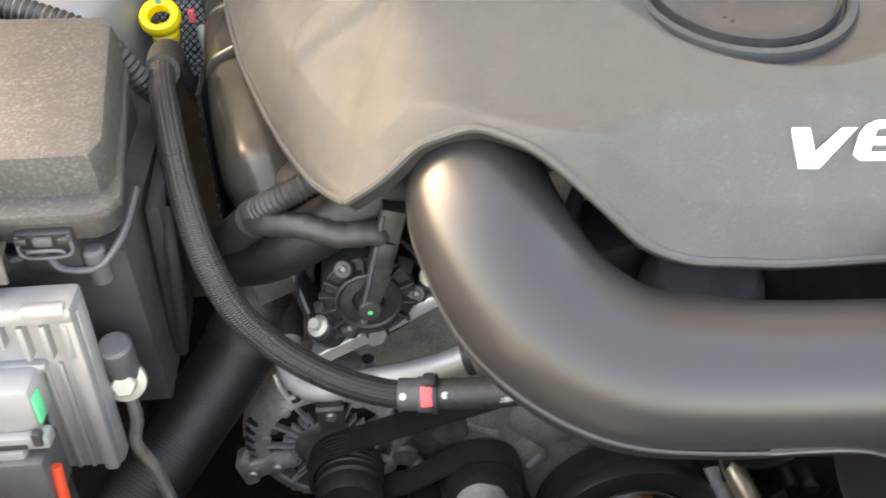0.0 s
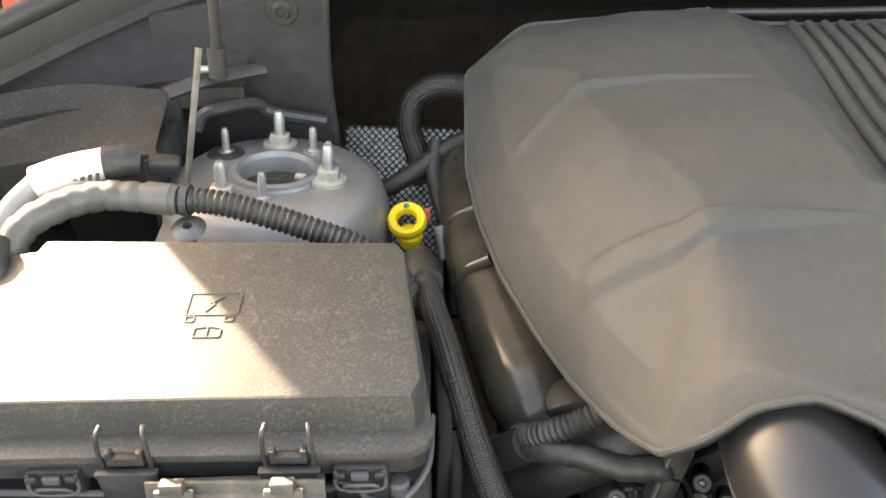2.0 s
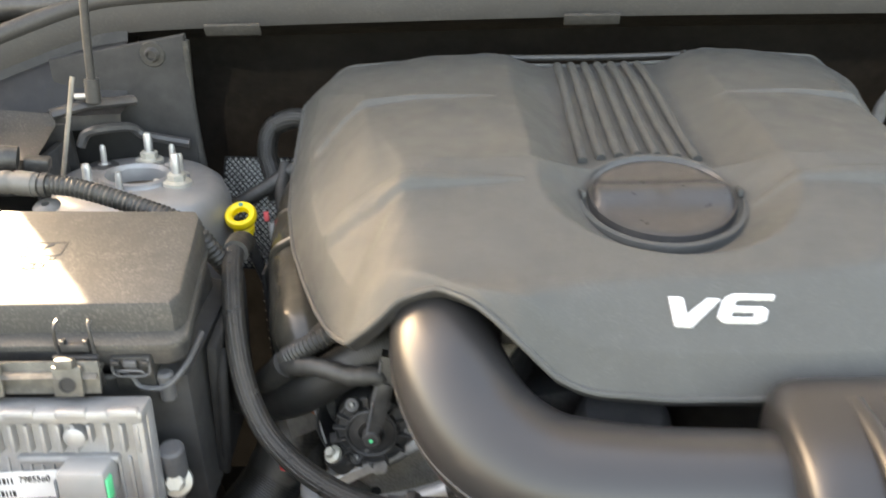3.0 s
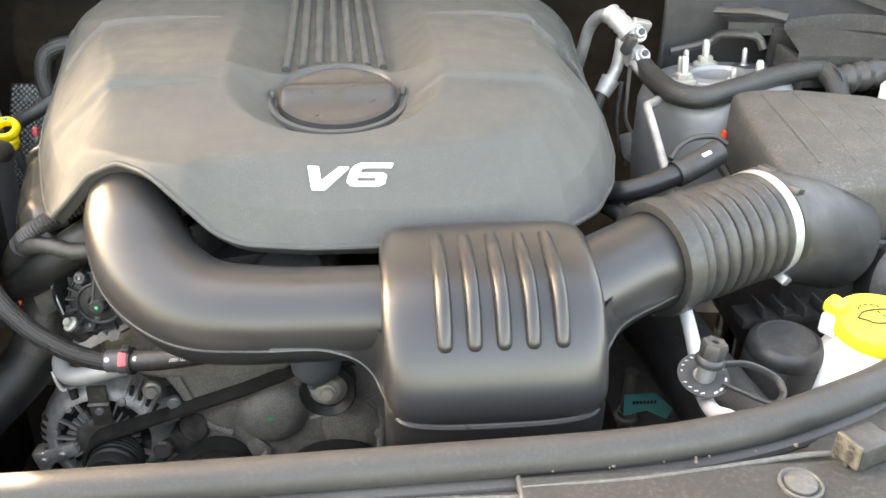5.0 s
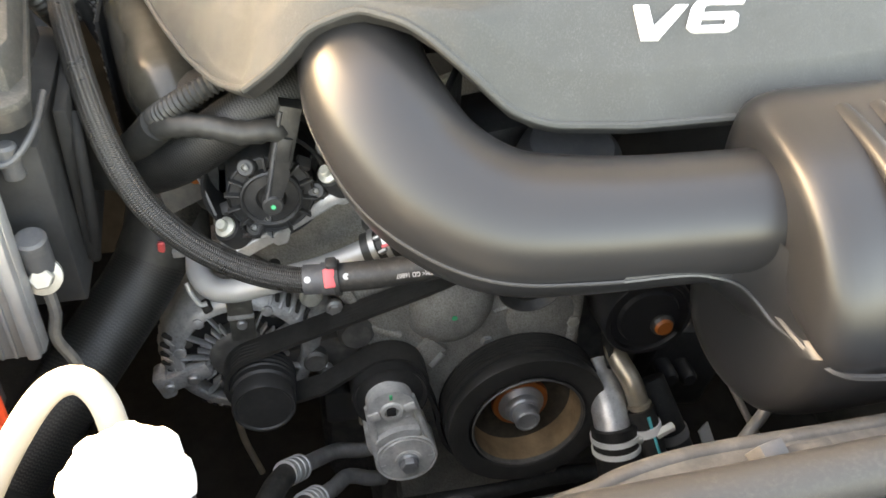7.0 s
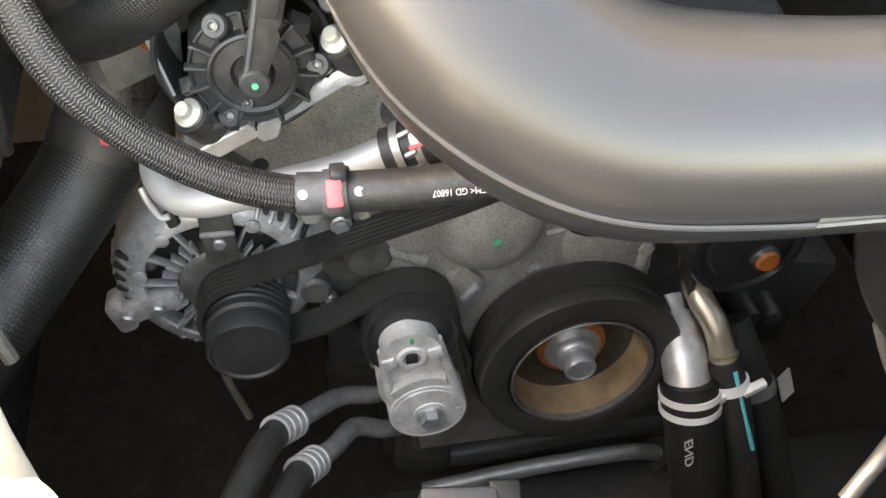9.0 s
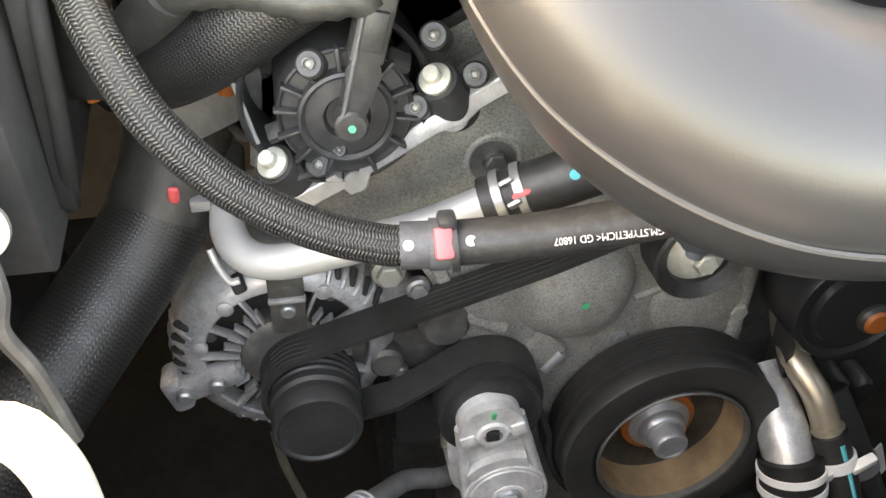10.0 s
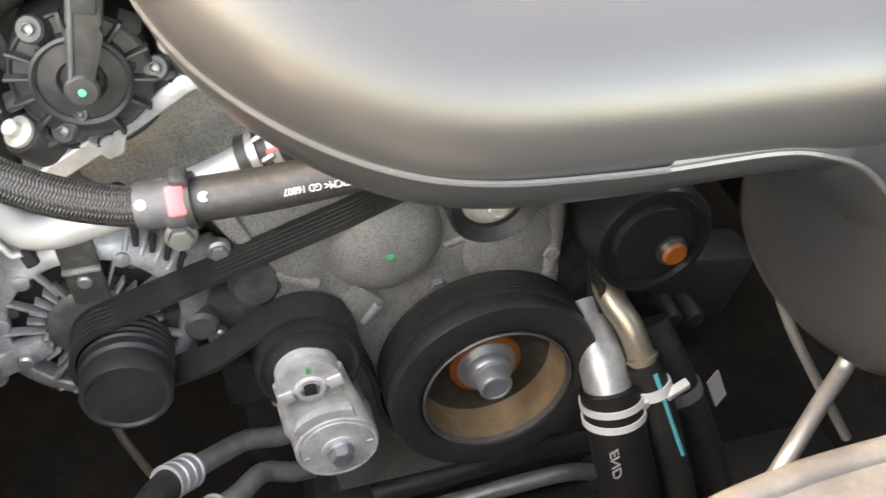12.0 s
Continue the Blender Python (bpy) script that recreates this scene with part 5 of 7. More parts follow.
for a in (52, 133, 161, 210, 282):
    c, m, d = polar(a, 0.0540, -0.010)
    part("window_tab", lathe([(0.0048, -0.006), (0.0048, 0.001), (0.0040, 0.0025), (0, 0.0025)], c, AX, 18), STEELDARK, alt)
for a in (62, 128, 166):
    c, m, d = polar(a, 0.0600, 0.0002)
    part("oval_pad", lathe([(0.0056, -0.003), (0.0056, 0.0006), (0.0048, 0.0012), (0, 0.0012)], c, AX, 20), ALTCAST, alt)
c, m, d = polar(196, 0.060, -0.003)
ear = part("mounting_ear", box(c, (0.052, 0.019, 0.014), 0.004, m @ rot(0, 0, 4)), ALTCAST, alt)
for r_ in (0.052, 0.076):
    part("ear_bolt", lathe([(0.0058, 0.0), (0.0058, 0.009), (0.0042, 0.0105), (0, 0.0105)], polar(196, r_, 0.0)[0], AX, 16), ZINC, ear)
c, m, d = polar(198, 0.083, -0.010)
part("ear_block", box(c, (0.016, 0.030, 0.026), 0.005, m), ALTCAST, alt)
c, m, d = polar(112, 0.0700, -0.004)
# key slot likewise: a black block for its shaded inside
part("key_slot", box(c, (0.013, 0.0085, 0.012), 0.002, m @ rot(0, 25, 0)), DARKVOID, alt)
part("key_pin", lathe([(0.0026, -0.004), (0.0026, 0.0045), (0, 0.005)], c, AX, 12), CAST, alt)
c, m, d = polar(20, 0.086, -0.016)
part("upper_lug", box(c, (0.026, 0.026, 0.032), 0.006, m), ALTCAST, alt)
TA = Matrix((XX, UP, -AX)).transposed()
strap = part("strap", box(AC + UP * 0.0530 + XX * 0.004 + AX * 0.0045, (0.0235, 0.056, 0.007), 0.0020, TA @ rot(-6, 0, 0)), BRACKET, alt, "folded steel strap")
part("strap_step", box(AC + UP * 0.0570 + XX * 0.004 + AX * 0.0085, (0.0245, 0.0035, 0.006), 0.001, TA), ALTCAST, strap)
for v_, h_, mat_ in ((0.0705, 0.0070, STEELDARK), (0.0475, 0.0095, ZINC)):
    part("strap_rivet", lathe([(0.0050, -0.002), (0.0050, 0.0012), (0.0036, 0.0026), (0, 0.0028)], AC + UP * v_ + XX * 0.004 + AX * h_, AX, 16), mat_, strap)
AP = Vector((-0.088, 0.497, 0.746))
pul = part("pulley", lathe([(0, 0.002), (0.0258, 0.002), (0.0272, 0.004), (0.0290, 0.004), (0.0305, 0.001), (0.0308, -0.009), (0.0290, -0.011), (0.0290, -0.016), (0.0315, -0.018), (0.0315, -0.050), (0, -0.050)], AP, AX, 64), BLACK, alt, "black alternator pulley with a cap")
for i in range(4):
    part("groove_ring", lathe([(0.0312, -0.024 - i * 0.006), (0.0328, -0.026 - i * 0.006), (0.0312, -0.028 - i * 0.006)], AP, AX, 48), BLACK, pul)

# belt
belt = thing("serpentine_belt", (0.05, 0.54, 0.72), "black ribbed rubber belt round the engine pulleys", "belt")


def arc_pts(c, r, a0, a1, n=14):
    return [(c[0] + r * math.cos(radians(a0 + (a1 - a0) * k / n)), c[1] + r * math.sin(radians(a0 + (a1 - a0) * k / n))) for k in range(n + 1)]


def ribbon(name, pts, width=0.025, thick=0.0042, y0=0.527):
    bm = bmesh.new()
    prev = None
    n = len(pts)
    for i, (x, z) in enumerate(pts):
        a, b = pts[max(i - 1, 0)], pts[min(i + 1, n - 1)]
        t = Vector((b[0] - a[0], b[1] - a[1])).normalized()
        nx, nz = -t.y * thick / 2, t.x * thick / 2
        y = face_y(z, y0)
        cur = []
        for w, s in ((-1, 1), (1, 1), (1, -1), (-1, -1)):
            cur.append(bm.verts.new((x + nx * s, y + w * width / 2, z + nz * s)))
        if prev:
            for k in range(4):
                bm.faces.new((prev[k], prev[(k + 1) % 4], cur[(k + 1) % 4], cur[k]))
        prev = cur
    return part(name, bm, BELT, belt, smooth=50)


loop = [(0.262, 0.90), (0.235, 0.868)] + [(0.210, 0.870)] + arc_pts((0.176, 0.8385), 0.0365, 60, 108, 8) + [(0.1255, 0.8530), (0.0763, 0.8345), (-0.0016, 0.8105)] + arc_pts((-0.088, 0.748), 0.0345, 108, 298, 18)
loop += [(-0.03, 0.727)] + arc_pts((0.035, 0.720), 0.040, 112, -12, 12) + arc_pts((0.1796, 0.668), 0.0940, 176, 360, 20) + [(0.2695, 0.80), (0.268, 0.92)]
ribbon("belt_band", loop)
for w in (-0.0095, -0.0055, -0.0015, 0.0025, 0.0065):
    pts = [(x, face_y(z, 0.527) + w, z + 0.0021) for x, z in ((0.155, 0.8635), (0.1255, 0.8530), (0.0763, 0.8345), (-0.0016, 0.8105), (-0.05, 0.794), (-0.088, 0.7838), (-0.104, 0.780), (-0.115, 0.7705))]
    part("belt_rib", sweep(pts, 0.0007, 6, step=0.006), BELT, belt)

# right-hand accessory pulley, coolant outlet and hoses
comp = thing("water_pump_pulley", (0.30, 0.52, 0.74), "shiny black round pulley housing with an orange plug", "pulley")
part("drum", lathe([(0.043, -0.06), (0.048, -0.05), (0.048, -0.004), (0.046, 0.0), (0.042, 0.0), (0.040, -0.004), (0.033, -0.004), (0.031, 0.001), (0.021, 0.002), (0, 0.002)], (0.299, 0.508, 0.787), AX, 56), DUCT, comp)
part("plug_seat", lathe([(0.0125, -0.01), (0.0125, 0.005), (0.010, 0.008)], (0.3123, 0.507, 0.780), AX, 24), BLACK, comp)
part("orange_plug", lathe([(0.0100, 0.0), (0.0100, 0.008), (0.008, 0.0105), (0, 0.0105)], (0.3123, 0.507, 0.780), AX, 24), ORANGE, comp)
part("bracket", box((0.42, 0.62, 0.58), (0.11, 0.05, 0.14), 0.012, rot(0, 12, 0)), BLACK, comp)
for x, z in ((0.385, 0.605), (0.41, 0.60), (0.375, 0.575)):
    part("knob", lathe([(0.011, -0.03), (0.011, 0.004), (0.008, 0.008), (0, 0.008)], (x, 0.572, z), AX, 20), BLACK, comp)

outlet = thing("coolant_outlet", (0.29, 0.50, 0.62), "bright metal coolant outlets with clamped black hoses", "pipe")
part("cast_neck", sweep([(0.266, 0.535, 0.698), (0.267, 0.510, 0.688), (0.2675, 0.488, 0.676), (0.268, 0.464, 0.658)], 0.0190, 24, wave=lambda s: 0.84 + 0.20 * sstep(0.01, 0.055, s)), CASTBRIGHT, outlet)
part("bent_pipe", sweep([(0.302, 0.600, 0.735), (0.284, 0.548, 0.724), (0.2805, 0.520, 0.7195), (0.289, 0.496, 0.7075), (0.2945, 0.480, 0.690), (0.298, 0.466, 0.672)], 0.0112, 20), BRASSPIPE, outlet, "bronzed bent steel pipe")
part("pipe_bead", lathe([(0.0112, -0.002), (0.0135, -0.001), (0.0135, 0.001), (0.0112, 0.002)], (0.2950, 0.478, 0.688), (0.2, -0.6, -0.76), 24), BRASSPIPE, outlet)
h1 = part("wide_hose", sweep([(0.267, 0.470, 0.668), (0.270, 0.450, 0.640), (0.276, 0.425, 0.600), (0.285, 0.395, 0.54), (0.30, 0.36, 0.47)], 0.0245, 24), HOSEWEAVE, outlet, "woven black coolant hose")
h2 = part("narrow_hose", sweep([(0.2955, 0.476, 0.685), (0.306, 0.452, 0.648), (0.320, 0.430, 0.595), (0.335, 0.40, 0.53), (0.35, 0.37, 0.46)], 0.0150, 22), RUBBER, outlet)
h3 = part("rear_hose", sweep([(0.33, 0.53, 0.66), (0.345, 0.495, 0.625), (0.365, 0.465, 0.575), (0.39, 0.43, 0.50)], 0.019, 20), RUBBER, outlet)
for k in (-0.010, 0.004):
    part("clamp_band", band(Vector((0.2685, 0.459, 0.652)) + Vector((0.1, -0.45, -0.88)) * k, (0.1, -0.45, -0.88), 0.0248, 0.006, 0.0015), WHITEP, h1)
part("clamp_band", band((0.3005, 0.4630, 0.6660), (0.25, -0.5, -0.84), 0.0155, 0.009, 0.002), WHITEP, h2)
part("clamp_ear", box((0.317, 0.452, 0.672), (0.022, 0.008, 0.009), 0.002, rot(0, -20, 10)), WHITEP, h2)
part("clamp_ear", box((0.287, 0.452, 0.664), (0.014, 0.010, 0.012), 0.002, rot(0, -20, 10)), WHITEP, h2)
part("green_stripe", sweep([(0.2985, 0.4605, 0.688), (0.308, 0.441, 0.656), (0.322, 0.424, 0.618)], 0.0022, 6), CYAN, h2)
part("clamp_band", band((0.350, 0.487, 0.613), (0.3, -0.5, -0.81), 0.0193, 0.011, 0.0015), LIGHTGREY, h3)
hd = Vector((0.09, -0.48, -0.87)).normalized()
lettering("hose_lettering", "END", 0.013, Vector((0.258, 0.425, 0.652)), hd, (-0.95, -0.3, 0.1), WHITEINK, h1)
for i in range(9):
    part("ink_bar", box(Vector((0.2735, 0.4190, 0.6125)) + hd * (i * 0.0055), (0.0035, 0.0008, 0.003), 0.0, rot(-60, 0, 0)), WHITEINK, h1)
tag = part("paper_tag", box((0.436, 0.532, 0.525), (0.018, 0.002, 0.04), 0.0, rot(-20, -15, 30)), LABEL, outlet)

# bright pipe, its clamp and the clamped hoses across the front
pipe = thing("heater_pipe", (-0.06, 0.49, 0.88), "bright aluminium coolant pipe with clamped rubber hose", "pipe")
part("tube", sweep([(-0.1285, 0.572, 0.894), (-0.1285, 0.558, 0.8895), (-0.1285, 0.545, 0.8865), (-0.123, 0.530, 0.8845), (-0.112, 0.519, 0.884), (-0.095, 0.512, 0.888), (-0.075, 0.509, 0.8945), (-0.050, 0.506, 0.902), (-0.018, 0.503, 0.912), (0.019, 0.500, 0.929)], 0.0105, 22), ALUTUBE, pipe)
part("dark_sleeve", sweep([(-0.1285, 0.600, 0.905), (-0.1285, 0.566, 0.892)], 0.0128, 22), RUBBER, pipe)
hz = part("rubber_end", sweep([(0.015, 0.5005, 0.927), (0.030, 0.498, 0.934), (0.062, 0.490, 0.952), (0.10, 0.488, 0.968), (0.14, 0.51, 0.972)], 0.0150, 22), RUBBER, pipe)
cd = Vector((0.020, -0.003, 0.0095)).normalized()
for k in (-0.006, 0.006):
    part("clamp_band", band(Vector((0.0300, 0.4980, 0.9340)) + cd * k, cd, 0.0154, 0.005, 0.0014), ZINC, hz)
for k in range(5):
    a = radians(20 + 45 * k)
    part("clamp_link", box(Vector((0.0300, 0.4980, 0.9340)) + Vector((-0.4 * math.cos(a), -math.sin(a), math.cos(a) * 0.9)) * 0.0162, (0.008, 0.003, 0.007), 0.001, rot(30, -30, 0)), ZINC, hz)
part("paint_mark", box((0.0330, 0.4860, 0.9450), (0.015, 0.004, 0.006), 0.0015, rot(40, -25, 0)), PINK, hz)
for g, m in (((0.056, 0.4790, 0.9605), CYAN), ((0.063, 0.4765, 0.9615), YELLOW)):
    part("paint_dot", lathe([(0.003, 0), (0.003, 0.001), (0, 0.001)], g, (0, -0.9, 0.4), 12), m, hz)
part("pipe_tab", sweep([(-0.141, 0.545, 0.873), (-0.138, 0.540, 0.864), (-0.132, 0.536, 0.853), (-0.126, 0.536, 0.853)], 0.0024, 8), ALUTUBE, pipe)

# braided hose from the bulkhead down to the clamp, then plain hose under the duct
braid = thing("braided_hose", (-0.12, 0.50, 0.95), "long braided black hose with a red-marked end clamp", "hose")
part("sleeve", sweep([(-0.212, 0.700, 1.085), (-0.206, 0.655, 1.092), (-0.192, 0.590, 1.088), (-0.178, 0.535, 1.070), (-0.164, 0.497, 1.048), (-0.147, 0.476, 1.018), (-0.124, 0.467, 0.990), (-0.100, 0.460, 0.972), (-0.074, 0.453, 0.960), (-0.050, 0.4475, 0.9545), (-0.038, 0.445, 0.954)], 0.0101, 28, 8, step=0.003, cap=True), BRAID, braid)
part("top_boot", sweep([(-0.216, 0.735, 1.072), (-0.214, 0.715, 1.081), (-0.208, 0.672, 1.091)], 0.0135, 24), RUBBER, braid)
part("end_ferrule", sweep([(-0.040, 0.4455, 0.954), (-0.024, 0.4435, 0.9545)], 0.0116, 24), GREYPLASTIC, braid)
part("ferrule_dot", lathe([(0.0026, 0), (0.0026, 0.0008), (0, 0.0008)], (-0.0375, 0.4365, 0.9620), (0, -0.74, 0.67), 12), WHITEINK, braid)
part("end_ring", sweep([(-0.0262, 0.4437, 0.9545), (-0.0165, 0.4425, 0.955)], 0.0128, 24), GREYPLASTIC, braid)
part("rubber_washer", sweep([(-0.0165, 0.4425, 0.955), (-0.0125, 0.442, 0.9555)], 0.0142, 24), RUBBER, braid)
part("ring_latch", box((-0.0185, 0.4425, 0.9695), (0.009, 0.011, 0.007), 0.002), BLACK, braid)
part("red_mark", box((-0.0212, 0.4338, 0.9636), (0.0088, 0.0040, 0.0150), 0.0015, rot(-43, 0, 0)), PINK, braid)
ph = part("plain_hose", sweep([(-0.014, 0.4420, 0.9555), (0.020, 0.4365, 0.960), (0.060, 0.430, 0.969), (0.11, 0.422, 0.982), (0.17, 0.417, 0.988)], 0.0112, 24), RUBBER, braid)
wd = Vector((0.040, -0.006, 0.006)).normalized()
wu = Vector((0.0, 0.68, 0.73))
lettering("hose_lettering", ">GM.STYPETICM< GD 16807", 0.0050, Vector((0.080, 0.4162, 0.9768)), -wd, -wu, WHITEINK, ph, 0.85)
part("cyan_dot", lathe([(0.0034, 0), (0.0034, 0.001), (0, 0.001)], (0.072, 0.4215, 0.9815), (0, -0.60, 0.80), 14), CYAN, ph)
part("white_dot", lathe([(0.0026, 0), (0.0026, 0.001), (0, 0.001)], (-0.0085, 0.4337, 0.9637), (0, -0.74, 0.67), 14), WHITEINK, ph)

# left-hand sleeved hoses, wiring and plenum beneath the cover edge
lower = thing("radiator_hose", (-0.18, 0.52, 0.85), "thick black fabric-sleeved radiator hose with a pink mark", "hose")
part("sleeve", sweep([(-0.150, 0.63, 0.950), (-0.152, 0.605, 0.920), (-0.163, 0.588, 0.888), (-0.185, 0.565, 0.860), (-0.215, 0.530, 0.838), (-0.250, 0.485, 0.815), (-0.30, 0.44, 0.77)], 0.0320, 26), FINEBRAID, lower)
part("tape", sweep([(-0.151, 0.612, 0.930), (-0.158, 0.594, 0.900), (-0.170, 0.580, 0.878)], 0.0330, 24), RUBBER, lower)
part("tie", sweep([(-0.190, 0.578, 0.900), (-0.160, 0.562, 0.904), (-0.128, 0.585, 0.898)], 0.0022, 8), BLACK, lower)
part("tie_head", box((-0.143, 0.560, 0.897), (0.012, 0.008, 0.008), 0.001), LIGHTGREY, lower)
part("pink_mark", box((-0.157, 0.5575, 0.905), (0.0066, 0.004, 0.021), 0.0030, rot(20, 8, 0)), PINK, lower)

wires = thing("wiring_bundle", (-0.11, 0.53, 1.02), "black sheathed wiring looms under the engine cover edge", "wiring")
part("woven_sleeve", sweep([(-0.175, 0.585, 0.970), (-0.150, 0.560, 0.988), (-0.120, 0.540, 1.012), (-0.085, 0.532, 1.040), (-0.045, 0.535, 1.062), (0.0, 0.55, 1.07)], 0.0205, 22), FINEBRAID, wires)
part("corrugated_loom", sweep([(-0.140, 0.550, 1.040), (-0.130, 0.536, 1.055), (-0.108, 0.528, 1.072), (-0.080, 0.532, 1.085), (-0.05, 0.55, 1.09)], 0.0085, 16, 8, step=0.0011, wave=lambda s: 1 + 0.12 * math.cos(2 * math.pi * s / 0.0045)), RUBBER, wires)
part("taped_loom", sweep([(-0.145, 0.550, 1.030), (-0.125, 0.528, 1.048), (-0.100, 0.517, 1.053), (-0.072, 0.508, 1.050), (-0.050, 0.506, 1.052), (-0.045, 0.505, 1.047)], 0.0090, 16, wave=lambda s: 1 + 0.08 * math.sin(s * 500)), RUBBER, wires)
part("loom_knot", sweep([(-0.165, 0.57, 1.00), (-0.150, 0.552, 1.022), (-0.135, 0.54, 1.043)], 0.014, 16), RUBBER, wires)
part("orange_clip", box((-0.118, 0.560, 0.975), (0.010, 0.010, 0.008), 0.003, rot(0, 20, 30)), ORANGE, wires)
part("orange_clip", box((-0.188, 0.565, 0.975), (0.009, 0.010, 0.010), 0.003, rot(20, 0, 30)), ORANGE, wires)
part("dark_bracket", prism([(0, 0), (0.06, 0.02), (0.055, -0.03), (0.01, -0.05)], (-0.155, 0.585, 0.985), XX, UP, 0.02, 0.003), STEELDARK, wires)
part("red_wire", sweep([(-0.182, 0.600, 0.952), (-0.180, 0.596, 0.940), (-0.174, 0.592, 0.928)], 0.0028, 8), RED, wires)

plen = thing("intake_plenum_edge", (-0.15, 0.72, 1.05), "dark olive moulded plastic plenum below the engine cover", "manifold")
part("moulding", sweep([(-0.162, 0.935, 1.060), (-0.163, 0.86, 1.058), (-0.158, 0.78, 1.052), (-0.147, 0.70, 1.045), (-0.134, 0.63, 1.038), (-0.126, 0.595, 1.030), (-0.120, 0.575, 1.018)], 0.036, 30, 8, step=0.005, wave=lambda s: 1.0 - 0.35 * sstep(0.33, 0.385, s)), BROWNP, plen)
for y, x in ((0.80, -0.162), (0.715, -0.152), (0.88, -0.166)):
    part("rib", sweep([(x - 0.030, y + 0.004, 1.045), (x - 0.024, y, 1.072), (x - 0.002, y - 0.004, 1.088)], 0.0055, 10), BROWNP, plen)
part("edge_flange", sweep([(-0.178, 0.93, 1.036), (-0.180, 0.80, 1.030), (-0.163, 0.68, 1.020), (-0.140, 0.60, 1.010), (-0.118, 0.575, 1.030), (-0.095, 0.57, 1.05)], 0.0035, 8), BROWNP, plen)
part("tab", box((-0.105, 0.575, 1.055), (0.030, 0.03, 0.012), 0.004, rot(0, -20, 0)), BLACK, plen)


# ---- left side: fuse box, control unit, strut tower, looms ----
LS = math.tan(radians(6.7))


def lid_z(y, z0=1.141):
    return z0 + LS * (y - 0.49)


fuse = thing("fuse_box", (-0.36, 0.57, 0.98), "dusty black plastic fuse box with a clipped lid", "fuse box")
bm = bmesh.new()
lo = [(-0.520, 0.484), (-0.214, 0.486), (-0.208, 0.500), (-0.222, 0.622), (-0.228, 0.632), (-0.490, 0.640), (-0.493, 0.628), (-0.524, 0.622), (-0.530, 0.60)]
rings = []
cx, cy = -0.365, 0.56
for k, dz in ((1.008, -0.030), (1.006, -0.008), (1.0, -0.004), (0.992, -0.001), (0.975, 0.0)):
    rings.append([bm.verts.new((cx + (x - cx) * k, cy + (y - cy) * (k if k < 1 else 1 + (k - 1) * 3), lid_z(y) + dz)) for x, y in lo])
for a, b in zip(rings, rings[1:]):
    for i in range(len(a)):
        bm.faces.new((a[i], a[(i + 1) % len(a)], b[(i + 1) % len(a)], b[i]))
bm.faces.new(rings[-1])
bm.faces.new(rings[0][::-1])
lid = part("lid", bm, DUSTY, fuse, "black plastic lid speckled with dust", smooth=30)
bm = prism([(-0.530, 0), (-0.216, 0.001), (-0.206, 0.006), (-0.201, 0.016), (-0.219, 0.156), (-0.232, 0.156), (-0.216, 0.020), (-0.530, 0.018)], (0, 0.466, 1.106), (1, 0, 0), (0, 1, 0.075), 0.006, 0.0015)
part("lid_rim", bm, DUSTY, fuse)
bm = prism([(-0.530, 0), (-0.218, 0.001), (-0.209, 0.006), (-0.205, 0.014), (-0.222, 0.150), (-0.234, 0.150), (-0.218, 0.020), (-0.530, 0.018)], (0, 0.470, 1.090), (1, 0, 0), (0, 1, 0.075), 0.014, 0.0015)
part("rim_lower", bm, BLACK, fuse)
part("body", box((-0.372, 0.562, 1.035), (0.302, 0.142, 0.13), 0.006, rot(4)), BLACK, fuse)
part("tray", prism([(-0.53, 0.93), (-0.205, 0.93), (-0.205, 1.075), (-0.235, 1.082), (-0.25, 1.075), (-0.53, 1.078)], (0, 0.640, 0), (1, 0, 0), (0, 0, 1), 0.165, 0.004), DARKVOID, fuse)
# embossed picture of a fuse box and a book
def line_on_lid(pts, r=0.0007):
    part("emboss", sweep([(x, y, lid_z(y) + 0.0002) for x, y in pts], r, 6, steps=1, step=0.002), DUSTY, lid)


ic = (-0.350, 0.566)
for pts in ([(-0.022, -0.010), (-0.022, 0.016), (0.022, 0.016), (0.022, -0.010), (-0.022, -0.010)], [(-0.006, -0.006), (0.001, 0.004), (-0.003, 0.004), (0.008, 0.012)],
            [(-0.021, -0.018), (-0.021, -0.012), (-0.014, -0.012), (-0.014, -0.018), (-0.021, -0.018)], [(0.012, -0.018), (0.012, -0.012), (0.019, -0.012), (0.019, -0.018), (0.012, -0.018)],
            [(-0.011, -0.036), (-0.011, -0.026), (0.0, -0.024), (0.011, -0.026), (0.011, -0.036), (-0.011, -0.036)], [(0.0, -0.024), (0.0, -0.036)]):
    line_on_lid([(ic[0] + a * 0.8, ic[1] + b * 0.8) for a, b in pts])
for cxp in (-0.388, -0.289):
    lt = part("latch", box((cxp, 0.4615, 1.090), (0.036, 0.005, 0.030), 0.001, rot(8)), BLACK, fuse)
    part("latch_lip", box((cxp, 0.4600, 1.1045), (0.038, 0.006, 0.003), 0.0008), BLACK, lt)
    for k in (-1, 1):
        part("latch_bar", sweep([(cxp + k * 0.0145, 0.4640, 1.103), (cxp + k * 0.0150, 0.4625, 1.118), (cxp + k * 0.0142, 0.4640, 1.131), (cxp + k * 0.0130, 0.4700, 1.134)], 0.0016, 8), BLACK, lt)
    part("latch_hook", box((cxp, 0.4640, 1.112), (0.023, 0.006, 0.007), 0.0012), BLACK, lt)
    for k in (-1, 1):
        part("hook_horn", box((cxp + k * 0.0095, 0.4640, 1.117), (0.004, 0.006, 0.005), 0.001), BLACK, lt)
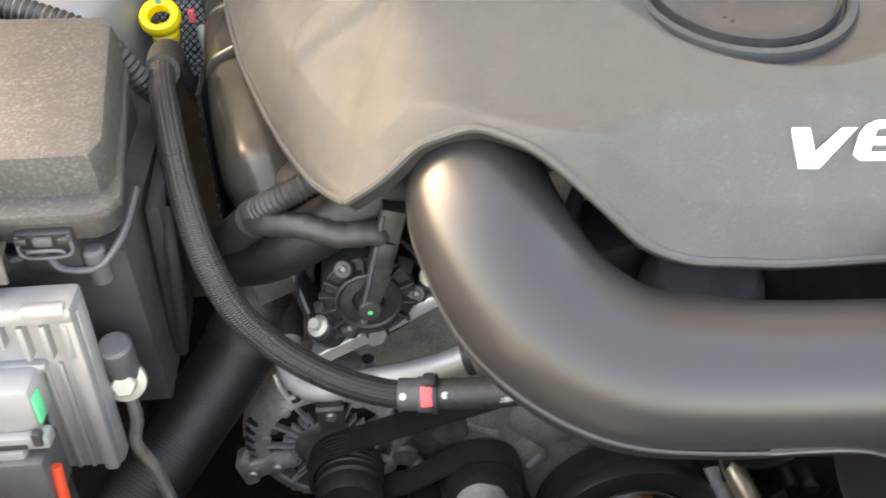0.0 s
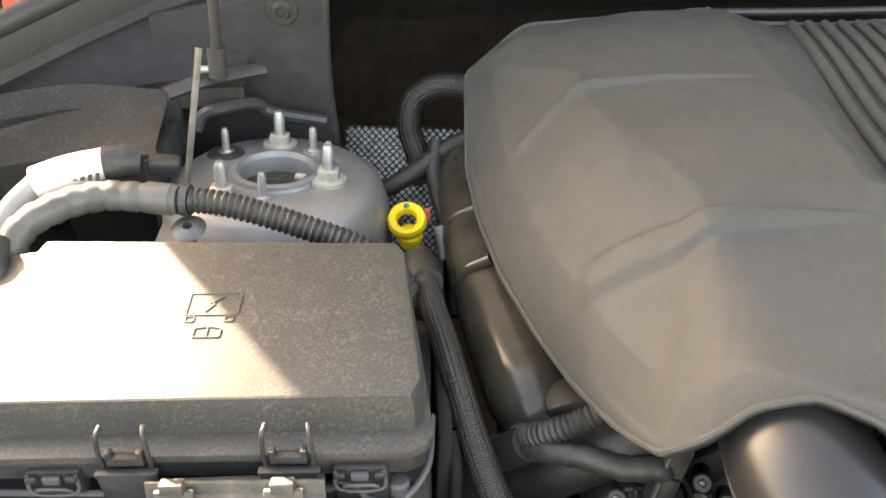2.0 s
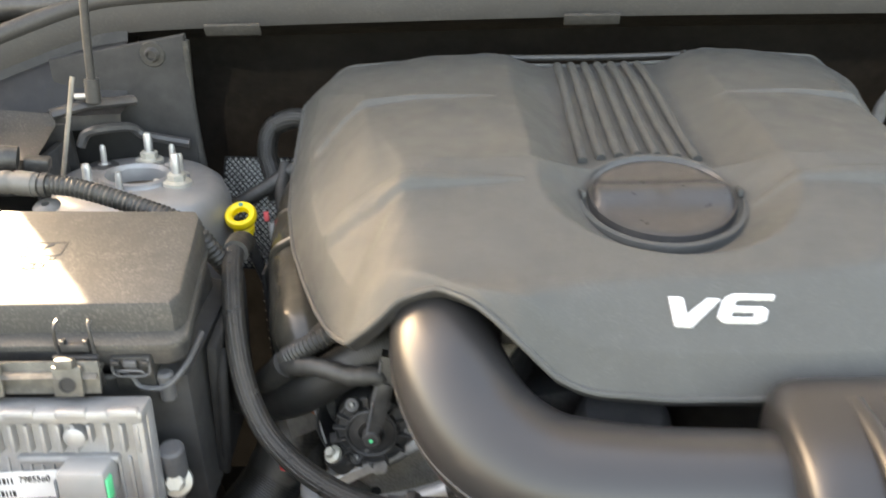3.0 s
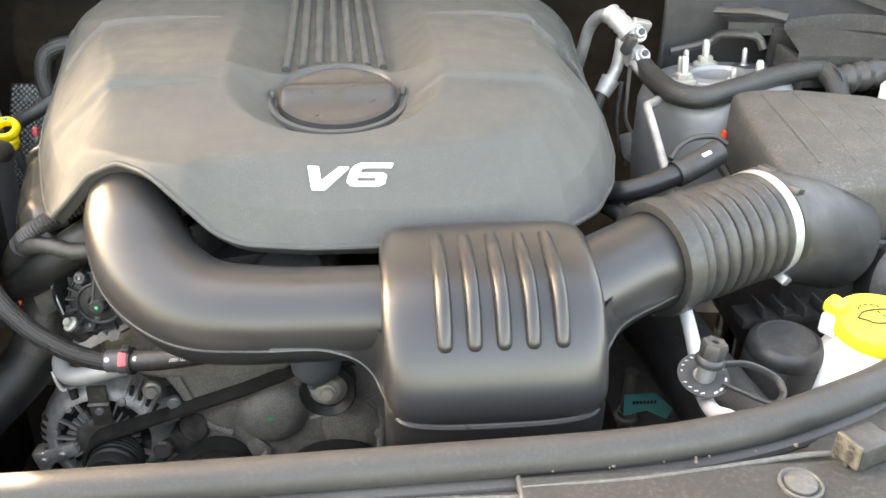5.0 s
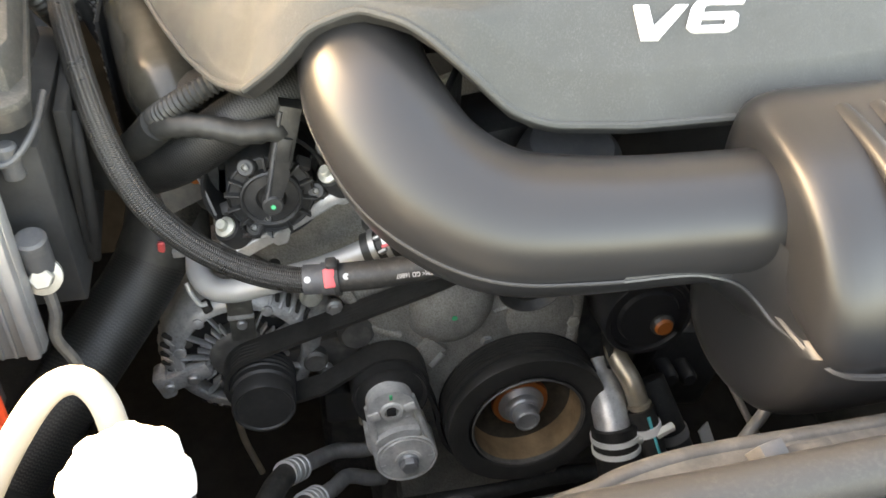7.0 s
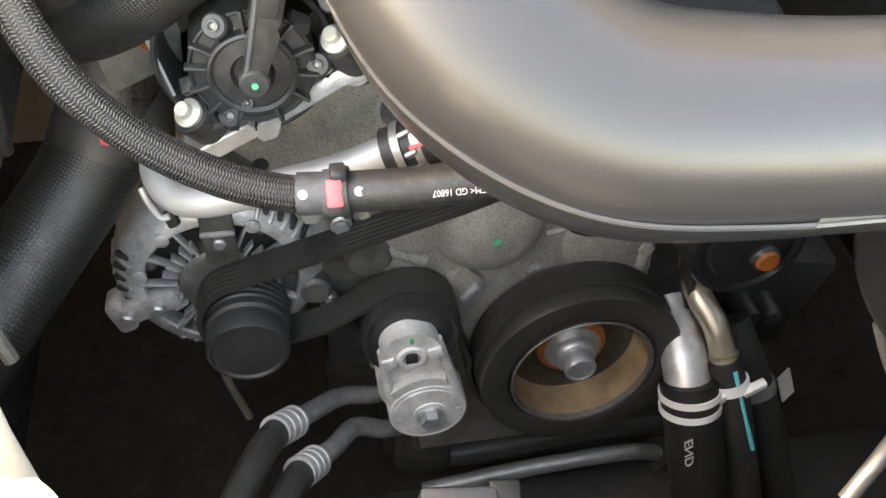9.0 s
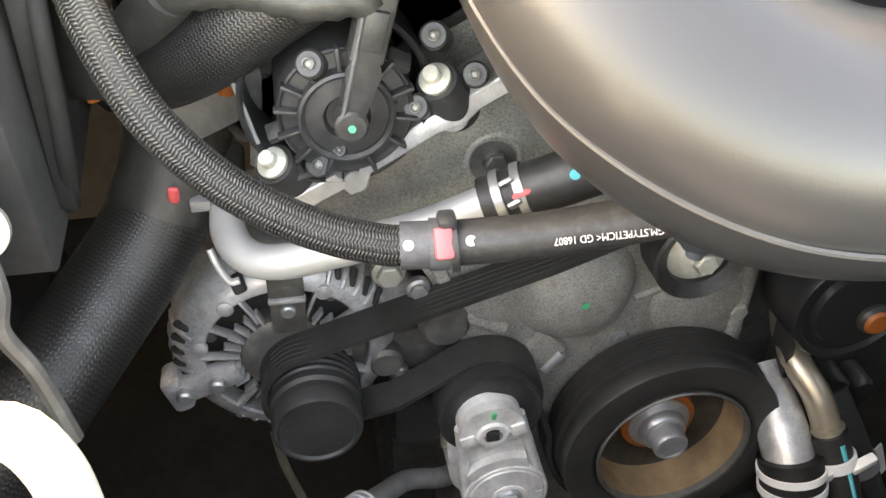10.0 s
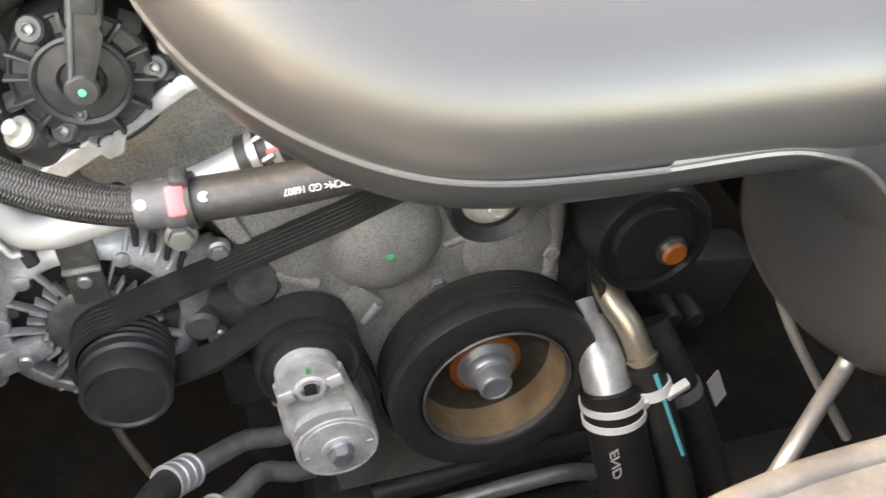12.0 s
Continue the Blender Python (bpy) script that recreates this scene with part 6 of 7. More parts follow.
for cxp, cyp in ((-0.247, 0.464), (-0.437, 0.464)):
    sk = part("socket", box((cxp, cyp + 0.012, 1.083), (0.034, 0.018, 0.036), 0.002, rot(6)), RUBBER, fuse)
    part("socket_loop", sweep([(cxp - 0.0150, cyp, 1.099), (cxp - 0.0155, cyp - 0.001, 1.088), (cxp - 0.011, cyp - 0.002, 1.0845), (cxp, cyp - 0.003, 1.0845), (cxp + 0.011, cyp - 0.002, 1.0845), (cxp + 0.0155, cyp - 0.001, 1.088), (cxp + 0.0150, cyp, 1.099)], 0.0013, 8), GREYPLASTIC, sk)
    part("socket_loop", sweep([(cxp - 0.011, cyp - 0.002, 1.0865), (cxp - 0.008, cyp - 0.004, 1.0905), (cxp + 0.008, cyp - 0.004, 1.0905), (cxp + 0.011, cyp - 0.002, 1.0865)], 0.0012, 8), GREYPLASTIC, sk)
    part("socket_tongue", box((cxp, cyp - 0.001, 1.0955), (0.011, 0.004, 0.006), 0.001), GREYPLASTIC, sk)
    for k in (-1, 1):
        part("socket_ear", box((cxp + k * 0.0125, cyp - 0.001, 1.0965), (0.007, 0.004, 0.004), 0.001), BLACK, sk)
sq = part("square_frame", prism(rounded(0.022, 0.022, 0.002), (-0.392, 0.462, 1.068), (1, 0, 0), (0, -0.25, 0.97), 0.012, 0.001), GREYPLASTIC, fuse)
# black plate painted as the shaded hollow of the frame
part("frame_hollow", prism(rounded(0.015, 0.015, 0.001), (-0.392, 0.4485, 1.0655), (1, 0, 0), (0, -0.25, 0.97), 0.0012), DARKVOID, sq)
part("tray_edge", sweep([(-0.53, 0.470, 1.080), (-0.42, 0.468, 1.078), (-0.28, 0.468, 1.078), (-0.262, 0.468, 1.086), (-0.250, 0.468, 1.080), (-0.243, 0.467, 1.070), (-0.222, 0.467, 1.070), (-0.206, 0.480, 1.084), (-0.203, 0.52, 1.09)], 0.0024, 8), GREYPLASTIC, fuse)
part("post", lathe([(0.007, -0.02), (0.007, 0.004), (0.005, 0.006), (0, 0.006)], (-0.224, 0.474, 1.074), (0, 0, 1), 18), GREYPLASTIC, fuse)
# side wall and rail take a deeper black than the box body
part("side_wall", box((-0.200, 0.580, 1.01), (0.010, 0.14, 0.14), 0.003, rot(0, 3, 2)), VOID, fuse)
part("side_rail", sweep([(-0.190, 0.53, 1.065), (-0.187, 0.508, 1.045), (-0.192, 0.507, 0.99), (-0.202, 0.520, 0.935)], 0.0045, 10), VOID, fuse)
part("side_flap", prism([(0, 0), (0.030, 0.01), (0.028, 0.06), (0.015, 0.075), (0, 0.07)], (-0.192, 0.545, 0.985), (0.8, -0.6, 0), (0, 0, 1), 0.003, 0.001), RUBBER, fuse)


# steel bracket behind the control unit
brk = thing("steel_bracket", (-0.32, 0.45, 1.09), "bare steel bracket with two square nuts", "bracket")
part("strip", sweep([(-0.372, 0.452, 1.094), (-0.34, 0.450, 1.098), (-0.30, 0.451, 1.098), (-0.268, 0.453, 1.096)], 0.0120, 8, flat=0.22), BRACKET, brk)
part("flange", box((-0.320, 0.447, 1.094), (0.108, 0.003, 0.028), 0.001, rot(-12)), BRACKET, brk)
for x in (-0.355, -0.290):
    pl = part("nut_plate", box((x, 0.441, 1.094), (0.024, 0.004, 0.026), 0.0015, rot(-12)), BRACKET, brk)
    part("clip_nut", box((x, 0.443, 1.110), (0.014, 0.008, 0.008), 0.001, rot(-12)), BRACKET, pl)
    # bolt hole is a black turned piece, its depth shown by dark colour
    part("hole", lathe([(0.0062, 0.0), (0.0068, 0.0012), (0.0052, 0.0012), (0.005, 0.0), (0.005, 0.0002), (0, 0.0002)], (x, 0.4385, 1.092), (0, -1, 0.2), 20), DARKVOID, pl)

# engine control unit
ecu = thing("control_unit", (-0.35, 0.42, 0.90), "finned die-cast aluminium control unit with plugged connectors", "control unit")
EV = Vector((0.0, 0.10, 0.995))                 # the unit leans back a little
EO = Vector((-0.371, 0.424, 0.985))             # middle of its front
EN = Vector((0, -0.995, 0.10))
EM = Matrix((XX, EV, EN)).transposed()


def on_ecu(a, b, c=0.0):
    return EO + XX * a + EV * b + EN * c


part("housing", box(on_ecu(0, 0.018, -0.008), (0.288, 0.140, 0.018), 0.005, EM), ECUMETAL, ecu)
part("top_rail", box(on_ecu(0, 0.085, -0.004), (0.286, 0.012, 0.028), 0.004, EM), ECUMETAL, ecu)
for k in range(7):
    part("top_lug", box(on_ecu(-0.125 + k * 0.042, 0.088, 0.006), (0.026, 0.009, 0.010), 0.003, EM), ECUMETAL, ecu)
for k in range(22):
    a = -0.135 + k * 0.0129
    if a > -0.02 and a < 0.005 or abs(a - 0.095) < 0.008:
        top, bot = 0.078, 0.062
    else:
        top, bot = 0.078, 0.052
    part("short_fin", box(on_ecu(a, (top + bot) / 2, 0.004), (0.0035, top - bot, 0.010), 0.001, EM), ECUMETAL, ecu)
for k in range(30):
    part("long_fin", box(on_ecu(-0.136 + k * 0.0093, -0.002, 0.0015), (0.0028, 0.093, 0.004), 0.0008, EM), ECUMETAL, ecu)
part("ledge", box(on_ecu(0.075, 0.044, 0.003), (0.085, 0.008, 0.009), 0.003, EM), ECUMETAL, ecu)
part("ledge", box(on_ecu(-0.055, 0.040, 0.003), (0.080, 0.008, 0.009), 0.003, EM), ECUMETAL, ecu)
part("side_rail", box(on_ecu(0.137, 0.018, 0.002), (0.010, 0.134, 0.012), 0.003, EM), ECUMETAL, ecu)
for a, b in ((0.085, 0.067), (-0.08, 0.060)):
    part("boss", lathe([(0.009, -0.004), (0.009, 0.010), (0.006, 0.012), (0, 0.012)], on_ecu(a, b), EN, 22), ECUMETAL, ecu)
for a in (0.093, -0.053):
    cn = part("connector", box(on_ecu(a, 0.030, 0.014), (0.040, 0.034, 0.032), 0.004, EM), LIGHTGREY, ecu, "grey plastic connector with coloured edges")
    part("lever", box(on_ecu(a, 0.010, 0.030), (0.050, 0.010, 0.012), 0.002, EM), LIGHTGREY, cn)
    for k in (-1, 1):
        part("lever_clip", box(on_ecu(a + k * 0.019, 0.014, 0.0345), (0.006, 0.010, 0.006), 0.001, EM), BLACK, cn)
    part("slot", box(on_ecu(a, 0.009, 0.0365), (0.024, 0.003, 0.001), 0.0, EM), INK, cn)
    part("edge_strip", box(on_ecu(a + 0.0208, 0.030, 0.024), (0.0022, 0.020, 0.010), 0.0008, EM), GREEN, cn)
    part("edge_strip", box(on_ecu(a - 0.0208, 0.030, 0.024), (0.0022, 0.020, 0.010), 0.0008, EM), BLUEGREY, cn)
    part("latch", box(on_ecu(a, 0.000, 0.033), (0.018, 0.012, 0.010), 0.002, EM), LIGHTGREY, cn)
    part("plug", box(on_ecu(a - 0.001, -0.022, 0.026), (0.042, 0.044, 0.034), 0.003, EM), GREYPLASTIC, cn)
    part("boot", box(on_ecu(a - 0.001, -0.060, 0.028), (0.042, 0.034, 0.032), 0.004, EM), BLACK, cn)
    for k in (-1, 1):
        part("lock_arm", sweep([tuple(on_ecu(a + k * 0.023, -0.012, 0.034)), tuple(on_ecu(a + k * 0.0235, -0.040, 0.040)), tuple(on_ecu(a + k * 0.024, -0.074, 0.041))], 0.0036, 8), RED, cn, "orange-red locking arm")
    part("lock_bar", box(on_ecu(a, -0.078, 0.041), (0.054, 0.009, 0.008), 0.002, EM), RED, cn)
    part("boot_slot", box(on_ecu(a - 0.001, -0.060, 0.0445), (0.020, 0.002, 0.001), 0.0, EM), GREYPLASTIC, cn)
    for k in range(3):
        part("boot_tooth", box(on_ecu(a - 0.007 + k * 0.006, -0.067, 0.0445), (0.003, 0.006, 0.001), 0.0, EM), GREYPLASTIC, cn)
part("label", box(on_ecu(0.015, 0.018, 0.0042), (0.105, 0.026, 0.0008), 0.0, EM @ rot(0, 0, 3)), LABEL, ecu, "white paper label with a part number")
lettering("part_number", "7985560", 0.0085, on_ecu(0.029, 0.0215, 0.0048), (1, 0, 0.05), EV, INK, ecu, 0.9)
for r_, y_ in enumerate((0.0205, 0.008)):
    for k in range(18):
        part("ink_bar", box(on_ecu(-0.033 + k * 0.0033, y_ + 0.0003 * k * 0.5, 0.0049), (0.0012 + 0.0012 * ((k * 7 + r_) % 3 == 0), 0.0055, 0.0004), 0.0, EM), INK, ecu)
part("mount_tube", lathe([(0.011, 0), (0.011, 0.03), (0.009, 0.032), (0, 0.032)], (-0.222, 0.452, 0.990), (0.05, -0.15, 1), 22), GREYPLASTIC, ecu)
part("mount_bolt", hexbolt((-0.221, 0.447, 0.985), (0.1, -0.85, 0.5), 0.0085, 0.010, 1.6), YELLOWZINC, ecu)
part("ground_strap", sweep([(-0.220, 0.445, 0.975), (-0.219, 0.440, 0.955), (-0.223, 0.435, 0.935), (-0.214, 0.430, 0.91), (-0.205, 0.42, 0.87)], 0.0045, 8), STEELDARK, ecu)

# coolant reservoir with white cap and pale hose
rsv = thing("coolant_reservoir", (-0.15, 0.235, 0.92), "white coolant reservoir cap with a pale overflow hose", "reservoir")
part("neck", lathe([(0.029, -0.12), (0.029, -0.02), (0.026, -0.006), (0.026, 0.0)], (-0.137, 0.214, 1.060), (0, 0, 1), 40), BLACK, rsv)
bmk = bmesh.new()
RC = Vector((-0.137, 0.214, 1.063))
rows = []
for r_, h_, lobe in ((0.0262, -0.022, 0.0), (0.0288, -0.0215, 1.0), (0.0292, -0.017, 1.0), (0.0288, -0.004, 1.0), (0.0275, -0.0005, 0.8), (0.0250, 0.0012, 0.3), (0.0210, 0.0016, 0.0), (0.0198, 0.0004, 0.0), (0.0105, 0.0004, 0.0), (0.0092, 0.0020, 0.0), (0.0081, 0.0062, 0.0), (0.0062, 0.0075, 0.0), (0.0002, 0.0078, 0.0)):
    rows.append([bmk.verts.new(RC + Vector((r_ * math.cos(2 * math.pi * k / 96), r_ * math.sin(2 * math.pi * k / 96), h_)) * 1.0 + Vector((math.cos(2 * math.pi * k / 96), math.sin(2 * math.pi * k / 96), 0)) * (0.0026 * lobe * sstep(0.35, 0.75, 0.5 + 0.5 * math.cos(8 * 2 * math.pi * k / 96)))) for k in range(96)])
for a, b in zip(rows, rows[1:]):
    for k in range(96):
        bmk.faces.new((a[k], a[(k + 1) % 96], b[(k + 1) % 96], b[k]))
part("cap", bmk, WHITEP, rsv)
part("tank", box((-0.195, 0.235, 0.86), (0.10, 0.08, 0.16), 0.02), BLACK, rsv)
part("overflow_hose", sweep([(-0.250, 0.250, 0.945), (-0.230, 0.274, 0.980), (-0.208, 0.296, 1.007), (-0.190, 0.308, 1.0220), (-0.174, 0.309, 1.0245), (-0.163, 0.301, 1.014), (-0.159, 0.292, 0.990), (-0.158, 0.288, 0.93)], 0.0086, 20), BEIGE, rsv)
fil = thing("white_filler_tube", (-0.30, 0.35, 0.9), "white plastic filler tube beside the control unit", "tube")
part("tube", lathe([(0.015, -0.10), (0.015, -0.010), (0.013, -0.003), (0.010, 0.0), (0, 0.0)], (-0.300, 0.350, 1.045), (0, 0, 1), 32), WHITEP, fil)
part("yellow_lug", box((-0.282, 0.345, 0.996), (0.014, 0.022, 0.018), 0.004), WASHERCAP, fil)


def strut_tower(side):
    def sx(x):
        return MID + side * (MID - x)
    c = Vector((sx(-0.348), 0.806, 1.122))
    t = thing("strut_tower", c, "silver painted strut tower with studs round its hole", "strut tower", "strut towers")
    axis = Vector((side * -0.06, 0.05, 1)).normalized()
    part("dome", lathe([(0.118, -0.30), (0.110, -0.10), (0.104, -0.028), (0.097, -0.009), (0.086, -0.001), (0.060, 0.001), (0.043, 0.001), (0.041, 0.005), (0.036, 0.006), (0.034, 0.002), (0.0345, -0.02)], c, axis, 72), PAINT, t)
    part("hole_ring", lathe([(0.0425, 0.000), (0.0415, 0.006), (0.036, 0.007), (0.0335, 0.002)], c, axis, 56), PAINT, t)
    part("strut_top", lathe([(0.0345, -0.014), (0.026, -0.014), (0.022, -0.017), (0.010, -0.016), (0.008, -0.013), (0, -0.012)], c, axis, 40), DEEPBROWN, t)
    part("tan_clip", box(c + Vector((0.022, 0.002, -0.004)), (0.010, 0.006, 0.004), 0.001, rot(0, 0, -20)), BEIGE, t)
    for x, y in ((-0.353, 0.866), (-0.389, 0.764), (-0.298, 0.792)):
        nut_stud(t, (sx(x), y, 1.123), axis, 0.0085, 0.034)
    for x, y in ((-0.402, 0.848), (-0.318, 0.846), (-0.300, 0.815), (-0.352, 0.758)):
        nut_stud(t, (sx(x), y, 1.123), axis, 0.006, 0.026, True)
    part("patch", lathe([(0.018, -0.004), (0.018, 0.002), (0.016, 0.0035), (0, 0.0035)], (sx(-0.402), 0.846, 1.122), axis, 24), PAINTDARK, t)
    part("shelf", box((sx(-0.400), 0.705, 1.095), (0.09, 0.13, 0.012), 0.004, rot(4, side * 4, 0)), PAINT, t)
    return t


strut_tower(-1)
strut_tower(1)

loomL = thing("corrugated_loom", (-0.38, 0.68, 1.15), "black corrugated wiring loom with grey tape and a tie", "wiring")
part("conduit", sweep([(-0.405, 0.684, 1.166), (-0.37, 0.681, 1.165), (-0.33, 0.675, 1.156), (-0.29, 0.667, 1.145), (-0.255, 0.660, 1.133), (-0.235, 0.655, 1.118), (-0.222, 0.66, 1.09), (-0.213, 0.68, 1.06)], 0.0095, 18, 8, step=0.0011, wave=lambda s: 1 + 0.10 * math.cos(2 * math.pi * s / 0.0052)), RUBBER, loomL)
part("taped_end", sweep([(-0.525, 0.632, 1.135), (-0.515, 0.655, 1.158), (-0.49, 0.673, 1.168), (-0.46, 0.685, 1.170), (-0.43, 0.686, 1.168), (-0.40, 0.684, 1.166)], 0.0118, 16, step=0.003, wave=lambda s_: 1 + 0.05 * math.sin(s_ * 420) + 0.03 * math.sin(s_ * 910)), TAPE, loomL)
part("tape_band", sweep([(-0.425, 0.686, 1.168), (-0.405, 0.684, 1.1665)], 0.0128, 16), TAPE, loomL)
part("tie", band((-0.394, 0.6835, 1.166), (1, -0.05, -0.05), 0.0108, 0.006, 0.002, 24), BLACK, loomL)
part("tie_clip", lathe([(0.014, 0.0), (0.012, 0.002), (0.004, 0.004), (0.003, -0.016), (0.0, -0.018)], (-0.393, 0.672, 1.147), (0, -0.3, 1), 20), STEELDARK, loomL)
part("fork", sweep([(-0.52, 0.630, 1.165), (-0.515, 0.600, 1.150), (-0.53, 0.59, 1.12)], 0.009, 12), BLACK, loomL)
conn = thing("taped_connector", (-0.49, 0.71, 1.17), "white tape wrapped cable connector with a black end", "connector")
part("wrap", sweep([(-0.520, 0.708, 1.170), (-0.495, 0.715, 1.176), (-0.463, 0.722, 1.180)], 0.0135, 20), WHITEP, conn)
part("black_end", sweep([(-0.466, 0.7215, 1.1795), (-0.447, 0.725, 1.180), (-0.440, 0.727, 1.178)], 0.0140, 20, wave=lambda s: 1 + 0.07 * math.cos(s * 1500)), RUBBER, conn)
part("cable", sweep([(-0.545, 0.62, 1.10), (-0.548, 0.66, 1.130), (-0.540, 0.69, 1.152), (-0.518, 0.708, 1.170)], 0.010, 14), LIGHTGREY, conn)
part("plug_tail", box((-0.424, 0.735, 1.170), (0.026, 0.018, 0.014), 0.003, rot(0, 10, 10)), BLACK, conn)
for k in range(4):
    part("ink_bar", box((-0.486 + k * 0.006, 0.705, 1.1765), (0.003, 0.001, 0.006), 0.0, rot(-40, 0, 0)), INK, conn)

# bonnet stay: flat arm, ball joint and gas strut
stay = thing("bonnet_strut", (-0.42, 0.79, 1.13), "black gas strut on a thin steel arm", "gas strut")
part("arm", sweep([(-0.4225, 0.768, 1.128), (-0.4185, 0.774, 1.141), (-0.399, 0.806, 1.244)], 0.0042, 8, steps=2, flat=0.45), BRACKET, stay)
part("socket", sweep([(-0.395, 0.838, 1.205), (-0.393, 0.840, 1.232)], 0.0085, 16), BLACK, stay)
part("rod", sweep([(-0.394, 0.839, 1.222), (-0.382, 0.840, 1.335), (-0.33, 0.845, 1.72)], 0.0048, 14), BLACK, stay)
part("ball_pin", sweep([(-0.415, 0.838, 1.212), (-0.393, 0.838, 1.212)], 0.0035, 10), ZINC, stay)

# yellow dipstick
dip = thing("dipstick", (-0.228, 0.79, 1.0), "yellow plastic oil dipstick handle with a finger ring", "dipstick")
RN = Vector((0.0, -0.50, 0.866))
part("ring", lathe([(0.0095, -0.0045), (0.0120, -0.0062), (0.0165, -0.0055), (0.0185, -0.002), (0.0185, 0.003), (0.0165, 0.0062), (0.0130, 0.0066), (0.0100, 0.0045), (0.0090, 0.0), (0.0095, -0.0045)], (-0.228, 0.785, 1.082), RN, 40), YELLOW, dip)
part("plug", lathe([(0, -0.024), (0.007, -0.024), (0.0095, -0.021), (0.0095, -0.017), (0.0120, -0.015), (0.0125, -0.009), (0.0105, -0.006), (0.0085, -0.0045), (0, -0.0045)], (-0.226, 0.782, 1.078), Vector((0.0, -0.15, 1)), 28), YELLOW, dip)
part("tube", sweep([(-0.222, 0.786, 1.056), (-0.214, 0.79, 1.01), (-0.195, 0.80, 0.93), (-0.17, 0.80, 0.82)], 0.0062, 14), BLACK, dip)
part("teal_mark", box((-0.2285, 0.7935, 1.0935), (0.005, 0.004, 0.003), 0.0005), TEAL, dip)

# perforated heat shield and hoses near the firewall
shield = thing("heat_shield", (-0.27, 1.0, 0.95), "embossed black and silver foil heat shield", "heat shield")
SV = Vector((0.05, 0.55, 0.83)).normalized()
SU = Vector((1, -0.1, 0)).normalized()
SN = SU.cross(SV)
S0 = Vector((-0.292, 0.962, 0.955))
part("backing", box(S0 + SU * 0.05 + SV * 0.05 - SN * 0.003, (0.15, 0.16, 0.004), 0.001, Matrix((SU, SV, SN)).transposed()), DARKVOID, shield)
bm = bmesh.new()
for i in range(18):
    for j in range(36):
        c = S0 + SU * (-0.02 + i * 0.0084 + (j % 2) * 0.0042) + SV * (-0.025 + j * 0.0043)
        vs = [bm.verts.new(c + SU * a + SV * b) for a, b in ((0.0032, 0), (0, 0.0032), (-0.0032, 0), (0, -0.0032))]
        tp = bm.verts.new(c + SN * 0.0024)
        for q in range(4):
            bm.faces.new((vs[q], vs[(q + 1) % 4], tp))
tagged(part("embossing", bm, FOIL, shield), kind="stuff")
S1 = Vector((-0.205, 0.80, 0.93))
bm = bmesh.new()
bb = bmesh.new()
box(S1 + Vector((0.008, 0.06, 0.02)), (0.004, 0.26, 0.17), 0.001, rot(0, 0, 0), bb)
part("side_backing", bb, DARKVOID, shield)
for i in range(38):
    for j in range(24):
        c = S1 + Vector((0.004, -0.06 + i * 0.0064 + (j % 2) * 0.0032, -0.05 + j * 0.0064))
        vs = [bm.verts.new(c + Vector((0, a, b))) for a, b in ((0.0026, 0), (0, 0.0026), (-0.0026, 0), (0, -0.0026))]
        tp = bm.verts.new(c + Vector((-0.0012, 0, 0)))
        for q in range(4):
            bm.faces.new((vs[q], vs[(q + 1) % 4], tp))
tagged(part("side_embossing", bm, FOIL, shield), kind="stuff")
rear = thing("rear_hoses", (-0.2, 0.97, 1.05), "black braided hose loop and cable by the firewall", "hose")
part("loop", sweep([(-0.150, 0.955, 1.135), (-0.190, 0.965, 1.140), (-0.222, 0.968, 1.125), (-0.230, 0.960, 1.095), (-0.222, 0.945, 1.070), (-0.215, 0.93, 1.04)], 0.0135, 18), BRAID, rear)
part("cable", sweep([(-0.155, 0.93, 1.10), (-0.19, 0.925, 1.085), (-0.225, 0.91, 1.065), (-0.265, 0.90, 1.045), (-0.29, 0.895, 1.03)], 0.010, 14), RUBBER, rear)
part("cable", sweep([(-0.20, 0.93, 1.09), (-0.203, 0.90, 1.065), (-0.195, 0.86, 1.045), (-0.188, 0.82, 1.02), (-0.185, 0.77, 0.98)], 0.009, 14), RUBBER, rear)
part("clip", box((-0.250, 0.800, 1.075), (0.030, 0.02, 0.012), 0.003, rot(0, 0, 15)), BLACK, rear)
part("pink_tip", box((-0.210, 0.832, 1.060), (0.006, 0.006, 0.012), 0.001), PINK, rear)
part("grey_tip", sweep([(-0.198, 0.81, 1.06), (-0.192, 0.79, 1.035)], 0.006, 10), LIGHTGREY, rear)


# ---- right side: air box, washer bottle, pipes ----
air = thing("air_filter_box", (0.82, 0.58, 1.0), "dusty black ribbed plastic air filter box", "air filter box")
bm = bmesh.new()
lid_lo = [(0.674, 0.515), (0.680, 0.494), (0.70, 0.487), (0.80, 0.482), (0.90, 0.478), (1.00, 0.474), (1.02, 0.50), (1.02, 0.585), (0.98, 0.605), (0.90, 0.640), (0.84, 0.668), (0.76, 0.690), (0.70, 0.694), (0.680, 0.684), (0.674, 0.66)]


def lid_z(y):
    return 1.108 + 0.034 * max(0.0, min(1.0, (y - 0.49) / 0.19)) ** 0.75


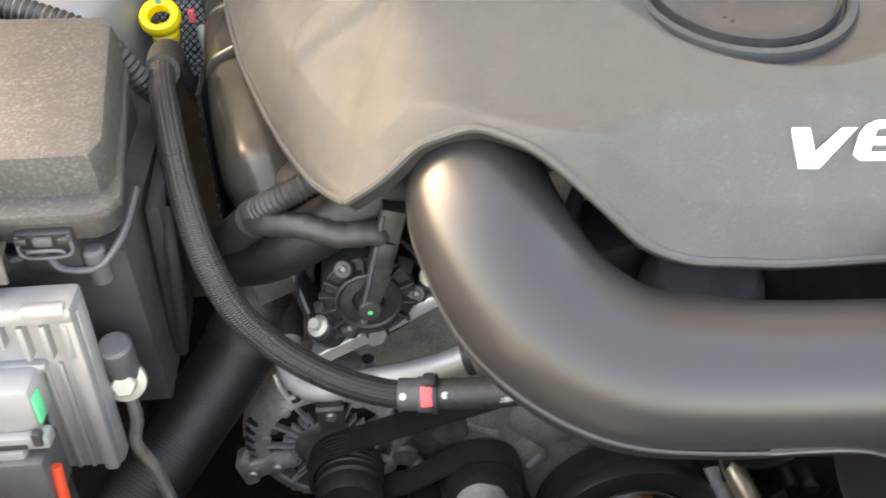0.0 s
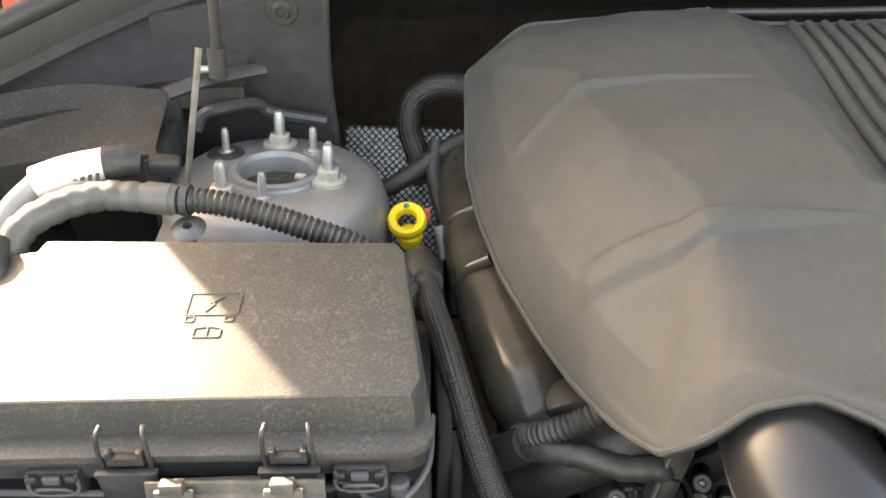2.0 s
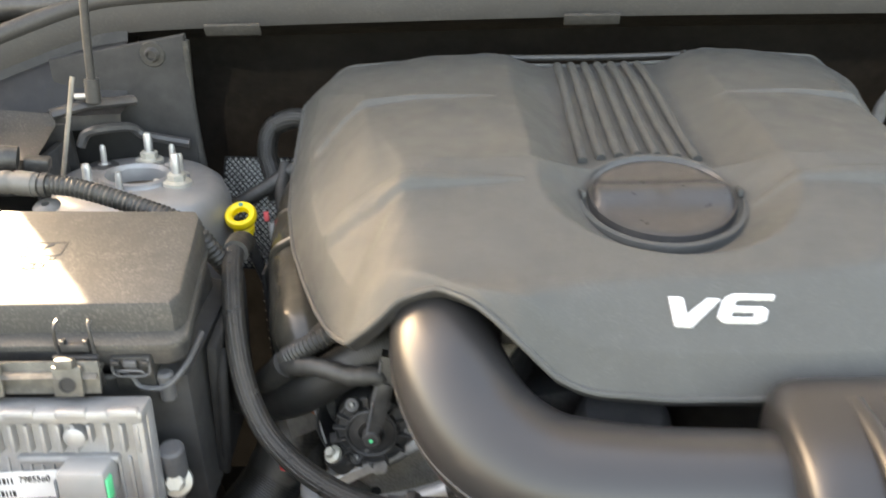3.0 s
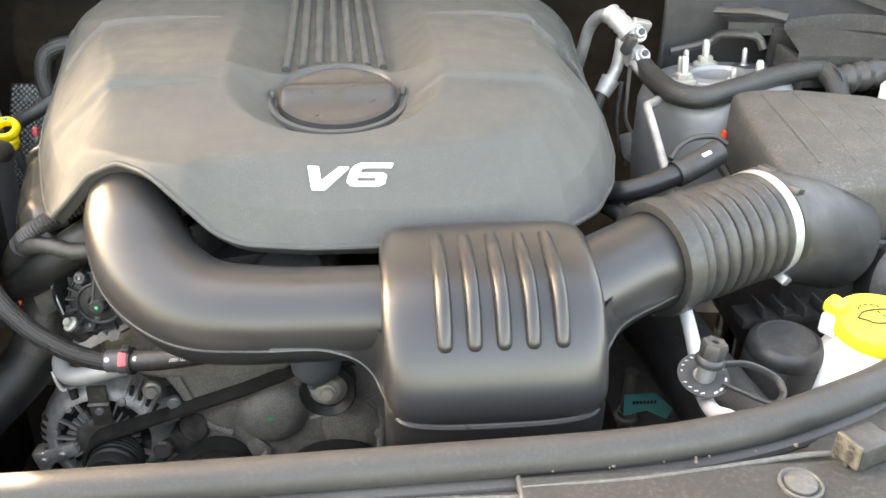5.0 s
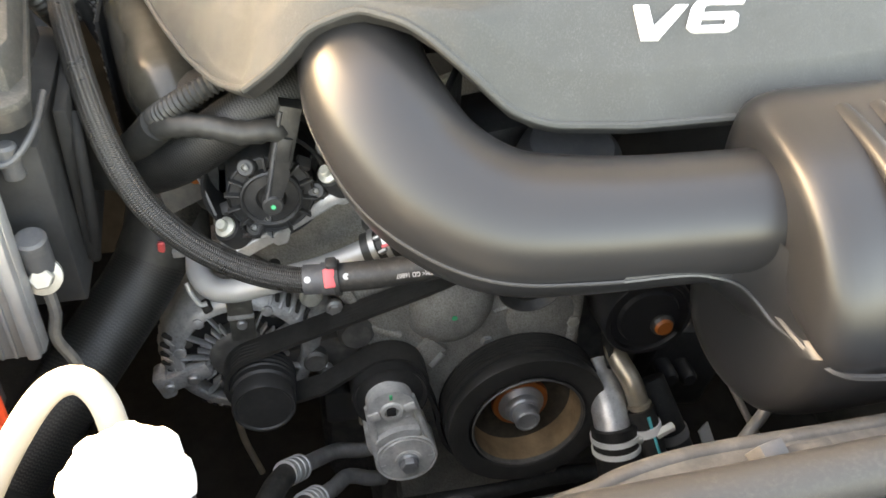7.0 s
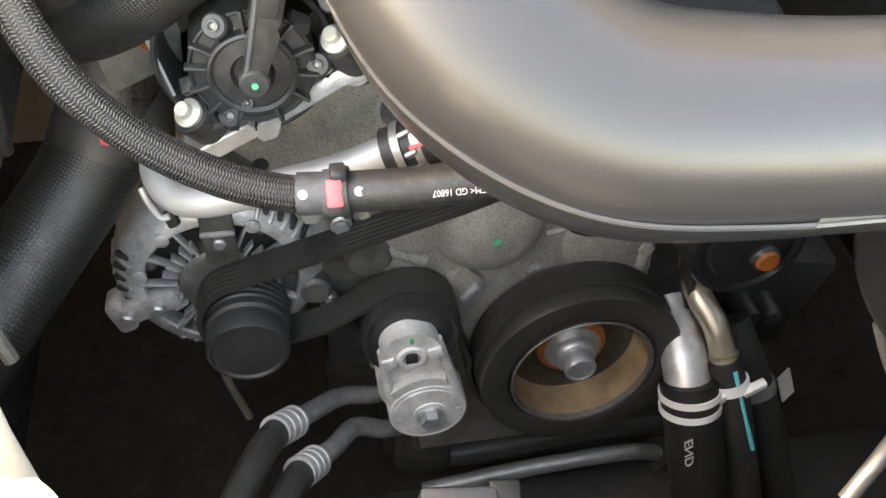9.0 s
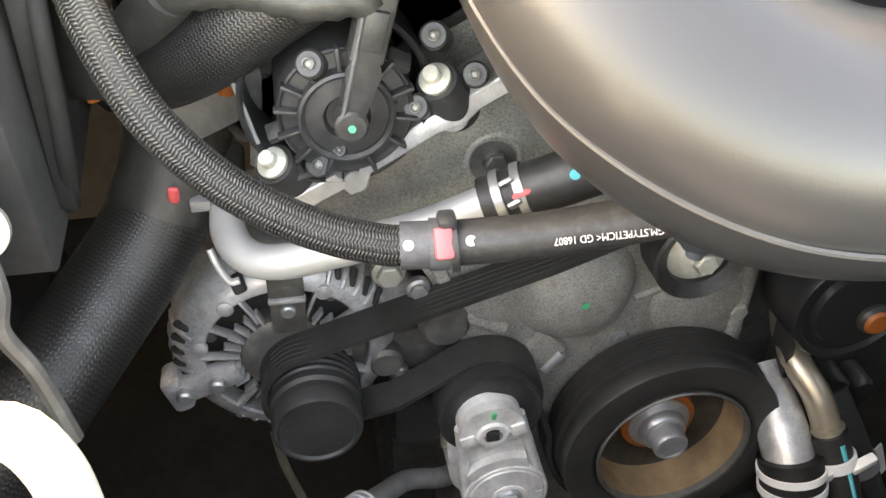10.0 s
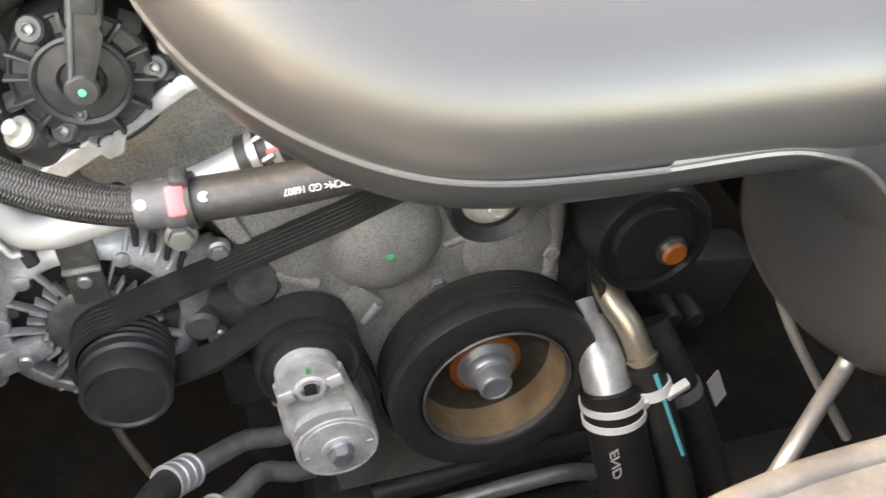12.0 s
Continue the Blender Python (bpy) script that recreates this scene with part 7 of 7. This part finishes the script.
rings = []
for k, dz in ((1.0, -0.075), (0.995, -0.014), (0.985, -0.004), (0.965, 0.000), (0.93, 0.002), (0.8, 0.003), (0.6, 0.004), (0.4, 0.004), (0.2, 0.004)):
    rings.append([bm.verts.new((0.84 + (x - 0.84) * k, 0.59 + (y - 0.59) * k, lid_z(0.59 + (y - 0.59) * k) + dz)) for x, y in lid_lo])
for a, b in zip(rings, rings[1:]):
    for i in range(len(a)):
        bm.faces.new((a[i], a[(i + 1) % len(a)], b[(i + 1) % len(a)], b[i]))
bm.faces.new(rings[-1])
airlid = part("lid", bm, DUSTY, air, smooth=35)
for i in range(7):
    x = 0.7195 + i * 0.0405
    y1 = 0.672 - max(0, x - 0.76) * 0.45
    pts = [(x - 0.007 * t, 0.519 + (y1 - 0.519) * t, lid_z(0.519 + (y1 - 0.519) * t) + 0.0022) for t in (0, 0.25, 0.5, 0.75, 1)]
    part("rib", sweep(pts, 0.0023, 8, step=0.006), DUSTY, air)
    part("rib_end", lathe([(0.0065, -0.002), (0.006, 0.0015), (0.004, 0.0022), (0, 0.0024)], (x + 0.001, 0.516, lid_z(0.516) + 0.0015), (0, -0.2, 1), 16), DUSTY, air)
part("base", box((0.85, 0.58, 0.95), (0.33, 0.19, 0.20), 0.02), BLACK, air)
part("rim", sweep([(0.669, 0.68, 1.062), (0.669, 0.53, 1.045), (0.69, 0.484, 1.040), (1.0, 0.470, 1.040)], 0.006, 8, steps=4), BLACK, air)
part("spigot", lathe([(0.053, 0.0), (0.056, 0.008), (0.0565, 0.05), (0.058, 0.125)], bp1 + ax * 0.010, (ax + Vector((0, 0, -0.42))).normalized(), 48), BLACK, air)
part("spigot_clip", box(bp1 + ax * 0.016 + Vector((-0.004, 0.008, 0.0545)), (0.014, 0.018, 0.007), 0.002, rot(0, 10, 30)), BLACK, air)
part("spigot_clip", box(bp1 + ax * 0.016 + Vector((0.012, -0.026, 0.0475)), (0.012, 0.014, 0.007), 0.002, rot(0, 20, 30)), BLACK, air)
part("red_tab", box((0.672, 0.668, 1.092), (0.004, 0.010, 0.016), 0.001), RED, air)

wash = thing("washer_bottle", (0.70, 0.335, 0.92), "white plastic washer fluid bottle with a yellow cap", "bottle")
part("bottle", lathe([(0.062, -0.16), (0.062, -0.085), (0.055, -0.050), (0.042, -0.024), (0.038, -0.010), (0.036, 0.0)], (0.712, 0.335, 1.035), (0, 0, 1), 48), WHITEP, wash)
WA = Vector((0, -0.05, 1)).normalized()
WC = Vector((0.712, 0.337, 1.036))
WV = Vector((0, 1, 0.05)).normalized()
wcap = part("cap", lathe([(0.0405, -0.014), (0.0425, -0.012), (0.0430, -0.002), (0.0415, 0.0035), (0.0395, 0.0050), (0.0380, 0.0042), (0.0370, 0.0045), (0, 0.0055)], WC, WA, 56), WASHERCAP, wash)
part("hinge_tab", box(WC + Vector((-0.036, 0.020, 0.006)), (0.018, 0.020, 0.016), 0.005, rot(8, -14, 30)), WASHERCAP, wcap)
part("tab_root", box(WC + Vector((-0.040, 0.014, -0.010)), (0.014, 0.020, 0.022), 0.004, rot(0, 0, 30)), WHITEP, wcap)


def on_cap(u, v, h=0.0060):
    return tuple(WC + XX * u + WV * v + WA * h)


screen = [(-0.024, 0.000), (-0.016, 0.0085), (-0.004, 0.0115), (0.010, 0.0115), (0.022, 0.0065), (0.018, -0.0050), (0.014, -0.0120), (0.002, -0.0100), (-0.012, -0.0090), (-0.017, -0.0045), (-0.024, 0.000)]
part("screen_symbol", sweep([on_cap(a, b) for a, b in screen], 0.0009, 6, steps=2, step=0.002), INK, wcap)
for k in range(5):
    a = radians(160 - k * 32)
    part("spray_dash", box(on_cap(-0.006 + 0.011 * math.cos(a), 0.012 + 0.0085 * math.sin(a)), (0.0034, 0.0014, 0.0008), 0.0, rot(0, 0, math.degrees(a) + 90)), INK, wcap)
for k in range(4):
    part("spray_dash", box(on_cap(0.000 + 0.0022 * k, 0.0075 - 0.0062 * k), (0.0014, 0.0036, 0.0008), 0.0, rot(0, 0, 20)), INK, wcap)
can = thing("black_canister", (0.645, 0.365, 0.9), "black plastic round canister", "canister")
part("can_body", lathe([(0.0395, -0.14), (0.0382, -0.018), (0.0372, -0.0165)], (0.637, 0.360, 1.006), (0, -0.05, 1), 48), BLACK, can)
part("lid", lathe([(0.0366, -0.018), (0.0378, -0.016), (0.0370, -0.009), (0.0350, -0.004), (0.0315, -0.0012), (0.0290, -0.0004), (0.0285, -0.0010), (0, -0.0006)], (0.637, 0.360, 1.006), (0, -0.05, 1), 48), BLACK, can)
rail = thing("radiator_side_bracket", (0.68, 0.44, 0.98), "black ribbed plastic bracket behind the canister", "bracket")
part("plate", box((0.665, 0.435, 0.985), (0.10, 0.03, 0.012), 0.002, rot(0, 0, 6)), BLACK, rail)
for i in range(4):
    part("rib", box((0.635 + i * 0.022, 0.428, 0.998), (0.003, 0.028, 0.013), 0.0008, rot(0, 0, 6)), BLACK, rail)
arch_ = thing("round_cover", (0.80, 0.42, 0.95), "black plastic round cover behind the washer bottle", "cover")
part("skin", lathe([(0.075, -0.05), (0.072, 0.0), (0.06, 0.010), (0, 0.014)], (0.835, 0.43, 1.005), (-0.2, -0.9, 0.35), 44), BLACK, arch_)

port = thing("ac_service_port", (0.522, 0.27, 1.0), "aluminium air-conditioning pipe with a capped service port", "pipe")
part("pipe", sweep([(0.538, 0.420, 1.040), (0.535, 0.375, 1.035), (0.530, 0.325, 1.022), (0.524, 0.292, 1.012), (0.522, 0.268, 1.010), (0.518, 0.240, 1.020), (0.520, 0.222, 1.030), (0.525, 0.203, 1.042), (0.57, 0.212, 1.045), (0.63, 0.235, 1.045)], 0.0068, 16), ALUTUBE, port)
part("disc", lathe([(0.009, 0), (0.0225, 0.0), (0.0225, 0.0015), (0.009, 0.0015)], (0.518, 0.272, 1.033), (0, -0.35, 0.94), 40), BLACK, port, "black printed disc")
for k in range(20):
    a = 2 * math.pi * k / 20
    d = Vector((math.cos(a), 0.94 * math.sin(a), 0.35 * math.sin(a)))
    if k % 5:
        part("ink_bar", box(Vector((0.518, 0.2714, 1.0348)) + d * 0.0190, (0.0018, 0.0038, 0.0006), 0.0, rot(20, 0, math.degrees(a))), WHITEINK, port)
part("stem", lathe([(0.0080, -0.004), (0.0080, 0.012), (0.006, 0.014)], (0.520, 0.272, 1.034), (0.12, 0.03, 1), 24), ZINC, port)
cp = part("cap", lathe([(0.0120, 0.012), (0.0130, 0.014), (0.0130, 0.017), (0.0115, 0.019), (0.0105, 0.020)], (0.520, 0.272, 1.034), (0.12, 0.03, 1), 32), BLACK, port)
part("cap_hex", lathe([(0.0105, 0.018), (0.0118, 0.031), (0.0104, 0.034), (0.0035, 0.034), (0.0030, 0.031), (0, 0.031)], (0.520, 0.272, 1.034), (0.12, 0.03, 1), 6), BLACK, cp)
part("strap", sweep([(0.531, 0.270, 1.046), (0.556, 0.272, 1.043), (0.578, 0.262, 1.035), (0.580, 0.248, 1.028), (0.566, 0.240, 1.026), (0.545, 0.252, 1.030), (0.532, 0.262, 1.032)], 0.0022, 8, flat=1.6), BLACK, port)

big = thing("upper_radiator_hose", (0.48, 0.33, 0.97), "thick woven black radiator hose", "hose")
part("hose", sweep([(0.540, 0.470, 0.962), (0.546, 0.436, 0.964), (0.552, 0.366, 0.965), (0.560, 0.304, 0.965), (0.570, 0.256, 0.963), (0.590, 0.20, 0.955)], 0.038, 32), HOSEWEAVE, big)
tealt = thing("tagged_dipstick", (0.512, 0.44, 0.816), "dark tube with a wrapped teal paper tag", "tube")
part("tube", sweep([(0.514, 0.442, 0.736), (0.514, 0.441, 0.816), (0.516, 0.443, 0.911)], 0.0075, 14), STEELDARK, tealt)
part("collar", lathe([(0.008, -0.006), (0.013, -0.005), (0.013, 0.0), (0.010, 0.002), (0.010, 0.008), (0.008, 0.009)], (0.514, 0.441, 0.851), (0, 0, 1), 22), STEELDARK, tealt)
part("tag", prism([(-0.006, -0.012), (0.02, -0.008), (0.045, -0.022), (0.052, -0.010), (0.030, 0.012), (-0.006, 0.014)], (0.512, 0.430, 0.874), (1, 0.1, 0), (0, 0.2, 0.98), 0.0012), TEAL, tealt)
for k in range(7):
    part("ink_bar", box((0.517 + k * 0.004, 0.4290, 0.878), (0.0026, 0.0008, 0.004), 0.0), INK, tealt)

# air-conditioning lines and valve at the firewall
acl = thing("ac_lines", (0.60, 0.87, 1.05), "bright aluminium air-conditioning lines on a joint block", "pipe")
part("thick_line", sweep([(0.545, 1.00, 1.00), (0.550, 0.975, 1.06), (0.556, 0.955, 1.115), (0.562, 0.945, 1.155), (0.572, 0.925, 1.178), (0.584, 0.897, 1.184), (0.592, 0.880, 1.178)], 0.0088, 18), ALUDULL, acl)
part("drop_line", sweep([(0.592, 0.872, 1.160), (0.590, 0.870, 1.140), (0.586, 0.868, 1.118), (0.577, 0.864, 1.100), (0.570, 0.860, 1.090)], 0.0088, 18), ALUDULL, acl)
part("ferrule", sweep([(0.579, 0.865, 1.104), (0.566, 0.858, 1.084)], 0.0128, 22, wave=lambda s: 1 + 0.06 * math.cos(s * 900)), ALUDULL, acl)
part("line_end", sweep([(0.566, 0.858, 1.085), (0.555, 0.850, 1.06), (0.545, 0.84, 1.02)], 0.0100, 18), RUBBER, acl)
part("muff", sweep([(0.580, 0.902, 1.186), (0.590, 0.880, 1.178), (0.600, 0.862, 1.166)], 0.0140, 22, wave=lambda s: 1 + 0.08 * math.cos(s * 420)), ALUDULL, acl)
part("joint_block", box((0.602, 0.872, 1.162), (0.026, 0.022, 0.038), 0.005, rot(25, 10, 20)), ALUDULL, acl)
part("joint_block", box((0.608, 0.858, 1.138), (0.024, 0.020, 0.030), 0.005, rot(25, 10, 10)), ALUDULL, acl)
part("flange_plate", box((0.616, 0.880, 1.172), (0.030, 0.012, 0.024), 0.003, rot(20, 15, 15)), ZINC, acl)
for p in ((0.610, 0.857, 1.169), (0.614, 0.843, 1.143)):
    part("nut", hexbolt(p, (0.15, -0.75, 0.60), 0.0085, 0.008, 1.3), ZINC, acl)
    part("stud_end", lathe([(0.0045, 0.006), (0.0045, 0.0105), (0, 0.0115)], p, (0.15, -0.75, 0.60), 14), INK, acl)
part("thin_line", sweep([(0.604, 0.850, 1.130), (0.603, 0.838, 1.131), (0.609, 0.800, 1.124), (0.615, 0.762, 1.117), (0.6155, 0.751, 1.1165), (0.612, 0.743, 1.1165), (0.598, 0.725, 1.118), (0.588, 0.714, 1.119), (0.584, 0.706, 1.118), (0.584, 0.68, 1.107), (0.583, 0.611, 1.076), (0.583, 0.575, 1.058)], 0.0055, 16, 8), ALUDULL, acl)
part("black_valve", box((0.594, 0.846, 1.158), (0.013, 0.014, 0.030), 0.004, rot(25, 10, 25)), BLACK, acl)
brc = thing("steel_stay", (0.60, 0.84, 1.0), "thin bent dark steel stay with a toothed end", "bracket")
part("strip", sweep([(0.604, 0.862, 1.125), (0.602, 0.855, 1.085), (0.602, 0.850, 1.050), (0.610, 0.832, 1.030)], 0.0070, 8, flat=0.3), ZINC, brc)
part("edge_strip", sweep([(0.594, 0.862, 1.10), (0.590, 0.855, 1.05), (0.594, 0.845, 1.010), (0.604, 0.83, 0.985)], 0.0065, 8, flat=0.35), STEELDARK, brc)
part("dark_plate", prism([(0, 0), (0.030, 0.012), (0.048, -0.030), (0.040, -0.055), (0.010, -0.030)], (0.592, 0.842, 1.028), (0.9, -0.35, 0), (0.1, 0.25, 0.96), 0.003, 0.0006), STEELDARK, brc)
part("toothed_end", sweep([(0.607, 0.834, 1.034), (0.612, 0.828, 1.030), (0.613, 0.824, 1.024), (0.619, 0.818, 1.020), (0.620, 0.812, 1.014), (0.630, 0.803, 1.003), (0.628, 0.799, 0.992), (0.626, 0.797, 0.982)], 0.0016, 6, steps=2), ALUTUBE, brc)
rh = thing("brake_vacuum_hose", (0.58, 0.57, 1.06), "glossy black vacuum hose with a rubber sleeve", "hose")
part("tube", sweep([(0.500, 0.585, 1.062), (0.520, 0.570, 1.068), (0.545, 0.565, 1.076), (0.572, 0.570, 1.084), (0.600, 0.580, 1.090)], 0.0125, 18), DUCT, rh)
part("sleeve", sweep([(0.582, 0.573, 1.086), (0.61, 0.584, 1.094), (0.638, 0.598, 1.102)], 0.0155, 18), RUBBER, rh)
part("thin_hose", sweep([(0.580, 0.590, 1.098), (0.592, 0.602, 1.108), (0.612, 0.612, 1.114), (0.640, 0.620, 1.112), (0.655, 0.615, 1.104)], 0.0035, 12), RUBBER, rh)
part("dark_elbow", sweep([(0.505, 0.60, 1.04), (0.515, 0.575, 1.045), (0.53, 0.56, 1.03), (0.535, 0.55, 1.00)], 0.011, 14), RUBBER, rh)
for x, dz in ((0.617, 0.0), (0.630, -0.003)):
    part("white_mark", box((x, 0.5780 + (x - 0.617) * 0.3, 1.1085 + dz), (0.012, 0.005, 0.0015), 0.0007, rot(25, -14, 22)), WHITEP, rh)
br2 = thing("sleeved_hose", (0.73, 0.73, 1.12), "black braided hose lying across the strut tower", "hose")
part("hose", sweep([(0.618, 0.900, 1.130), (0.616, 0.840, 1.128), (0.617, 0.765, 1.128), (0.625, 0.722, 1.130), (0.650, 0.704, 1.130), (0.697, 0.723, 1.132), (0.753, 0.753, 1.135), (0.815, 0.782, 1.137), (0.843, 0.785, 1.135), (0.852, 0.760, 1.125), (0.850, 0.73, 1.10)], 0.0145, 20), MIDBRAID, br2)
part("ribbed_fitting", sweep([(0.852, 0.765, 1.125), (0.885, 0.770, 1.130), (0.915, 0.775, 1.132), (0.95, 0.775, 1.13)], 0.019, 14, wave=lambda s: 1 + 0.12 * math.cos(s * 330)), BLACK, br2)
part("white_cup", lathe([(0.03, -0.05), (0.03, 0.0), (0.02, 0.012), (0, 0.014)], (0.935, 0.735, 1.125), (0, 0, 1), 28), WHITEP, br2)
bmp = thing("rubber_buffer", (0.60, 0.178, 1.03), "worn black rubber bonnet buffer block", "buffer")
part("block", box((0.588, 0.142, 1.064), (0.032, 0.024, 0.019), 0.002, rot(0, 0, 20)), RUBBER, bmp)
part("worn_end", box((0.5722, 0.1363, 1.066), (0.003, 0.022, 0.020), 0.001, rot(0, 0, 20)), DIRT, bmp)
for i in range(8):
    part("pit", lathe([(0.0020, 0.0), (0.0020, 0.0006), (0, 0.0006)], (0.5700 + (i % 2) * -0.004, 0.1312 + (i % 2) * 0.0105, 1.058 + (i // 2) * 0.0052), (-0.94, -0.34, 0), 8), INK, bmp)

# ---- low things in front of the engine ----
acp = thing("ac_hose_pair", (-0.06, 0.45, 0.68), "two crimped air-conditioning hoses with metal fittings", "hose")
for dx, pts in ((0, [(0.022, 0.548, 0.586), (0.006, 0.5400, 0.594), (-0.021, 0.5330, 0.609), (-0.043, 0.506, 0.638), (-0.064, 0.479, 0.665)]),
                (1, [(0.028, 0.522, 0.562), (0.012, 0.5150, 0.574), (-0.0127, 0.5092, 0.593), (-0.032, 0.475, 0.625), (-0.050, 0.448, 0.653)])):
    e = Vector(pts[-1])
    d = (e - Vector(pts[-2])).normalized()
    t_ = part("metal_tube", sweep(pts, 0.0086, 16), ALUDULL, acp)
    part("crimp", sweep([tuple(e - d * 0.004), tuple(e + d * 0.026)], 0.0125, 22, step=0.001, wave=lambda s: 1 + 0.09 * (math.cos(2 * math.pi * s / 0.0095) > 0.2)), ALUTUBE, t_)
    part("rubber", sweep([tuple(e + d * 0.020), tuple(e + d * 0.05 + Vector((0, -0.01, -0.003))), tuple(e + d * 0.10 + Vector((0.0, -0.04, -0.02))), tuple(e + d * 0.15 + Vector((0.0, -0.08, -0.06)))], 0.0118, 18), RUBBER, t_)
    part("blue_dot", lathe([(0.0018, 0), (0.0018, 0.0006), (0, 0.0006)], e + d * 0.010 + Vector((0, -0.0095, 0.0095)), (0, -0.7, 0.7), 10), INK, t_)
low = thing("sensor_module", (0.036, 0.34, 0.72), "black sensor module with a white bar-code label", "module")
part("case", box((0.040, 0.345, 0.742), (0.050, 0.040, 0.050), 0.004, rot(20, 0, -8)), GREYPLASTIC, low)
LN = Vector((0, -math.sin(radians(20)), math.cos(radians(20))))
LM = rot(20, 0, -8)
lc = Vector((0.030, 0.338, 0.742)) + LN * 0.0235
part("label", box(lc, (0.020, 0.030, 0.001), 0.0, LM), LABEL, low, "white bar-code label")
for k in range(6):
    part("ink_bar", box(lc + LM @ Vector((0.0, -0.009 + k * 0.0034, 0.0009)), (0.013, 0.0013, 0.0006), 0.0, LM), INK, low)
part("connector", box((0.075, 0.360, 0.735), (0.022, 0.022, 0.024), 0.003, rot(20, 0, -8)), BLACK, low)
part("red_clip", box((-0.002, 0.320, 0.722), (0.014, 0.012, 0.008), 0.002), RED, low)
lines = thing("steering_lines", (0.15, 0.38, 0.70), "bare steel and rubber lines along the cross member", "pipe")
part("steel_line", sweep([(0.05, 0.495, 0.478), (0.150, 0.500, 0.484), (0.235, 0.500, 0.490), (0.262, 0.500, 0.489), (0.285, 0.503, 0.478), (0.301, 0.505, 0.466)], 0.0085, 14), ZINC, lines)
part("black_line", sweep([(0.08, 0.520, 0.496), (0.16, 0.522, 0.500), (0.24, 0.524, 0.505), (0.31, 0.526, 0.495)], 0.0125, 16), RUBBER, lines)
part("line_connector", sweep([(0.298, 0.505, 0.468), (0.330, 0.508, 0.445)], 0.0170, 18), BLACK, lines)
part("grey_hose", sweep([(-0.02, 0.27, 0.80), (0.05, 0.295, 0.790), (0.11, 0.305, 0.785), (0.16, 0.302, 0.782), (0.185, 0.295, 0.770), (0.188, 0.285, 0.745)], 0.0090, 16), BLACK, lines)
part("steel_bend", sweep([(0.312, 0.345, 0.905), (0.314, 0.335, 0.880), (0.314, 0.330, 0.863), (0.296, 0.318, 0.852), (0.270, 0.300, 0.838), (0.255, 0.29, 0.82)], 0.0050, 16), ZINC, lines)
part("thin_line", sweep([(0.286, 0.365, 0.885), (0.300, 0.352, 0.856), (0.335, 0.320, 0.795)], 0.0030, 12), ZINC, lines)
sub = thing("front_subframe", (0.1, 0.40, 0.5), "black painted steel front subframe below the engine", "subframe")
part("cross_tube", box((0.12, 0.47, 0.42), (0.9, 0.09, 0.07), 0.015), BLACK, sub)
part("left_rail", box((-0.36, 0.35, 0.62), (0.12, 0.9, 0.14), 0.02), BLACK, sub)
part("right_rail", box((0.62, 0.40, 0.62), (0.12, 0.9, 0.14), 0.02), BLACK, sub)
part("oil_pan", box((0.17, 0.68, 0.50), (0.30, 0.30, 0.16), 0.03), STEELDARK, sub)
misc = thing("alternator_lower_bracket", (-0.02, 0.58, 0.70), "dark cast bracket and connectors beside the alternator", "bracket")
part("arm", box((-0.025, 0.585, 0.735), (0.075, 0.05, 0.045), 0.008, rot(0, -15, 0)), STEELDARK, misc)
part("round_cap", lathe([(0.019, -0.02), (0.019, 0.004), (0.015, 0.009), (0, 0.009)], (0.008, 0.556, 0.772), AX, 28), STEELDARK, misc)
part("round_cap", lathe([(0.013, -0.02), (0.013, 0.004), (0.010, 0.007), (0, 0.007)], (-0.035, 0.552, 0.742), AX, 24), STEELDARK, misc)
part("nut", hexbolt((-0.025, 0.553, 0.722), AX, 0.006, 0.006, 1.3), ZINC, misc)
part("plate", box((-0.005, 0.56, 0.665), (0.05, 0.03, 0.05), 0.006), BLACK, misc)
part("clip", sweep([(0.006, 0.535, 0.665), (0.006, 0.53, 0.655), (0.010, 0.53, 0.655), (0.010, 0.535, 0.668)], 0.0014, 6), BRASSPIPE, misc)
part("tan_rod", sweep([(-0.122, 0.560, 0.66), (-0.118, 0.556, 0.62), (-0.105, 0.5456, 0.572)], 0.0036, 10), BRASSPIPE, misc)
